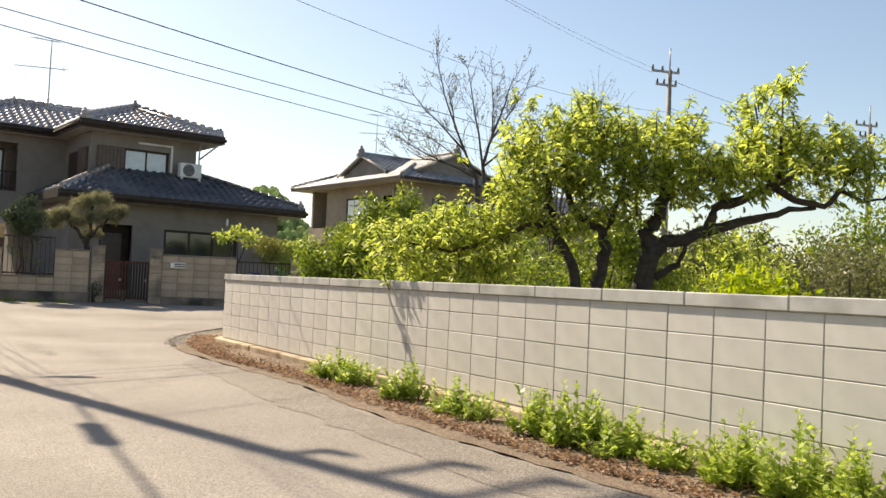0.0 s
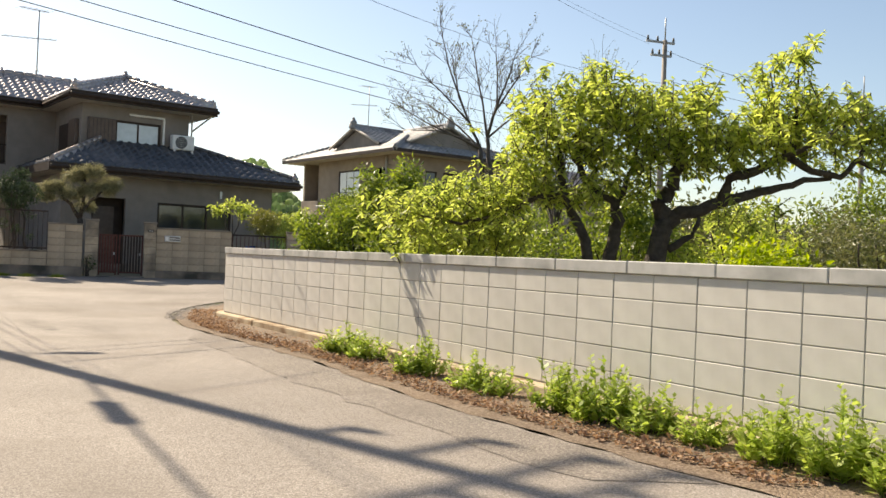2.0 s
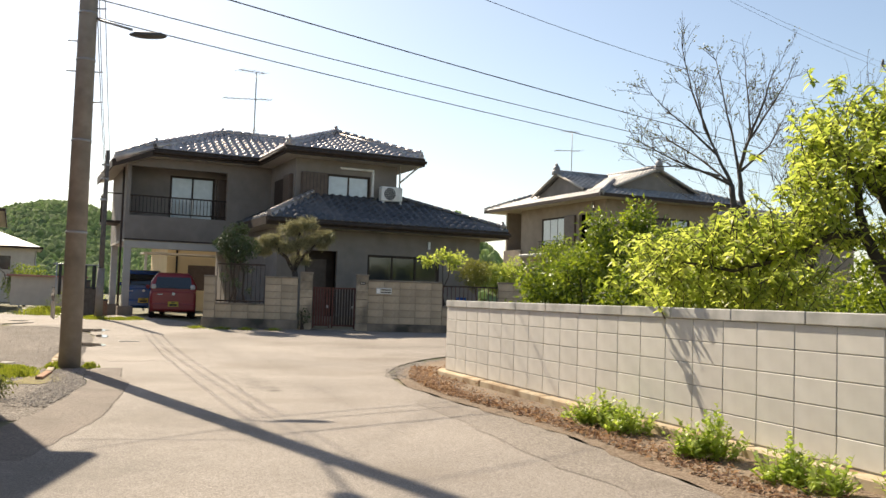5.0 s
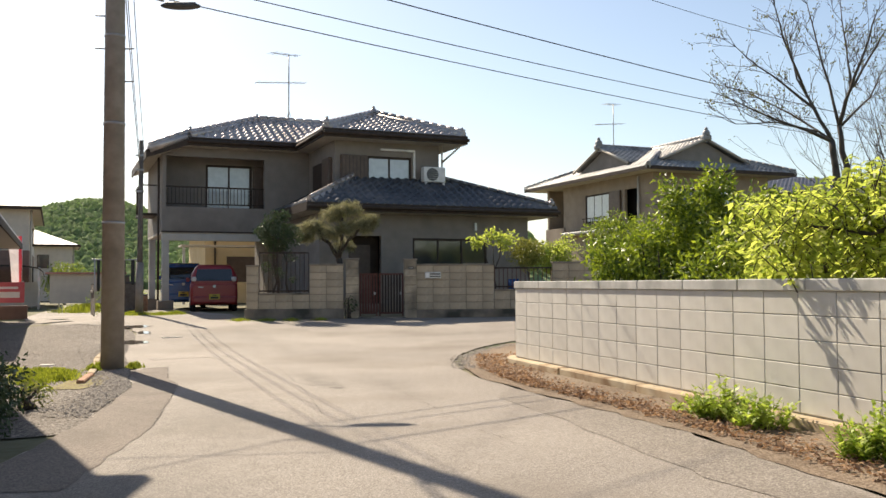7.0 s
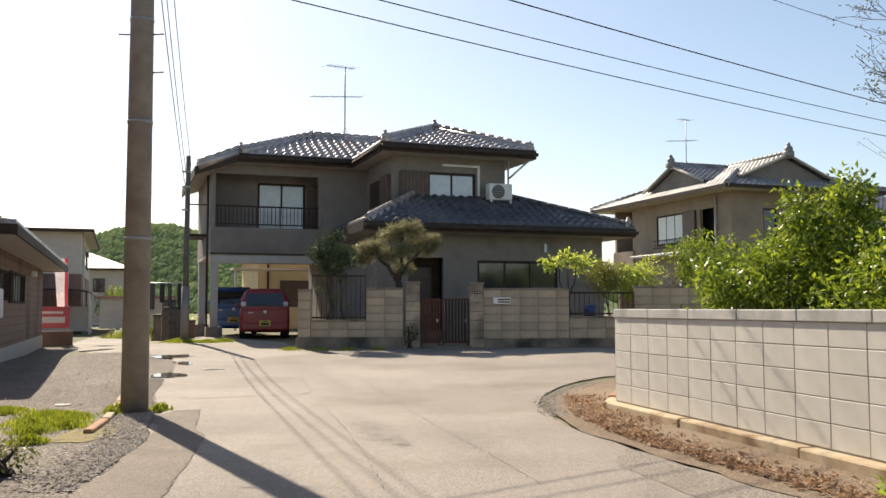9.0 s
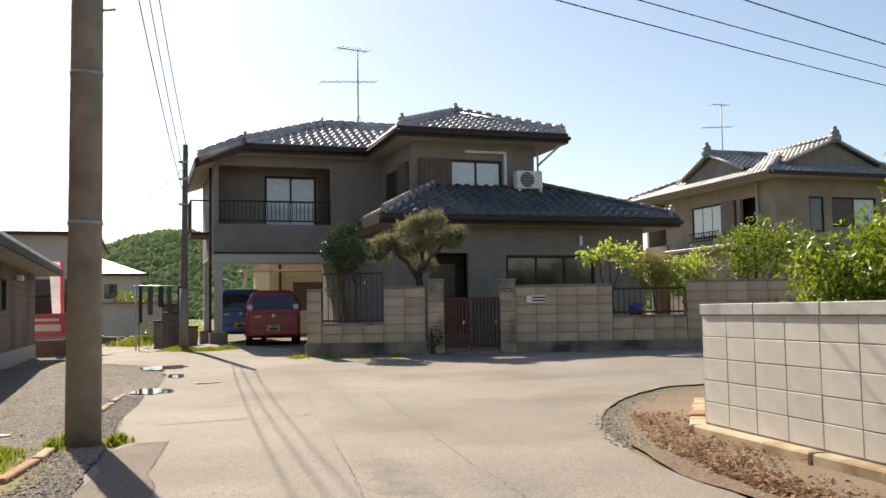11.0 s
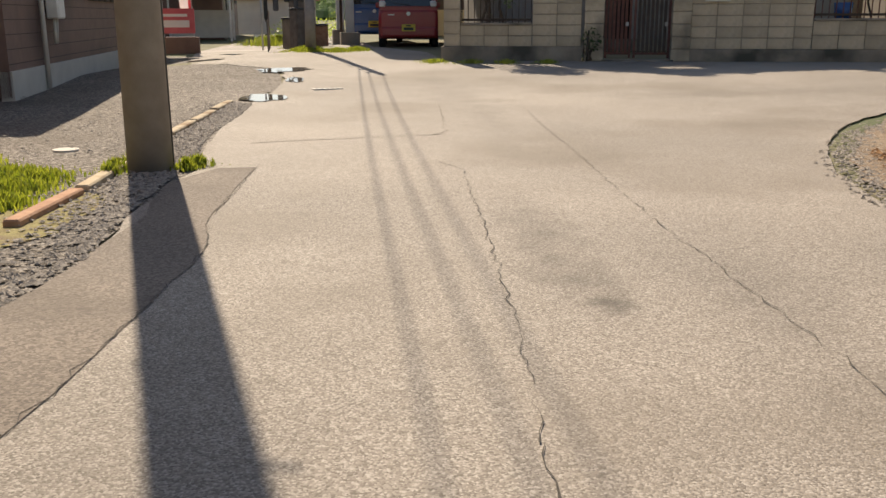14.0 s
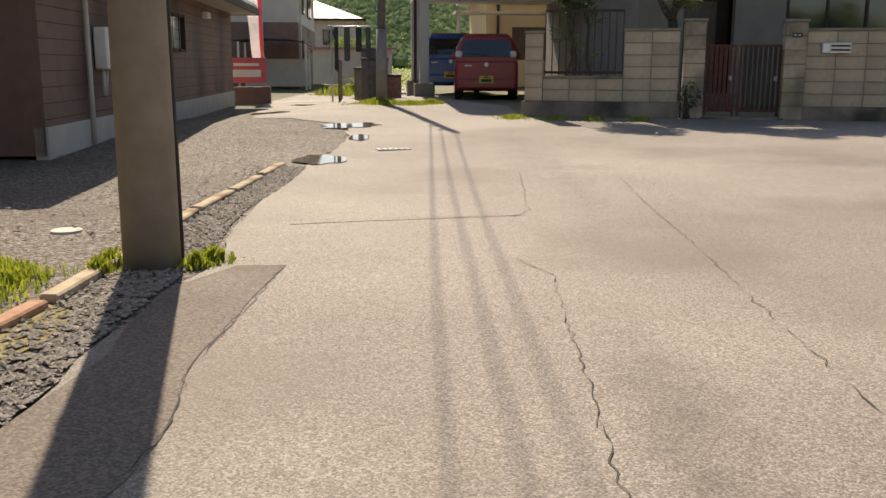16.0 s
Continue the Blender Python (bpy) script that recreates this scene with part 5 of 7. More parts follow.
part("corner_post", boxes((3.505, 3.615, F - 0.012, F + 0.1, 3.6, 5.3), (6.745, 6.835, F - 0.012, F + 0.1, 3.6, 5.25), bev=0.008), M_STUCCO, H)
part("drip_edge", boxes((3.48, 7.4, F - 0.02, F + 0.0, 2.8, 2.845)), M_BROWN, H)
# small side balcony on the left wall
sb = part("side_balcony", boxes((2.95, 3.49, 32.6, 34.2, 3.42, 3.5)), M_BROWN, H, "small dark metal side balcony")
for v in (32.62, 33.0, 33.4, 33.8, 34.18):
    part("bar", boxes((2.95, 2.98, v - 0.012, v + 0.012, 3.5, 4.4)), M_BROWN, sb)
part("top_rail", boxes((2.94, 2.99, 32.6, 34.2, 4.4, 4.44), (2.95, 3.49, 32.6, 32.63, 4.4, 4.44)), M_BROWN, sb)
# carport pillars
for u, v in ((3.62, 31.34), (3.62, 35.6)):
    part("pillar", boxes((u - 0.11, u + 0.11, v - 0.11, v + 0.11, 0.62, 2.76), bev=0.01), M_CREAM, H, "pale painted carport pillar")
    part("pedestal", boxes((u - 0.24, u + 0.24, v - 0.22, v + 0.22, 0.1, 0.64), bev=0.02), M_OLDCON, H, "stained concrete pedestal")
part("drainpipe", rod(bmesh.new(), (3.42, 31.5, 0.35), (3.42, 31.5, 5.2), 0.035, None, 8), M_BROWN, H)
part("drainpipe", rod(bmesh.new(), (11.78, 28.05, 4.3), (11.78, 28.05, 5.55), 0.03, None, 8), M_CREAM, H)
part("drainpipe", rod(bmesh.new(), (11.78, 28.05, 5.0), (12.3, 27.6, 5.55), 0.03, None, 8), M_CREAM, H)
# lower storey to the right of the carport
LV = 26.8
part("wall", wall_with_openings(7.4, 14.2, LV, LV + 0.15, 0.25, 3.32, [(8.28, 9.28, 0.34, 2.55), (10.28, 12.75, 1.45, 2.5)]), M_STUCCO, H)
part("wall", boxes((14.05, 14.2, LV + 0.15, 34.0, 0.25, 3.32), (7.4, 7.55, LV + 0.15, 36.0, 0.25, 3.5)), M_STUCCO, H)
# Ground floor: black panel in place of the shade indoors.
part("room_shade_panel", boxes((7.6, 14.0, 28.4, 28.5, 0.3, 3.3)), M_UNLIT, H)
door = part("entrance_door", boxes((8.2, 9.36, LV + 0.5, LV + 0.56, 0.3, 2.6)), M_BROWN, H, "dark brown entrance door")
part("handle", rod(bmesh.new(), (8.4, LV + 0.46, 1.2), (8.4, LV + 0.46, 1.5), 0.015, None, 8), M_ALU, door)
part("door_panel", boxes((8.45, 9.1, LV + 0.48, LV + 0.498, 0.5, 2.3), bev=0.006), M_SHUTTER, door)
sash(H, 10.28, 12.75, LV + 0.05, 1.45, 2.5, 3, M_PANE)
part("foundation", boxes((7.38, 14.22, LV - 0.02, LV + 0.0, 0.2, 0.55)), M_OLDCON, H)
part("wall_vent", boxes((12.3, 12.4, LV - 0.06, LV - 0.002, 2.75, 3.0), bev=0.015), M_ALU, H)
# roofs
SL = 0.41


def hip_roof(parent, name, mat, planes):
    for i, p in enumerate(planes):
        bm = bmesh.new()
        tiles(bm, *p)
        tagged(part(name, bm, mat, parent), kind="stuff")


R1, Z1 = 2.33, 5.75
hip_roof(H, "roof_tiles", M_TILE, [
    ((7.75, 27.5, Z1), (1, 0, 0), (0, 1, 0), R1 * SL, R1, lambda s: s, lambda s: 4.65 - s),
    ((7.75, 27.5, Z1), (0, 1, 0), (1, 0, 0), R1 * SL, R1, lambda s: s, lambda s: 5.6),
    ((12.4, 27.5, Z1), (0, 1, 0), (-1, 0, 0), R1 * SL, R1, lambda s: s, lambda s: 8.6 - s),
    ((4.2, 30.75, Z1), (1, 0, 0), (0, 1, 0), 2.3 * SL + 0.15, 2.3, lambda s: s * 1.16, lambda s: 5.9),
    ((3.0, 30.7, 5.28), (0, 1, 0), (1, 0, 0), 1.42, 3.87, lambda s: max(0.0, (s - 1.2) * 0.86), lambda s: 5.3 - s * 0.76),
    ((3.0, 36.6, 5.4), (1, 0, 0), (0, -1, 0), 1.3, 3.4, lambda s: s, lambda s: 9.4 - s * 0.6)])
LZ = 3.4
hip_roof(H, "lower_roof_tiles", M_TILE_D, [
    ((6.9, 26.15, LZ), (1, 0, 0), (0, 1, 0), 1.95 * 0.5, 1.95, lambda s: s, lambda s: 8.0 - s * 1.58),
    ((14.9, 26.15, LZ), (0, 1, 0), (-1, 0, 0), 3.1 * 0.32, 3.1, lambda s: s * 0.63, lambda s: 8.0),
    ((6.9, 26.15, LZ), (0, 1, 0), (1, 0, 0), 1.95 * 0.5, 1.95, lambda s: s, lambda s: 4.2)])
rg = bmesh.new()
PK = (10.08, 29.83, 6.74)
for a, b in (((12.35, 27.55, 5.85), PK), ((7.8, 27.55, 5.85), PK), (PK, (10.08, 33.0, 6.74)), ((4.25, 30.8, 5.87), (6.87, 33.05, 6.88)), ((6.87, 33.05, 6.88), (10.1, 33.05, 6.86)), ((3.05, 30.72, 5.38), (4.2, 30.76, 5.86))):
    ridge(rg, a, b)
tagged(part("ridge_tiles", rg, M_TILE, H), kind="stuff")
rg = bmesh.new()
ridge(rg, (14.85, 26.2, 3.48), (11.8, 28.1, 4.42), 0.09)
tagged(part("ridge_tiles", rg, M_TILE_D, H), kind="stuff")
# Left hip caps use the paler tile to stand in for sun glint.
rg = bmesh.new()
ridge(rg, (6.95, 26.2, 3.48), (8.85, 28.1, 4.42), 0.09)
tagged(part("ridge_tiles", rg, M_TILE, H), kind="stuff")
for p, k in ((PK, 0.75), ((7.85, 27.6, 5.9), 0.65), ((12.3, 27.6, 5.88), 0.55), ((4.3, 30.85, 5.9), 0.65), ((6.87, 33.05, 6.92), 0.5), ((14.75, 26.25, 3.55), 0.6)):
    bm = bmesh.new()
    finial(bm, p, k)
    part("ridge_end", bm, M_TILE, H, smooth=True)
# eaves: soffits, fascias and gutters
part("soffit", boxes((7.75, 12.4, 27.5, 34.0, 5.54, 5.6)), M_SOFFIT, H)
part("soffit", boxes((4.2, 7.745, 30.75, 36.5, 5.52, 5.58)), M_SOFFIT, H)
bm = bmesh.new()
for dz in (0, 0.06):
    bm.verts.new((3.0, 30.7, 5.12 + dz)), bm.verts.new((4.2, 30.7, 5.53 + dz)), bm.verts.new((4.2, 36.5, 5.53 + dz)), bm.verts.new((3.0, 36.5, 5.12 + dz))
bm.verts.ensure_lookup_table()
for f in ((3, 2, 1, 0), (4, 5, 6, 7), (0, 1, 5, 4), (1, 2, 6, 5), (2, 3, 7, 6), (3, 0, 4, 7)):
    bm.faces.new([bm.verts[i] for i in f])
part("soffit", bm, M_SOFFIT, H)
part("fascia", boxes((7.72, 12.43, 27.46, 27.5, 5.54, 5.8), (7.71, 7.748, 27.5, 30.75, 5.54, 5.8), (12.4, 12.44, 27.5, 34, 5.54, 5.8), (4.2, 7.71, 30.71, 30.75, 5.53, 5.8)), M_BROWN, H)
bm = bmesh.new()
for (u0, z0), (u1, z1) in (((2.98, 5.08), (4.2, 5.52)),):
    vs4 = [bm.verts.new(p) for p in ((u0, 30.66, z0), (u1, 30.66, z1), (u1, 30.66, z1 + 0.27), (u0, 30.66, z0 + 0.24), (u0, 30.7, z0), (u1, 30.7, z1), (u1, 30.7, z1 + 0.27), (u0, 30.7, z0 + 0.24))]
    for f in ((0, 1, 2, 3), (7, 6, 5, 4), (0, 4, 5, 1), (3, 2, 6, 7), (0, 3, 7, 4), (1, 5, 6, 2)):
        bm.faces.new([vs4[i] for i in f])
box(bm, 2.96, 3.0, 30.7, 36.5, 5.08, 5.33)
part("fascia", bm, M_BROWN, H)
gt = bmesh.new()
for a, b in (((7.7, 27.42, 5.66), (12.46, 27.42, 5.66)), ((7.68, 27.45, 5.66), (7.68, 30.7, 5.66)), ((4.2, 30.67, 5.66), (7.66, 30.67, 5.66))):
    rod(gt, a, b, 0.055, None, 8)
part("gutter", gt, M_BROWN, H)
part("soffit", boxes((6.9, 14.9, 26.15, LV - 0.002, 3.2, 3.26), (14.2, 14.9, LV, 34, 3.2, 3.26), (6.9, 7.398, LV, 30.4, 3.2, 3.26)), M_SOFFIT, H)
part("fascia", boxes((6.88, 14.92, 26.11, 26.15, 3.2, 3.44), (14.9, 14.94, 26.15, 34, 3.2, 3.44), (6.86, 6.9, 26.15, 30.4, 3.2, 3.44)), M_BROWN, H)
part("gutter", rod(bmesh.new(), (6.88, 26.06, 3.32), (14.95, 26.06, 3.32), 0.055, None, 8), M_BROWN, H)

# things on the house
ac = thing("air_conditioner", HOUSE @ pose(11.38, 27.82, 4.24), "white outdoor air conditioner unit on the lower roof", "air conditioner")
part("case", boxes((-0.37, 0.37, -0.14, 0.14, 0.08, 0.56), bev=0.025), M_WHITE, ac)
part("grille", rod(bmesh.new(), (-0.08, -0.155, 0.32), (-0.08, -0.142, 0.32), 0.2, None, 24), M_GRILL, ac, "dark round fan grille")
for k in range(5):
    part("guard_bar", boxes((-0.27, 0.11, -0.162, -0.156, 0.19 + k * 0.065, 0.197 + k * 0.065)), M_WHITE, ac)
for x in (-0.3, 0.3):
    part("foot", boxes((x - 0.03, x + 0.03, -0.16, 0.16, -0.1, 0.08)), M_WHITE, ac)


def antenna(m, h, label):
    root = thing("television_antenna", m, label, "antenna")
    part("mast", rod(bmesh.new(), (0, 0, 0), (0, 0, h), 0.022, None, 8), M_STEEL, root)
    for z, L, n, a in ((h, 0.85, 6, 30), (h - 1.0, 1.25, 9, 10)):
        m2 = pose(0, 0, z, 0, -6, a)
        boom = part("boom", rod(bmesh.new(), m2 @ Vector((-L, 0, 0)), m2 @ Vector((L * 0.5, 0, 0)), 0.014, None, 6), M_STEEL, root)
        for k in range(n):
            x = -L + 0.05 + k * (1.5 * L - 0.1) / (n - 1)
            part("element", rod(bmesh.new(), m2 @ Vector((x, -0.28, 0)), m2 @ Vector((x, 0.28, 0)), 0.006, None, 5), M_STEEL, boom)
    for k in range(3):
        a = k * 2.09
        part("stay", rod(bmesh.new(), (0, 0, 0.5), (0.2 * math.cos(a), 0.2 * math.sin(a), -0.05), 0.008, None, 5), M_STEEL, root)


antenna(HOUSE @ pose(8.0, 33.05, 6.8), 2.5, "tall thin television antenna on the ridge")

# ---------- ochre house behind the carport ----------
oh = thing("house", HOUSE @ pose(6.3, 41.0, 0.34), "ochre rendered low building behind the carport", "house")
part("wall", wall_with_openings(0, 7.0, 0, 0.15, 0, 3.0, [(0.9, 2.3, 0.9, 2.0), (3.0, 3.8, 1.2, 2.0)]), M_YELLOW, oh)
part("wall", boxes((0, 0.15, 0.15, 5, 0, 3.0), (6.85, 7.0, 0.15, 5, 0, 3.0), (0, 7, 5, 5.15, 0, 3.0)), M_YELLOW, oh)
part("roof", boxes((-0.5, 7.5, -0.6, 5.6, 3.0, 3.2), bev=0.03), M_TILE, oh)
part("shutter", boxes((0.9, 2.3, 0.04, 0.1, 0.9, 2.0)), M_SHUTTER, oh, "closed brown shutter")
part("window", boxes((3.0, 3.8, 0.04, 0.1, 1.2, 2.0)), M_PANE, oh, "small dark window")
part("downpipe", rod(bmesh.new(), (0.4, -0.06, 0.0), (0.4, -0.06, 3.0), 0.04, None, 8), M_BROWN, oh)
part("lean_to_roof", boxes((-1.2, 2.0, -1.8, -0.62, 2.35, 2.42)), M_BEIGE, oh)
for x in (-1.1, 1.9):
    part("post", boxes((x - 0.05, x + 0.05, -1.75, -1.65, 0, 2.35)), M_CREAM, oh)


# ---------- cars ----------
def loft(bm, sections):
    """Closed body through cross-sections (y, half width low, half width high, z low, z high, tuck)."""
    rings = []
    for y, wl, wh, zl, zh, rr in sections:
        pr = [(-wl, zl), (wl, zl), (wl + 0.01, zl + (zh - zl) * 0.5), (wh, zh - rr), (wh - rr, zh), (-wh + rr, zh), (-wh, zh - rr), (-wl - 0.01, zl + (zh - zl) * 0.5)]
        rings.append([bm.verts.new((x, y, z)) for x, z in pr])
    for a, b in zip(rings, rings[1:]):
        for i in range(8):
            f = bm.faces.new((a[i], a[(i + 1) % 8], b[(i + 1) % 8], b[i]))
            f.smooth = True
    bm.faces.new(rings[0][::-1])
    bm.faces.new(rings[-1])
    bmesh.ops.recalc_face_normals(bm, faces=bm.faces[:])
    return bm


def car(m, paint, label, lamp_high):
    """A small tall hatchback; its tail is at y = 0 and it faces +y."""
    root = thing("car", m, label, "car", "parked cars")
    body = part("body", loft(bmesh.new(), [(0.0, 0.64, 0.66, 0.3, 0.86, 0.06), (0.05, 0.72, 0.72, 0.24, 0.93, 0.06), (0.5, 0.735, 0.735, 0.2, 0.95, 0.06), (2.4, 0.735, 0.735, 0.2, 0.95, 0.06), (2.9, 0.735, 0.72, 0.2, 0.93, 0.08), (3.3, 0.7, 0.64, 0.24, 0.82, 0.1), (3.39, 0.62, 0.56, 0.3, 0.66, 0.08)]), paint, root)
    cab = part("cabin", loft(bmesh.new(), [(0.03, 0.71, 0.68, 0.9, 0.98, 0.04), (0.12, 0.7, 0.6, 0.9, 1.44, 0.08), (0.35, 0.7, 0.58, 0.9, 1.53, 0.1), (1.6, 0.7, 0.58, 0.9, 1.55, 0.1), (2.1, 0.7, 0.57, 0.9, 1.48, 0.1), (2.75, 0.69, 0.6, 0.9, 0.97, 0.04)]), paint, root)
    bm = bmesh.new()
    q = [bm.verts.new(p) for p in ((-0.6, 0.0, 1.0), (0.6, 0.0, 1.0), (0.53, 0.1, 1.38), (-0.53, 0.1, 1.38), (-0.6, 0.03, 1.0), (0.6, 0.03, 1.0), (0.53, 0.13, 1.38), (-0.53, 0.13, 1.38))]
    for f in ((0, 1, 2, 3), (7, 6, 5, 4), (0, 4, 5, 1), (1, 5, 6, 2), (2, 6, 7, 3), (3, 7, 4, 0)):
        bm.faces.new([q[i] for i in f])
    part("rear_window", bm, M_CARGLASS, cab, "dark tinted rear window")
    for s in (-1, 1):
        bm = bmesh.new()
        q = [bm.verts.new((s * x, y, z)) for x, y, z in ((0.715, 0.35, 1.0), (0.715, 2.35, 1.0), (0.615, 1.95, 1.42), (0.615, 0.5, 1.42))]
        bm.faces.new(q)
        bmesh.ops.solidify(bm, geom=bm.faces[:], thickness=0.02 * s)
        part("side_window", bm, M_CARGLASS, cab)
        if lamp_high:
            part("tail_lamp", boxes((s * 0.66 - 0.06, s * 0.66 + 0.06, -0.02, 0.1, 0.8, 1.2), bev=0.025), M_LAMP_R, body, "tall red tail lamp")
        else:
            part("tail_lamp", boxes((s * 0.62 - 0.09, s * 0.62 + 0.07, -0.015, 0.1, 0.98, 1.13), bev=0.03), M_LAMP_C, body, "clear round-edged tail lamp")
        part("mirror", boxes((s * 0.8 - 0.06, s * 0.8 + 0.06, 2.15, 2.25, 0.98, 1.12), bev=0.03), paint, body)
        for y in (0.55, 2.75):
            wh = part("wheel", rod(bmesh.new(), (s * 0.58, y, 0.27), (s * 0.735, y, 0.27), 0.27, None, 22), M_RUBBER, root)
            part("rim", rod(bmesh.new(), (s * 0.736, y, 0.27), (s * 0.745, y, 0.27), 0.17, 0.15, 16), M_ALU, wh)
    part("bumper", boxes((-0.68, 0.68, -0.07, 0.06, 0.26, 0.5), bev=0.05), paint, body)
    pl = part("number_plate", boxes((-0.165, 0.165, -0.085, -0.071, 0.4, 0.565), bev=0.003), M_PLATE, body, "yellow number plate")
    for x0, x1, z0, z1 in ((-0.12, 0.12, 0.425, 0.49), (-0.06, 0.06, 0.515, 0.545)):
        part("bar", boxes((x0, x1, -0.088, -0.0855, z0, z1)), M_INK, pl)
    part("badge", rod(bmesh.new(), (0, -0.02, 0.82), (0, 0.01, 0.82), 0.05, None, 14), M_ALU, body)
    part("name_badge", boxes((-0.5, -0.34, -0.012, 0.01, 0.78, 0.81)), M_ALU, body)
    part("wiper", rod(bmesh.new(), (0.05, -0.01, 1.02), (-0.4, 0.03, 1.08), 0.01, None, 6), M_INK, cab)
    return root


car(pose(-5.52, 29.4, 0.31, 0, 0, 13) @ Matrix.Diagonal((0.95, 0.95, 0.94, 1)), M_RED, "red kei hatchback parked under the carport", False)
car(pose(-7.15, 32.5, 0.34, 0, 0, 13), M_BLUE, "blue tall compact car parked under the carport", True)

# ---------- clutter beside the carport ----------
rc = random.Random(77)
CLUT = [((-8.1, 29.4), 0.25, 0.9, M_WOODPOLE), ((-8.5, 30.2), 0.2, 1.15, M_WOODPOLE), ((-7.9, 30.0), 0.22, 0.5, M_BRICK), ((-8.9, 31.2), 0.3, 0.75, M_OLDCON)]
for (x, y), w, h, mt in CLUT:
    sd = thing("crate", pose(x, y, g(x, y), 0, 0, rc.uniform(0, 60)), "worn storage crate standing beside the carport", "crate", "clutter beside the carport")
    part("body", boxes((-w, w, -w * 0.7, w * 0.7, 0, h), bev=0.02), mt, sd)
    part("lid", boxes((-w * 1.05, w * 1.05, -w * 0.75, w * 0.75, h, h + 0.05), bev=0.01), M_GRILL, sd)
rk2 = thing("clothes_rack", pose(-8.4, 29.2, g(-8.4, 29.2), 0, 0, 15), "steel rack hung with dark cloths", "rack")
for x in (-0.6, 0.6):
    part("post", rod(bmesh.new(), (x, 0, 0), (x, 0, 1.7), 0.02, None, 8), M_ALU, rk2)
part("rail", rod(bmesh.new(), (-0.7, 0, 1.65), (0.7, 0, 1.65), 0.018, None, 8), M_ALU, rk2)
for k in range(5):
    x = -0.5 + k * 0.24
    bm = boxes((x - 0.04 - 0.02 * (k % 2), x + 0.05 + 0.02 * (k % 3), -0.03, 0.03, 0.7 + 0.2 * (k % 3), 1.64), bev=0.02)
    part("cloth", bm, (M_INK, M_GRILL, M_INK, M_GRILL, M_INK)[k], rk2)
lf = thing("fence", pose(-9.6, 31.0, g(-9.6, 31), 0, 0, 110), "low weathered timber fence along the lane", "fence")
for k in range(14):
    part("board", boxes((k * 0.2, k * 0.2 + 0.17, 0, 0.025, 0, 1.0 + 0.05 * (k % 2)), bev=0.004), M_WOODPOLE, lf)
part("rail", boxes((0, 2.8, 0.025, 0.06, 0.75, 0.82)), M_WOODPOLE, lf)
shed = thing("shed", HOUSE @ pose(0.2, 45, 0.34), "small shed with a red sheet roof", "shed")
part("wall", boxes((0, 3.0, 0, 2.2, 0, 1.3)), M_CREAM, shed)
part("roof", boxes((-0.2, 3.2, -0.2, 2.4, 1.3, 1.38), bev=0.02), M_SHEDROOF, shed)

# ---------- garden wall, gate and planting of the house ----------
GW = pose(0, 24.83, 0, 0, 0, 3)
gwall = thing("garden_wall", GW, "stained old block garden wall with piers and low runs", "wall", kind="structure")
RUNS = [(-3.8, -3.5, 1.59), (-3.5, -2.22, 0.88), (-2.22, -1.36, 1.62), (0.51, 2.53, 1.61), (2.53, 4.08, 0.95), (4.08, 7.6, 1.66)]
part("footing", boxes((-3.84, -1.34, -0.09, 0.12, -0.1, 0.5), (0.18, 7.6, -0.07, 0.12, -0.1, 0.46), bev=0.012), M_OLDCON, gwall)
part("core", boxes(*[(a + 0.005, b - 0.005, -0.03, 0.1, 0.3, h - 0.01) for a, b, h in RUNS]), M_OLDCON, gwall)
for a, b, h in RUNS:
    part("coping", boxes((a - 0.01 if h > 1 else a + 0.01, b + 0.01 if h > 1 else b - 0.01, -0.065, 0.13, h - 0.012, h + 0.03), bev=0.008), M_OLDCON, gwall)
for a, b, h in ((-1.3, -0.97, 1.75), (0.19, 0.51, 1.73)):
    gp = thing("gate_pier", GW @ pose(a, -0.05 if a < 0 else -0.08, 0), "block gate pier with a flat coping", "gate pier", "gate piers")
    part("core", boxes((0.01, b - a - 0.01, 0.01, 0.28, 0, h)), M_OLDCON, gp)
    part("coping", boxes((-0.02, b - a + 0.02, -0.02, 0.31, h, h + 0.045), bev=0.01), M_OLDCON, gp)
    n = 7
    for j in range(n):
        z = 0.25 + j * (h - 0.25) / n
        part("block", boxes((0.0, b - a, -0.006, 0.29, z + 0.006, z + (h - 0.25) / n - 0.006), bev=0.008), M_OLDBLOCK, gp)
np_ = thing("name_plate", GW @ pose(0.29, -0.095, 1.5), "small dark plate on the gate pier", "plate")
part("plate", boxes((-0.0, 0.14, 0, 0.012, 0, 0.07), bev=0.003), M_INK, np_)
part("bar", boxes((0.02, 0.06, -0.002, 0.0, 0.02, 0.05), (0.08, 0.12, -0.002, 0.0, 0.02, 0.05)), M_CREAM, np_)
mb = thing("mailbox", GW @ pose(0.72, -0.1, 1.26), "weathered mailbox slot set in the garden wall", "mailbox")
part("body", boxes((0, 0.42, 0, 0.08, 0, 0.17), bev=0.01), M_ALU, mb)
part("slot", boxes((0.13, 0.4, -0.004, 0.0, 0.1, 0.13)), M_INK, mb)
part("slot", boxes((0.13, 0.4, -0.004, 0.0, 0.04, 0.07)), M_INK, mb)
part("label", boxes((0.02, 0.1, -0.004, 0.0, 0.03, 0.14)), M_WHITE, mb)
gate = thing("gate", GW @ pose(-0.95, 0.08, 0.3), "closed dark red-brown steel gate with two leaves", "gate")
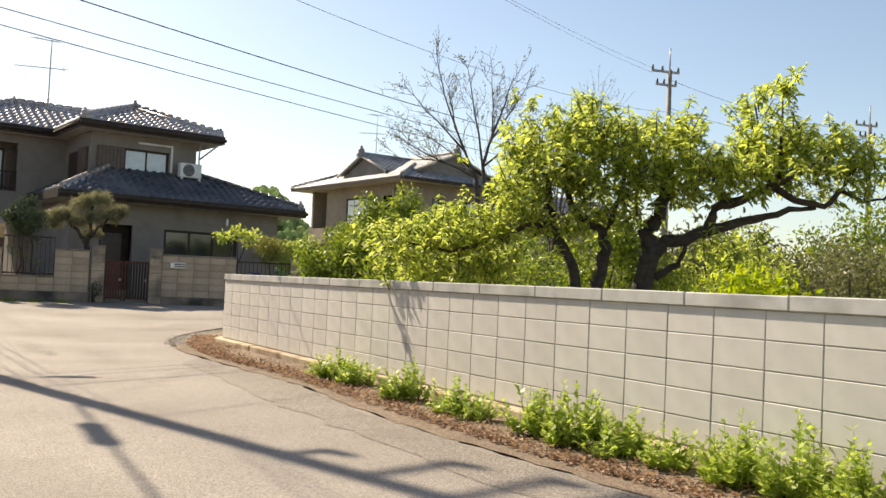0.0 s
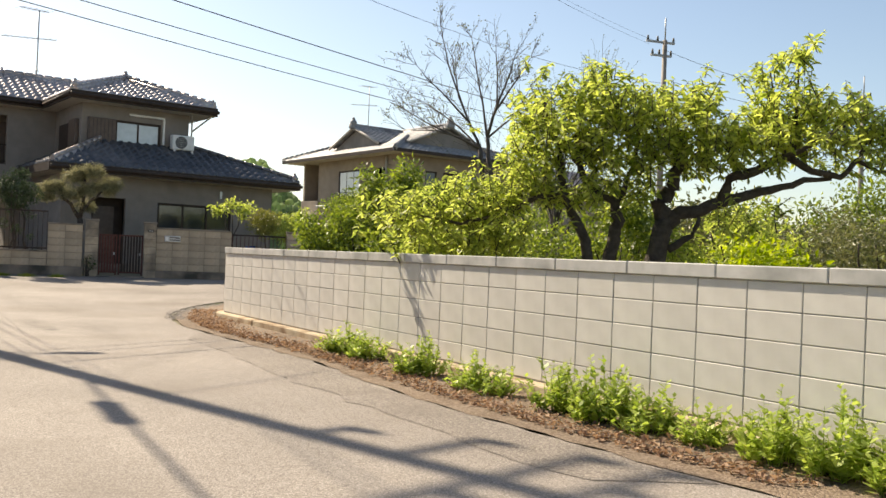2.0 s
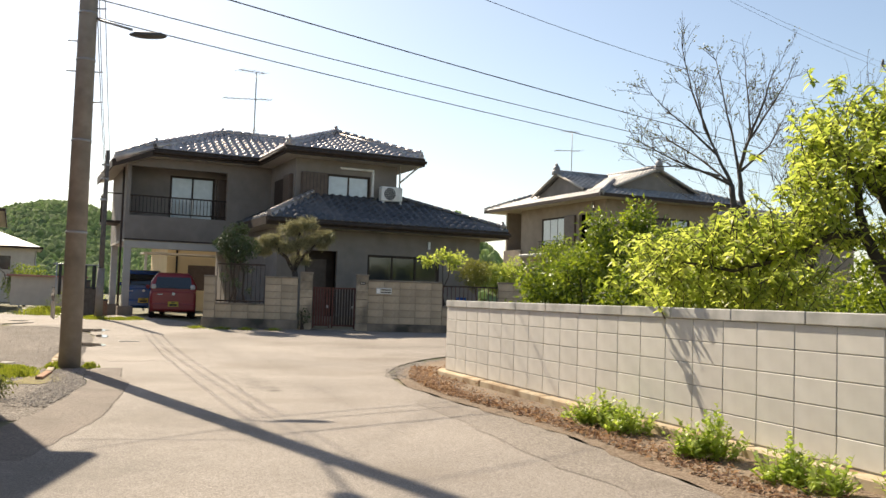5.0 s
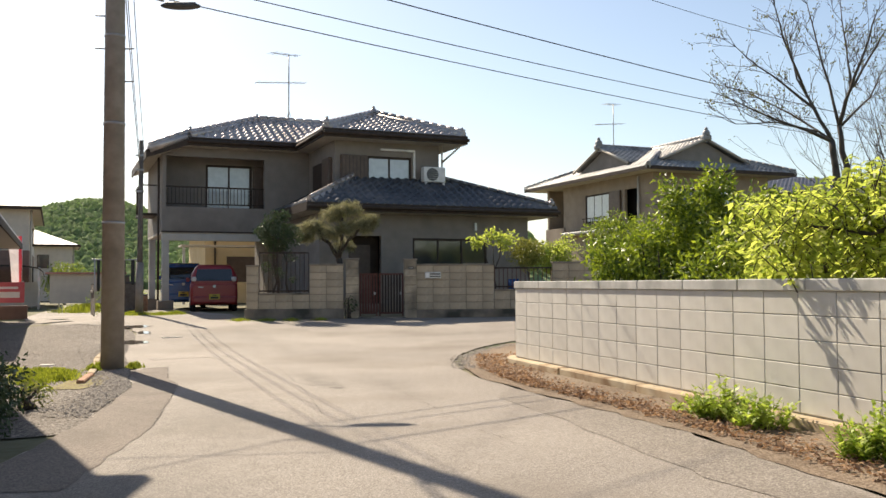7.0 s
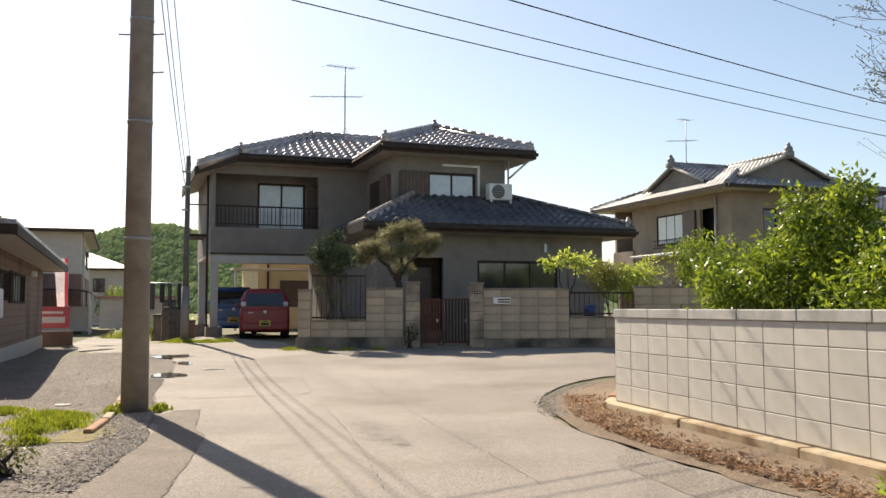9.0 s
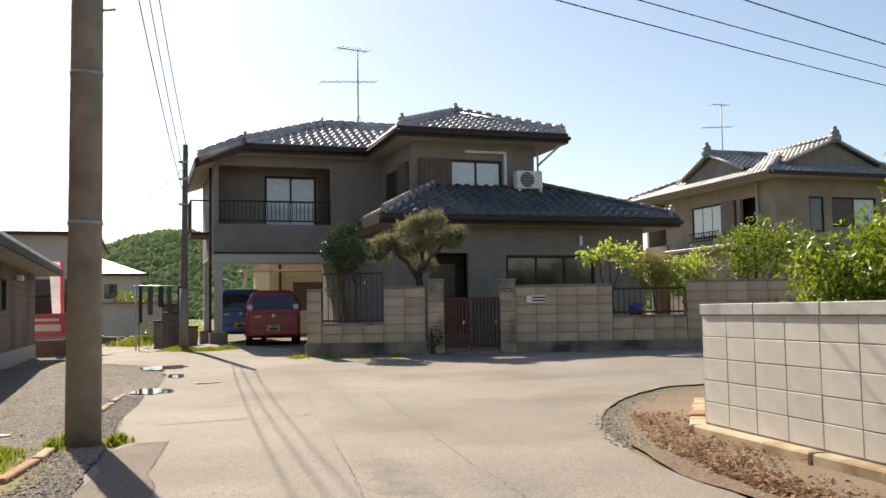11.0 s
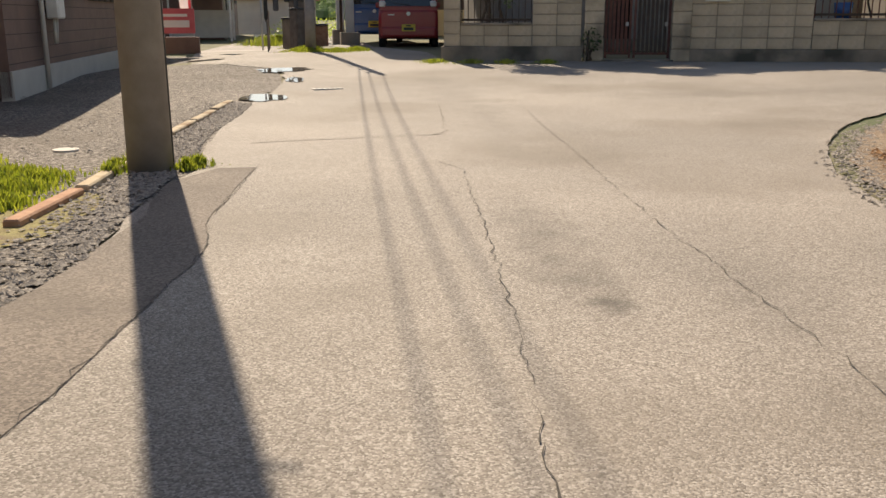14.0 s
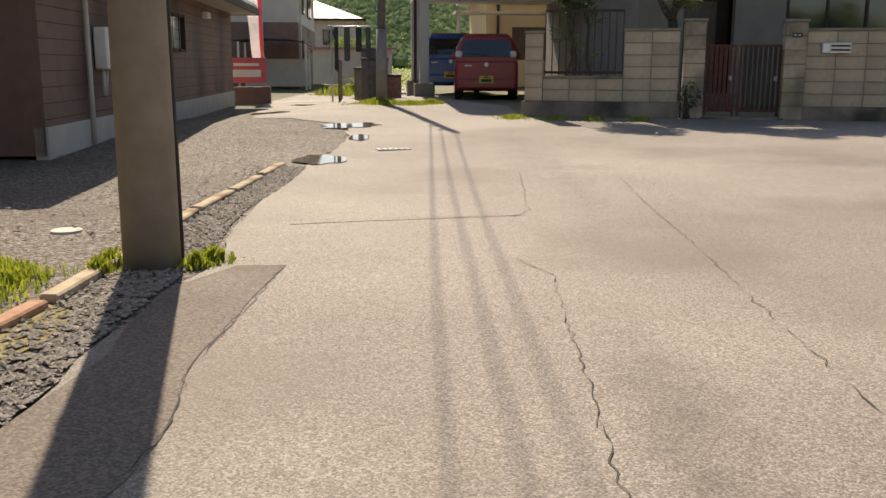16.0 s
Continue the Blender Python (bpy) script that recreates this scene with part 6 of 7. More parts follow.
for x0, x1, mt in ((0.0, 0.46, M_RUST), (0.5, 1.13, M_BROWN)):
    lf2 = part("gate_leaf", boxes((x0, x0 + 0.04, 0, 0.04, 0, 1.1), (x1 - 0.04, x1, 0, 0.04, 0, 1.1), (x0 + 0.04, x1 - 0.04, 0, 0.04, 1.06, 1.1), (x0 + 0.04, x1 - 0.04, 0, 0.04, 0.06, 0.1)), M_RUST, gate)
    n = int((x1 - x0) / 0.075)
    for k in range(1, n):
        u = x0 + 0.02 + k * (x1 - x0 - 0.04) / n
        part("slat", boxes((u - 0.025, u + 0.025, 0.015, 0.025, 0.1, 1.06)), mt, lf2)
    part("latch", boxes((x1 - 0.1, x1 - 0.05, -0.02, 0.0, 0.55, 0.62)), M_STEEL, lf2)
part("sill", boxes((-0.05, 1.18, -0.25, 0.2, -0.2, -0.02), bev=0.01), M_OLDCON, gate)
for a, b, z0, z1, nm in ((-3.48, -2.24, 0.9, 1.95, "tall"), (2.56, 4.05, 0.98, 1.55, "low")):
    fn = thing("fence", GW @ pose(a, 0.03, 0), "rusty dark steel bar fence on the garden wall" if nm == "low" else "tall dark steel bar fence overgrown by a climber", "fence", "steel fences")
    part("rail", boxes((0, b - a, 0, 0.03, z1 - 0.04, z1), (0, b - a, 0, 0.03, z0 + 0.04, z0 + 0.08)), M_BROWN, fn)
    n = int((b - a) / 0.11)
    for k in range(n + 1):
        part("bar", boxes((k * (b - a) / n - 0.008, k * (b - a) / n + 0.008, 0.005, 0.025, z0, z1)), M_RUST if nm == "low" else M_BROWN, fn)
# planting
shrub("shrub", -1.22, 24.72, "dark weedy bush at the gate pier's foot", (0, 0, 0.35), (0.16, 0.12, 0.32), 12, 0.1, 700, 0.06, M_LEAF_G, 97)
r = random.Random(3)
plant("climber", -3.05, 25.25, "dark ivy mound on a support beside the gate", "climber", [limb(r, (x, 0, 0), (x * 0.5, 0, 2.3), 0.03, 0.02) for x in (-0.3, 0.0, 0.3)], puff((-0.05, 0, 2.15), (0.6, 0.5, 0.35), 46, 0.15, 61) + puff((0.0, 0, 2.5), (0.3, 0.3, 0.24), 16, 0.11, 62) + puff((0, 0, 1.5), (0.5, 0.2, 0.8), 12, 0.12, 63), 1300, 0.065, M_LEAF_G, 61)
pine = [limb(r, (0, 0, 0), (0.1, 0, 1.5), 0.1, 0.08), limb(r, (0.1, 0, 1.5), (-0.5, 0, 2.4), 0.06, 0.03), limb(r, (0.1, 0, 1.5), (0.2, 0, 2.6), 0.06, 0.03), limb(r, (0.15, 0, 1.7), (0.75, -0.1, 2.4), 0.05, 0.025)]
pc2 = []
for k, (x, y, z, w, n) in enumerate([(-0.62, 0, 2.35, 0.3, 15), (-0.75, 0.1, 2.1, 0.2, 8), (0.0, 0.1, 2.72, 0.34, 16), (0.4, -0.1, 2.85, 0.24, 10), (0.72, 0, 2.42, 0.32, 15), (1.0, -0.05, 2.5, 0.22, 9), (-0.15, -0.2, 2.2, 0.32, 12), (0.35, -0.15, 2.3, 0.26, 10), (0.2, 0, 1.85, 0.24, 7)]):
    pc2 += puff((x, y, z), (w * 1.1, w * 0.9, w * 0.5), int(n * 1.8), 0.11, 164 + k)
plant("garden_pine", -1.62, 25.6, "pruned garden pine with dry tufted needles", "tree", pine, pc2, 1500, 0.13, M_LEAF_P, 67, slim=0.1, spread=0.05)
plant("shrub", 2.5, 25.35, "small shrub with bright green leaves over the garden wall", "shrub", [limb(r, (0, 0, 0), (0.05 + k * 0.2, 0, 1.9), 0.03, 0.012) for k in (-1, 0, 1)], puff((0.1, 0, 2.0), (0.5, 0.3, 0.24), 22, 0.13, 71) + puff((-0.45, 0, 1.95), (0.25, 0.2, 0.12), 7, 0.1, 70) + puff((0.55, 0, 2.1), (0.2, 0.2, 0.12), 6, 0.1, 69), 300, 0.11, M_LEAF_K, 71, slim=0.55, spread=0.1)
plant("shrub", 3.5, 25.7, "soft yellow-green shrub behind the garden fence", "shrub", [limb(r, (0, 0, 0), (0, 0, 1.6), 0.03, 0.012)], puff((0, 0, 1.65), (0.5, 0.4, 0.42), 44, 0.17, 72), 900, 0.055, M_LEAF_S, 72)
plant("shrub", 4.4, 26.4, "green shrub behind the garden fence", "shrub", [limb(r, (0, 0, 0), (0, 0, 1.6), 0.03, 0.012)], puff((0, 0, 1.55), (0.75, 0.5, 0.6), 46, 0.2, 73), 420, 0.08, M_LEAF_K, 73)
plant("garden_tree", 6.3, 27.4, "leafy small tree beside the neighbouring house", "tree", [limb(r, (0, 0, 0), (k * 0.4, 0.1, 2.2), 0.05, 0.02) for k in (-1, 0, 1.4)], puff((0.1, 0, 2.1), (1.0, 0.7, 0.65), 70, 0.22, 74), 330, 0.1, M_LEAF_D, 74)
plant("shrub", 5.5, 26.4, "small shrub flecked with white blossom", "shrub", [limb(r, (0, 0, 0), (0, 0, 1.2), 0.03, 0.012)], puff((0, 0, 1.3), (0.55, 0.4, 0.28), 26, 0.16, 75), 260, 0.06, M_LEAF_G, 75)
bk = thing("bucket", GW @ pose(3.1, 0.35, 0.62), "blue plastic bucket on a shelf behind the fence", "bucket")
part("body", rod(bmesh.new(), (0, 0, 0.32), (0, 0, 0.62), 0.13, 0.16, 16), M_BLUE, bk)
part("stand", boxes((-0.3, 0.6, -0.15, 0.15, -0.35, 0.32), bev=0.01), M_OLDCON, bk)

# ---------- second house ----------
H2 = thing("house", HOUSE, "two-storey tan stucco house with silver grey tiled roofs", "house")
A0, A1, C0, C1 = 25.0, 31.6, 35.0, 44.5
part("wall", wall_with_openings(A0, A1, C0, C0 + 0.15, 0.34, 6.1, [(A0 + 1.6, A0 + 2.3, 4.0, 5.4), (A0 + 2.7, A0 + 4.9, 4.2, 5.4)]), M_TAN, H2)
side = bmesh.new()
for v0, v1, z0, z1 in ((C0 + 0.15, 36.2, 0.34, 6.1), (36.2, 37.2, 0.34, 3.6), (36.2, 37.2, 5.5, 6.1), (37.2, 38.4, 0.34, 6.1), (38.4, 40.6, 0.34, 4.1), (38.4, 40.6, 5.5, 6.1), (40.6, 42.6, 0.34, 6.1)):
    box(side, A0, A0 + 0.15, v0, v1, z0, z1)
part("wall", side, M_TAN, H2)
part("wall", boxes((A1 - 0.15, A1, C0 + 0.15, C1, 0.34, 6.1), (A0 + 0.15, A1 - 0.15, C1 - 0.15, C1, 0.34, 6.1), (A0 + 1.5, A0 + 1.65, 42.6, C1, 3.3, 6.1), (A0 + 0.15, A0 + 1.5, 42.45, 42.6, 0.34, 6.1)), M_TAN, H2)
# Black panels stand in for shaded interiors behind the neighbour's windows.
part("room_shade_panel", boxes((A0 + 0.6, A0 + 0.7, C0 + 0.7, 42.3, 3.4, 6.0), (A0 + 0.7, A1 - 0.3, C0 + 0.7, C0 + 0.8, 3.4, 6.0)), M_UNLIT, H2)
wl = part("window", boxes((A0 - 0.02, A0 + 0.08, 38.4, 38.46, 4.1, 5.5), (A0 - 0.02, A0 + 0.08, 40.54, 40.6, 4.1, 5.5), (A0 - 0.02, A0 + 0.08, 38.46, 40.54, 5.44, 5.5), (A0 - 0.02, A0 + 0.08, 38.46, 40.54, 4.1, 4.16)), M_BROWN, H2)
for k in range(3):
    part("pane", boxes((A0 + 0.02, A0 + 0.03, 38.5 + k * 0.69, 39.13 + k * 0.69, 4.18, 5.42)), M_CURTAIN_SKY, wl)
part("shutter_box", boxes((A0 - 0.12, A0 - 0.003, 37.45, 38.38, 4.05, 5.5), bev=0.015), M_SHUTTER, H2)
part("window_rail", boxes((A0 - 0.25, A0 - 0.22, 38.4, 40.6, 4.3, 4.34), (A0 - 0.25, A0 - 0.22, 38.4, 40.6, 3.95, 3.99), *[(A0 - 0.245, A0 - 0.225, 38.42 + k * 0.2, 38.44 + k * 0.2, 3.99, 4.3) for k in range(11)]), M_BROWN, H2)
part("window_hood", boxes((A0 - 0.5, A0 - 0.003, 36.9, 42.2, 3.55, 3.7), bev=0.03), M_TILE_S, H2)
sash(H2, A0 + 2.7, A0 + 4.9, C0 + 0.06, 4.2, 5.4, 2, [M_SHUTTER, M_CURTAIN_SKY])
sash(H2, A0 + 1.6, A0 + 2.3, C0 + 0.06, 4.0, 5.4, 1, M_PANE)
for v in (42.7, C1 - 0.1):
    part("balcony_post", boxes((A0, A0 + 0.16, v - 0.08, v + 0.08, 3.3, 6.1)), M_TAN, H2)
part("balcony", boxes((A0 - 0.1, A0 + 1.5, 42.6, C1, 3.1, 3.3), (A0 - 0.1, A0 - 0.02, 42.6, C1, 3.3, 4.0)), M_TAN, H2)
part("drainpipe", rod(bmesh.new(), (A0 - 0.08, 36.0, 0.4), (A0 - 0.08, 36.0, 6.0), 0.05, None, 8), M_CREAM, H2)
E0, E1, G0, G1, EZ = A0 - 0.9, A1 + 0.9, C0 - 0.9, C1 + 0.9, 6.15
part("soffit", boxes((E0, E1, G0, G1, 6.1, 6.17)), M_SOFFIT, H2)
part("fascia", boxes((E0 - 0.03, E1 + 0.03, G0 - 0.03, G0, 6.08, 6.24), (E0 - 0.03, E0, G0, G1, 6.08, 6.24), (E1, E1 + 0.03, G0, G1, 6.08, 6.24)), M_BROWN, H2)
rn = 2.6
sl2 = 0.4
WU, WV = E1 - E0, G1 - G0
hip_roof(H2, "roof_tiles", M_TILE_S, [
    ((E0, G0, EZ), (1, 0, 0), (0, 1, 0), rn * sl2, rn, lambda s: s, lambda s: WU - s),
    ((E0, G0, EZ), (0, 1, 0), (1, 0, 0), rn * sl2, rn, lambda s: s, lambda s: WV - s),
    ((E1, G0, EZ), (0, 1, 0), (-1, 0, 0), rn * sl2, rn, lambda s: s, lambda s: WV - s),
    ((E0, G1, EZ), (1, 0, 0), (0, -1, 0), rn * sl2, rn, lambda s: s, lambda s: WU - s)])


def gable(parent, axis, pos, at, back, half, z0, zr, mat):
    """A gabled roof on top of the hips: ridge along axis from at to back, half the span half."""
    def P(along, across, z):
        return Vector((across, along, z)) if axis == "v" else Vector((along, across, z))
    sgn = 1 if back > at else -1
    L = abs(back - at)
    for s in (-1, 1):
        bm = bmesh.new()
        tiles(bm, P(at, pos + s * half, z0), P(sgn, 0, 0), P(0, -s, 0), zr - z0, half, lambda q: 0.0, lambda q: L)
        tagged(part("gable_tiles", bm, mat, parent), kind="stuff")
    bm = bmesh.new()
    q = [bm.verts.new(P(at + sgn * d, pos + a, z)) for d in (0.25, 0.35) for a, z in ((-half, z0 - 0.1), (half, z0 - 0.1), (0, zr - 0.06))]
    for f in ((0, 1, 2), (5, 4, 3), (0, 3, 4, 1), (1, 4, 5, 2), (2, 5, 3, 0)):
        bm.faces.new([q[i] for i in f])
    part("gable_wall", bm, M_STUCCO, parent)
    bm = bmesh.new()
    for s in (-1, 1):
        rod(bm, P(at, pos + s * (half + 0.1), z0 - 0.02), P(at, pos, zr + 0.02), 0.06, None, 6)
    part("barge_board", bm, M_SOFFIT, parent, "pale barge boards of the gable")
    bm = bmesh.new()
    ridge(bm, P(at, pos, zr + 0.05), P(back, pos, zr + 0.05), 0.12)
    tagged(part("ridge_tiles", bm, mat, parent), kind="stuff")
    bm = bmesh.new()
    finial(bm, P(at, pos, zr + 0.12), 1.1)
    part("ridge_end", bm, mat, parent, smooth=True)


gable(H2, "v", A0 + 3.1, C0 + 0.1, 43.0, 2.4, 6.75, 7.75, M_TILE_S)
gable(H2, "u", 39.2, A0 - 0.1, A0 + 5.0, 2.3, 6.75, 7.7, M_TILE_S)
rg = bmesh.new()
for a, b in (((E0, G0, EZ + 0.1), (E0 + 2.3, G0 + 2.3, EZ + 1.0)), ((E1, G0, EZ + 0.1), (E1 - 2.3, G0 + 2.3, EZ + 1.0)), ((E0, G1, EZ + 0.1), (E0 + 2.3, G1 - 2.3, EZ + 1.0))):
    ridge(rg, a, b, 0.1)
tagged(part("ridge_tiles", rg, M_TILE_S, H2), kind="stuff")
antenna(HOUSE @ pose(A0 + 1.5, 40.3, 7.2), 3.0, "thin television antenna on the neighbour's roof")
ext = thing("house", HOUSE @ pose(34.5, 37.0, 0.34), "low brown roofed house beyond the neighbour", "house")
part("wall", boxes((0, 9, 0, 7, 0, 5.2)), M_TAN, ext)
hip_roof(ext, "roof_tiles", M_TILE, [((-0.6, -0.6, 5.2), (1, 0, 0), (0, 1, 0), 1.4, 4.1, lambda s: 0.0, lambda s: 10.2), ((-0.6, 7.6, 5.2), (1, 0, 0), (0, -1, 0), 1.4, 4.1, lambda s: 0.0, lambda s: 10.2)])
part("gable_wall", boxes((0.2, 8.8, 3.0, 4.0, 5.2, 6.2)), M_TAN, ext)
gs = thing("garden_shed", pose(8.0, 21.5, g(8, 21.5), 0, 0, 10), "small grey garden shed seen through foliage", "shed")
part("wall", boxes((-1.5, 1.5, 0, 2, 0, 1.7)), M_BLUEGREY, gs)
part("roof", boxes((-1.8, 1.8, -0.3, 2.3, 1.7, 1.82), bev=0.02), M_TILE_S, gs)
tanw = thing("low_wall", pose(5.9, 21.9, g(5.9, 21.9), 0, 0, 8), "tan rendered low wall across the side lane", "wall", kind="structure")
part("body", boxes((0, 6.5, 0, 0.15, -0.2, 1.15), bev=0.01), M_TAN, tanw)

# ---------- left side: cladded building, siding building, far houses ----------
L1 = thing("house", HOUSE @ pose(-1.3, 20.0, 0.05), "single-storey dark brown clad building with tiled eaves", "house")
wb = bmesh.new()
W1 = [(5.0, 8.0, 1.3, 1.9), (3.0, 4.4, 1.35, 1.85)]
for v0, v1, z0, z1 in ((0, 3.0, 0, 2.35), (3.0, 4.4, 0, 1.35), (3.0, 4.4, 1.85, 2.35), (4.4, 5.0, 0, 2.35), (5.0, 8.0, 0, 1.3), (5.0, 8.0, 1.9, 2.35), (8.0, 14.5, 0, 2.35)):
    box(wb, -0.15, 0, v0, v1, z0, z1)
part("wall", wb, M_CLAD, L1)
part("wall", boxes((-8, -0.15, 14.35, 14.5, 0, 2.35), (-8, -0.15, 0, 0.15, 0, 2.35)), M_CLAD, L1)
for k in range(11):
    part("seam", boxes((0.0, 0.006, 0, 14.5, 0.4 + k * 0.18, 0.408 + k * 0.18)), M_BROWN, L1)
part("footing", boxes((-0.13, 0.03, 0, 14.53, -0.2, 0.32), (-8, -0.13, 14.5, 14.53, -0.2, 0.32), bev=0.005), M_CREAM, L1, "pale concrete footing")
for v0, v1, z0, z1 in W1:
    wn1 = part("window", boxes((-0.1, 0.06, v0, v0 + 0.05, z0, z1), (-0.1, 0.06, v1 - 0.05, v1, z0, z1), (-0.1, 0.06, v0, v1, z1, z1 + 0.05), (-0.1, 0.06, v0, v1, z0 - 0.05, z0), bev=0.005), M_BROWN, L1)
    m_ = (v0 + v1) / 2
    part("pane", boxes((-0.06, -0.05, v0 + 0.05, m_ - 0.02, z0, z1)), M_PANE, wn1)
    part("pane", boxes((-0.04, -0.03, m_ + 0.02, v1 - 0.05, z0, z1)), M_CURTAIN_SKY, wn1)
    for k in range(6):
        part("guard_bar", boxes((0.06, 0.075, v0 + 0.1 + k * (v1 - v0 - 0.2) / 5, v0 + 0.115 + k * (v1 - v0 - 0.2) / 5, z0 - 0.05, z1 + 0.05)), M_BROWN, wn1)
part("soffit", boxes((-8.5, 0.65, -0.6, 15.1, 2.33, 2.39)), M_SOFFIT, L1)
part("fascia", boxes((0.65, 0.69, -0.6, 15.1, 2.31, 2.48), (-8.5, 0.69, 15.1, 15.14, 2.31, 2.48), (-8.5, 0.69, -0.64, -0.6, 2.31, 2.48)), M_BROWN, L1)
hip_roof(L1, "roof_tiles", M_TILE, [((0.66, -0.6, 2.43), (0, 1, 0), (-1, 0, 0), 4.6 * 0.3, 4.6, lambda s: s, lambda s: 15.7 - s), ((0.66, 15.1, 2.43), (-1, 0, 0), (0, -1, 0), 4.6 * 0.3, 4.6, lambda s: s, lambda s: 9.2 - s), ((0.66, -0.6, 2.43), (-1, 0, 0), (0, 1, 0), 4.6 * 0.3, 4.6, lambda s: s, lambda s: 9.2 - s)])
part("wall_lamp", boxes((0.0, 0.14, 10.2, 10.6, 2.0, 2.14), bev=0.02), M_WHITE, L1, "white outdoor lamp")
wh2 = thing("water_heater", HOUSE @ pose(-1.29, 22.2, 1.0), "white wall-hung gas heater on brown cladding", "water heater")
part("case", boxes((0, 0.18, -0.2, 0.2, 0.0, 0.55), bev=0.02), M_WHITE, wh2)
for y in (-0.08, 0.08):
    part("pipe", rod(bmesh.new(), (0.08, y, 0.0), (0.06, y * 0.6, -0.35), 0.022, None, 8), M_CREAM, wh2)
part("drainpipe", rod(bmesh.new(), (0.06, 1.6, 0.0), (0.06, 1.6, 2.3), 0.035, None, 8), M_CREAM, L1)
L2 = thing("house", HOUSE @ pose(-2.3, 16.4, 0.0), "blue-grey sided building on a pale footing", "house")
part("wall", boxes((-6, 0, 0, 6.0, 0, 3.2)), M_BLUEGREY, L2)
for k in range(16):
    part("seam", boxes((0.0, 0.006, 0, 6.0, 0.35 + k * 0.18, 0.36 + k * 0.18)), M_GRILL, L2)
part("footing", boxes((-6, 0.03, -0.03, 6.03, -0.2, 0.3), bev=0.005), M_CREAM, L2)
part("roof", boxes((-6.5, 0.5, -0.5, 6.3, 3.2, 3.4), bev=0.03), M_TILE, L2)
mt = thing("water_heater", HOUSE @ pose(-2.29, 22.0, 0.75), "white wall-hung water heater with pipes", "water heater")
part("case", boxes((0, 0.2, -0.22, 0.22, 0.0, 0.6), bev=0.02), M_WHITE, mt)
for y in (-0.1, 0.0, 0.1):
    part("pipe", rod(bmesh.new(), (0.1, y, 0.0), (0.06, y * 0.6, -0.4), 0.025, None, 8), M_CREAM, mt)
part("vent", boxes((0.2, 0.215, -0.1, 0.1, 0.45, 0.52)), M_GRILL, mt)
sg = thing("banner_board", HOUSE @ pose(-1.75, 35.8, 0.0), "red board with white lettering on a brown base", "sign")
part("base", boxes((0, 1.3, -0.12, 0.12, -0.2, 0.45), bev=0.01), M_CLAD, sg)
part("board", boxes((-0.05, 1.2, -0.03, 0.03, 0.55, 1.25), bev=0.008), M_SIGNRED, sg)
part("bar", boxes((0.1, 1.05, -0.036, -0.031, 0.72, 0.92), (0.3, 1.0, -0.036, -0.031, 1.02, 1.1)), M_CLOTH, sg, "pale bars of writing")
for x in (0, 1.15):
    part("leg", boxes((x - 0.02, x + 0.02, -0.02, 0.02, 0.3, 1.3)), M_ALU, sg)
fl = thing("banner_flag", HOUSE @ pose(-0.65, 36.1, 0.0), "white and red vertical advertising flag on a pole", "flag")
part("pole", rod(bmesh.new(), (0, 0, 0), (0, 0, 2.9), 0.015, None, 8), M_ALU, fl)
for dx0, dx1, mt_ in ((-0.45, -0.12, M_CLOTH), (-0.12, 0.0, M_SIGNRED)):
    bm = bmesh.new()
    rows = []
    for k in range(12):
        z = 2.85 - k * 0.16
        rows.append([bm.verts.new((dx * (1 - 0.03 * k), 0.06 * math.sin(k * 0.8 + dx * 4), z)) for dx in (dx0, (dx0 + dx1) / 2, dx1)])
    for p, q in zip(rows, rows[1:]):
        for i in range(2):
            bm.faces.new((p[i], p[i + 1], q[i + 1], q[i]))
    bmesh.ops.solidify(bm, geom=bm.faces[:], thickness=0.004)
    part("cloth", bm, mt_, fl)


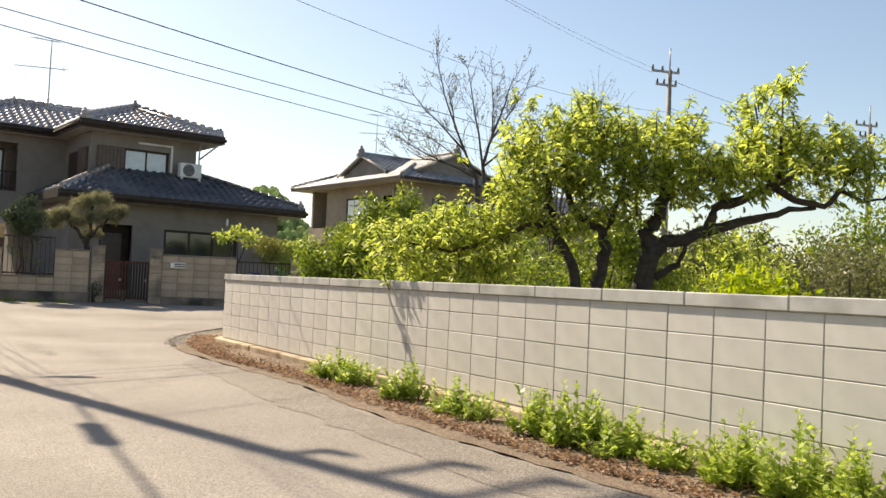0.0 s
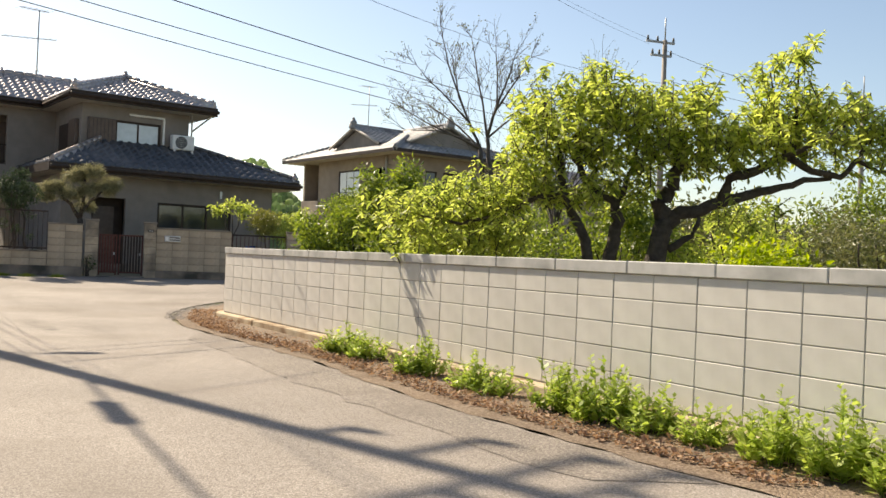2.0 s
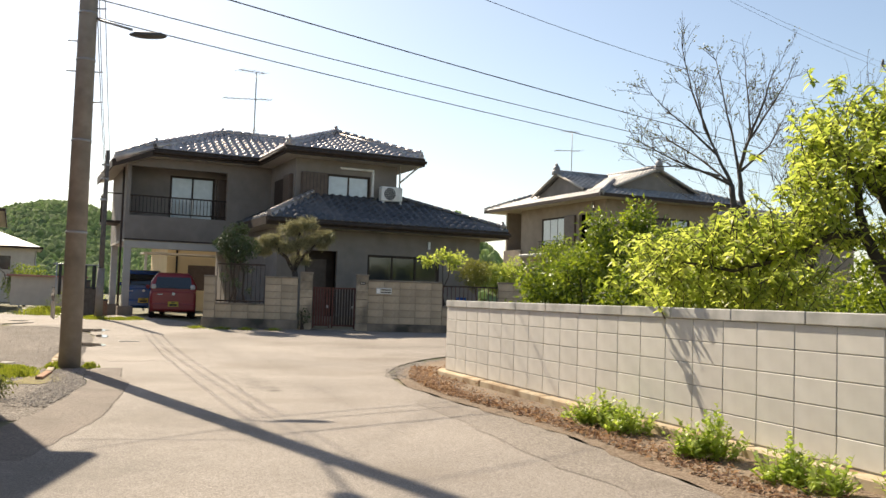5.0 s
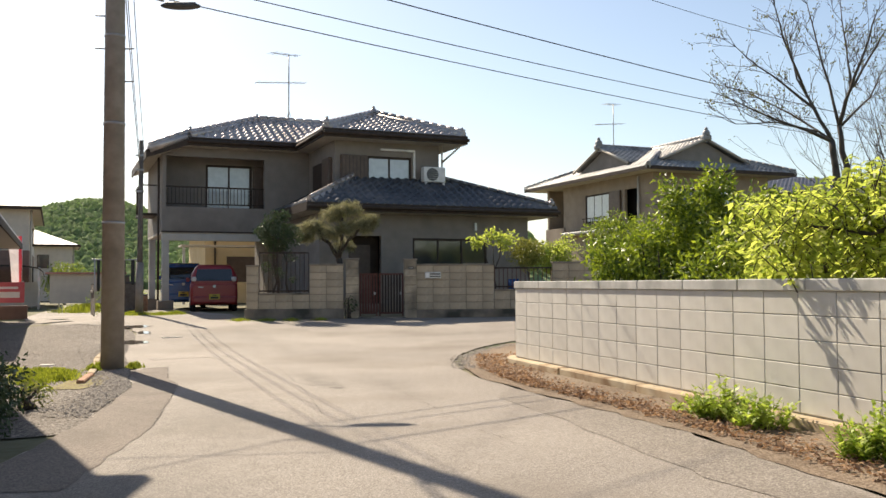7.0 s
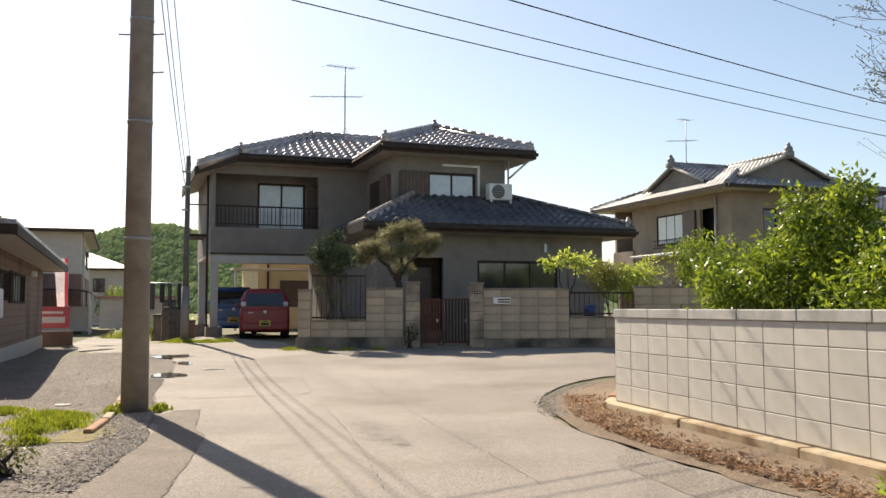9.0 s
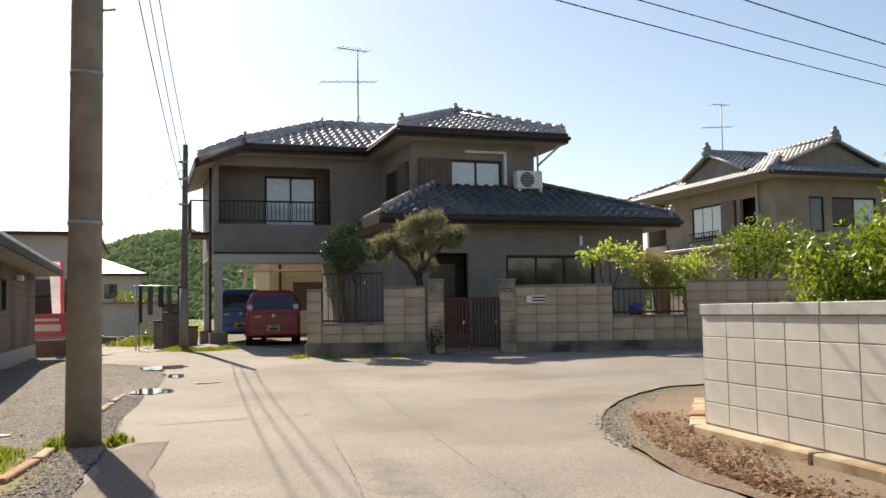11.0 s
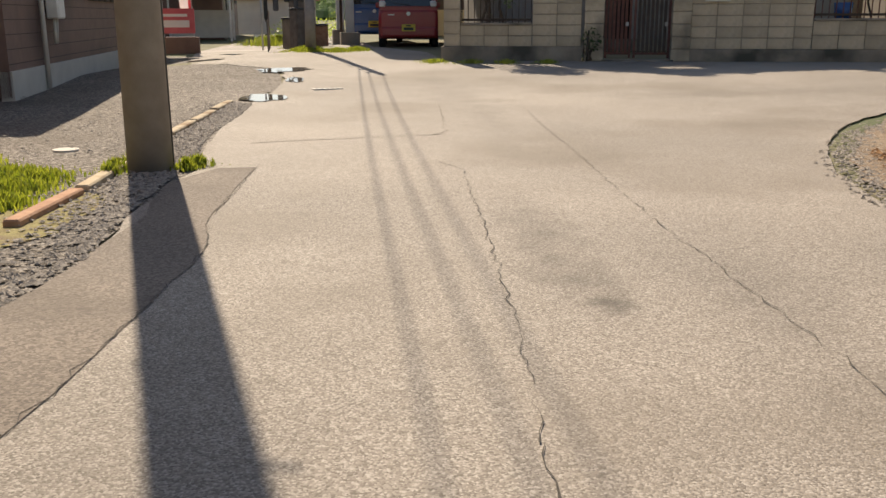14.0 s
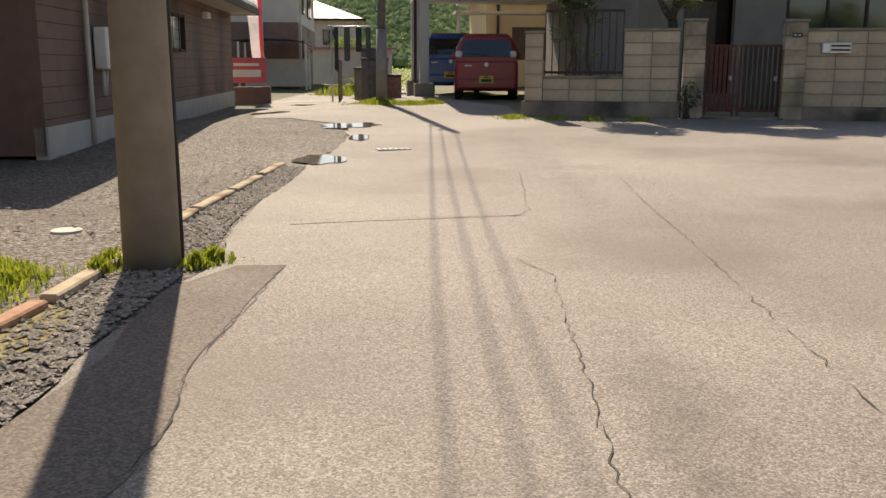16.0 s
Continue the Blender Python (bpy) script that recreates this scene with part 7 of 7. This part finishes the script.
def block_house(m, w, d, h, low, mat_low, mat_high, roof_mat, rise, label, wins, side_wins):
    """A plain two-storey building with a hip roof; front on -v, side on +u."""
    root = thing("house", m, label, "house", "houses along the lane")
    if low:
        part("lower_wall", boxes((-w, 0, 0, d, 0, low)), mat_low, root)
        part("upper_wall", boxes((-w + 0.02, -0.02, 0.02, d - 0.02, low, h)), mat_high, root)
    else:
        part("wall", boxes((-w, 0, 0, d, 0, h)), mat_high, root)
    part("soffit", boxes((-w - 0.5, 0.5, -0.5, d + 0.5, h, h + 0.1)), M_SOFFIT, root)
    part("gutter", boxes((-w - 0.55, 0.55, -0.56, -0.5, h - 0.02, h + 0.14), (0.5, 0.56, -0.5, d + 0.5, h - 0.02, h + 0.14)), M_BROWN, root)
    bm = bmesh.new()
    k = min(w, d) / 2 + 0.5
    a, b, c, e = (-w - 0.5, -0.5), (0.5, -0.5), (0.5, d + 0.5), (-w - 0.5, d + 0.5)
    base = [bm.verts.new((*p, h + 0.1)) for p in (a, b, c, e)]
    if w < d:
        t0, t1 = bm.verts.new((-w / 2, k - 0.5, h + rise)), bm.verts.new((-w / 2, d - k + 0.5, h + rise))
        fs2 = ((base[0], base[1], t0), (base[1], base[2], t1, t0), (base[2], base[3], t1), (base[3], base[0], t0, t1))
    else:
        t0, t1 = bm.verts.new((-w + k - 0.5, d / 2, h + rise)), bm.verts.new((-k + 0.5, d / 2, h + rise))
        fs2 = ((base[0], base[1], t1, t0), (base[1], base[2], t1), (base[2], base[3], t0, t1), (base[3], base[0], t0))
    for f in fs2:
        bm.faces.new(f)
    bm.faces.new(base[::-1])
    part("roof", bm, roof_mat, root)
    for u, z0, z1, ww in wins:
        wv = part("window", boxes((u - ww, u + ww, -0.06, -0.002, z0, z1), bev=0.01), M_BROWN, root)
        part("pane", boxes((u - ww + 0.06, u + ww - 0.06, -0.066, -0.061, z0 + 0.06, z1 - 0.06)), M_PANE, wv)
    for v, z0, z1, ww in side_wins:
        wv = part("window", boxes((0.002, 0.06, v - ww, v + ww, z0, z1), bev=0.01), M_BROWN, root)
        part("pane", boxes((0.061, 0.066, v - ww + 0.06, v + ww - 0.06, z0 + 0.06, z1 - 0.06)), M_PANE, wv)
    part("drainpipe", rod(bmesh.new(), (0.08, 0.3, 0), (0.08, 0.3, h), 0.05, None, 8), M_CREAM, root)
    return root


block_house(HOUSE @ pose(-0.8, 51.5, 0.0), 8.5, 13, 4.95, 2.9, M_CLAD, M_CREAM, M_SLATE, 1.5, "two-tone cream and brown apartment house with pale hip roof", [(-5.5, 1.0, 2.2, 0.6)], [(1.8, 3.4, 4.4, 0.35), (3.2, 3.4, 4.4, 0.35), (7.0, 3.4, 4.4, 0.35), (8.4, 3.4, 4.4, 0.35), (3, 1.0, 2.2, 0.7), (8, 1.0, 2.2, 0.7)])
block_house(HOUSE @ pose(1.6, 74, 0.0), 6.0, 6.0, 4.0, 0, M_CREAM, M_CREAM, M_WHITE, 1.5, "cream house with a bright pale hip roof", [(-2, 2.4, 3.4, 0.4)], [(1.5, 2.4, 3.4, 0.4), (1.5, 0.6, 1.7, 0.5), (4, 2.4, 3.4, 0.4)])
block_house(HOUSE @ pose(-9.6, 46, 0.0), 9, 9, 3.1, 0, M_CREAM, M_CREAM, M_SLATE, 2.2, "low cream house with a wide pale roof", [], [])
cpt = thing("carport", HOUSE @ pose(-1.6, 48.8, 0.0), "small carport with a curved dark roof", "carport")
for x, y in ((-1.5, 0), (1.3, 0), (-1.5, 2.2), (1.3, 2.2)):
    part("post", boxes((x - 0.04, x + 0.04, y - 0.04, y + 0.04, 0, 2.0)), M_ALU, cpt)
bm = bmesh.new()
pr = [(-1.7, 2.05), (-0.6, 2.12), (0.6, 2.1), (1.25, 2.0), (1.5, 1.8), (1.55, 1.55)]
for (xa, za), (xb, zb) in zip(pr, pr[1:]):
    q = [bm.verts.new(p) for p in ((xa, -0.2, za), (xb, -0.2, zb), (xb, 2.4, zb), (xa, 2.4, za))]
    bm.faces.new(q)
bmesh.ops.remove_doubles(bm, verts=bm.verts[:], dist=0.001)
bmesh.ops.solidify(bm, geom=bm.faces[:], thickness=0.03)
part("roof", bm, M_BROWN, cpt)
part("screen", boxes((-1.5, 1.3, 2.25, 2.3, 0.1, 1.3)), M_CREAM, cpt)
ff = thing("fence", HOUSE @ pose(0.6, 49.5, 0.0), "pale slatted fence along the lane", "fence")
for k in range(30):
    part("slat", boxes((0, 0.03, k * 0.4, k * 0.4 + 0.34, 0.05, 0.95)), M_CREAM, ff)
part("rail", boxes((-0.04, 0, 0, 12, 0.4, 0.46), (-0.04, 0, 0, 12, 0.8, 0.86)), M_CREAM, ff)
fp = HOUSE @ Vector((0.9, 60, 0))
shrub("shrub", fp.x, fp.y, "dark roadside bush before the far house", (0, 0, 1.5), (1.2, 1.2, 1.2), 60, 0.4, 60, 0.14, M_LEAF_D, 91)
fp = HOUSE @ Vector((3.4, 50, 0))
shrub("shrub", fp.x, fp.y, "low yellow-green bush in a vegetable plot", (0, 0, 0.5), (1.8, 1.0, 0.5), 40, 0.35, 60, 0.12, M_LEAF_W, 92)
fp = HOUSE @ Vector((2.2, 38.5, 0))
shrub("shrub", fp.x, fp.y, "rounded green shrub beside the lane", (0, 0, 0.5), (0.5, 0.5, 0.5), 20, 0.22, 120, 0.09, M_LEAF_D, 93)

# ---------- neighbouring house that throws its shade over the lane's edge ----------
N = thing("house", pose(-4.5, 11.68, 0), "two-storey grey house beside the lane", "house")
part("wall", boxes((-7, 0, -9, 0, -0.1, 4.75)), M_CLAD, N)
part("roof", boxes((-7.2, 0.27, -9.2, 0.05, 4.75, 4.92), bev=0.03), M_TILE, N)
lw = thing("low_wall", pose(-3.15, 3.0, 0, 0, 0, 89), "low dark garden kerb wall in shade", "wall", kind="structure")
part("body", boxes((-6, 5.3, 0, 0.18, -0.1, 0.36), bev=0.03), M_OLDCON, lw)
shrub("shrub", -3.45, 8.35, "dark clipped shrub at the lane's edge", (0, 0, 0.3), (0.5, 0.8, 0.3), 150, 0.2, 620, 0.05, M_LEAF_G, 95)
shrub("shrub", -3.45, 10.0, "small silvery-leaved plant at the lane's edge", (0, 0, 0.12), (0.22, 0.25, 0.13), 16, 0.1, 500, 0.05, M_LEAF_O, 96)

# ---------- hills ----------
rh = np.random.RandomState(3)


def hill(x):
    return 22.5 * math.exp(-((x + 100) / 38) ** 2) + 25 * math.exp(-((x - 30) / 15) ** 2) + 6


bm = bmesh.new()
nx, ny = 60, 12
gv = []
for j in range(ny):
    t = j / (ny - 1)
    gv.append([])
    for i in range(nx):
        x = -330 + i * 11
        z = hill(x * 1.0) * math.sin(math.pi * min(1, t * 1.0) * 0.5) if t <= 1 else 0
        gv[-1].append(bm.verts.new((x, 235 + t * 85, z + 1.5 * noise.noise(Vector((x * 0.05, t * 4, 0))) - 0.5)))
for j in range(ny - 1):
    for i in range(nx - 1):
        f = bm.faces.new((gv[j][i], gv[j][i + 1], gv[j + 1][i + 1], gv[j + 1][i]))
        f.smooth = True
solid("hill", bm, M_HILL, "wooded green hill in the distance", kind="structure")
vs, fs = [], []
for k in range(15000):
    x, t = (rh.uniform(-320, 310) if k % 3 == 0 else rh.normal(-100, 32) if k % 3 == 1 else rh.normal(-95, 60)), rh.uniform(0.02, 1)
    z = hill(x) * math.sin(math.pi * t * 0.5)
    cx, cy, cz, s = x, 235 + t * 85, z + 0.5, rh.uniform(0.7, 1.9)
    ring = [(math.cos(a) * s * rh.uniform(0.7, 1.2), math.sin(a) * s * rh.uniform(0.7, 1.2)) for a in np.arange(7) * 0.8976]
    n = len(vs)
    vs += [(cx + a, cy + b, cz - s * 0.5) for a, b in ring] + [(cx + a * 0.75, cy + b * 0.75, cz + s * rh.uniform(0.35, 0.7)) for a, b in ring] + [(cx, cy, cz + s * rh.uniform(0.9, 1.3))]
    for i in range(7):
        j = (i + 1) % 7
        fs += [(n + i, n + j, n + 7 + j, n + 7 + i), (n + 7 + i, n + 7 + j, n + 14)]
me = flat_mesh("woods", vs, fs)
me.materials.append(M_FOREST_HAZED)
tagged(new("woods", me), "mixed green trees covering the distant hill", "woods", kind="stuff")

# ---------- pieces of the walls ----------
# the lane lies on local +y of the block walls, so the blocks stand proud of that side
for root, L in ((wall_s, LS), (wall_w, LW)):
    cache = {}
    rr = random.Random(12)
    x = 0.0 if root is wall_w else L - 0.41 - 0.4255 * math.ceil(L / 0.4255)
    while x < L - 0.01:
        xa, xb = max(0.0, x), min(L, x + 0.4255)
        x += 0.4255
        if xb - xa < 0.03:
            continue
        for j in range(5):
            key = round(xb - xa, 3)
            if key not in cache:
                gap = 0.0032 if root is wall_s else 0.001
                cache[key] = lift("block", boxes((gap, key - gap, -0.05, 0.0, gap, 0.191 - gap), bev=0.004 if root is wall_s else 0.0015), M_BLOCK)
            ob = new("block", cache[key])
            ob.parent = root
            ob.location = (xa, rr.uniform(-0.0012, 0.0012), B_Z0 + j * 0.191)
for a, b, h in RUNS:
    z = 0.5 if a < 0 else 0.46
    n = max(1, round((h - z) / 0.2))
    fill_blocks(gwall, b - a, z, h - 0.012, -0.035, 0.06, 0.43 if b - a > 1 else b - a if b - a < 0.5 else 0.43, (h - z) / n, M_OLDBLOCK, 0.005, 0.006, 0.006, int(a * 10) + 90, a)
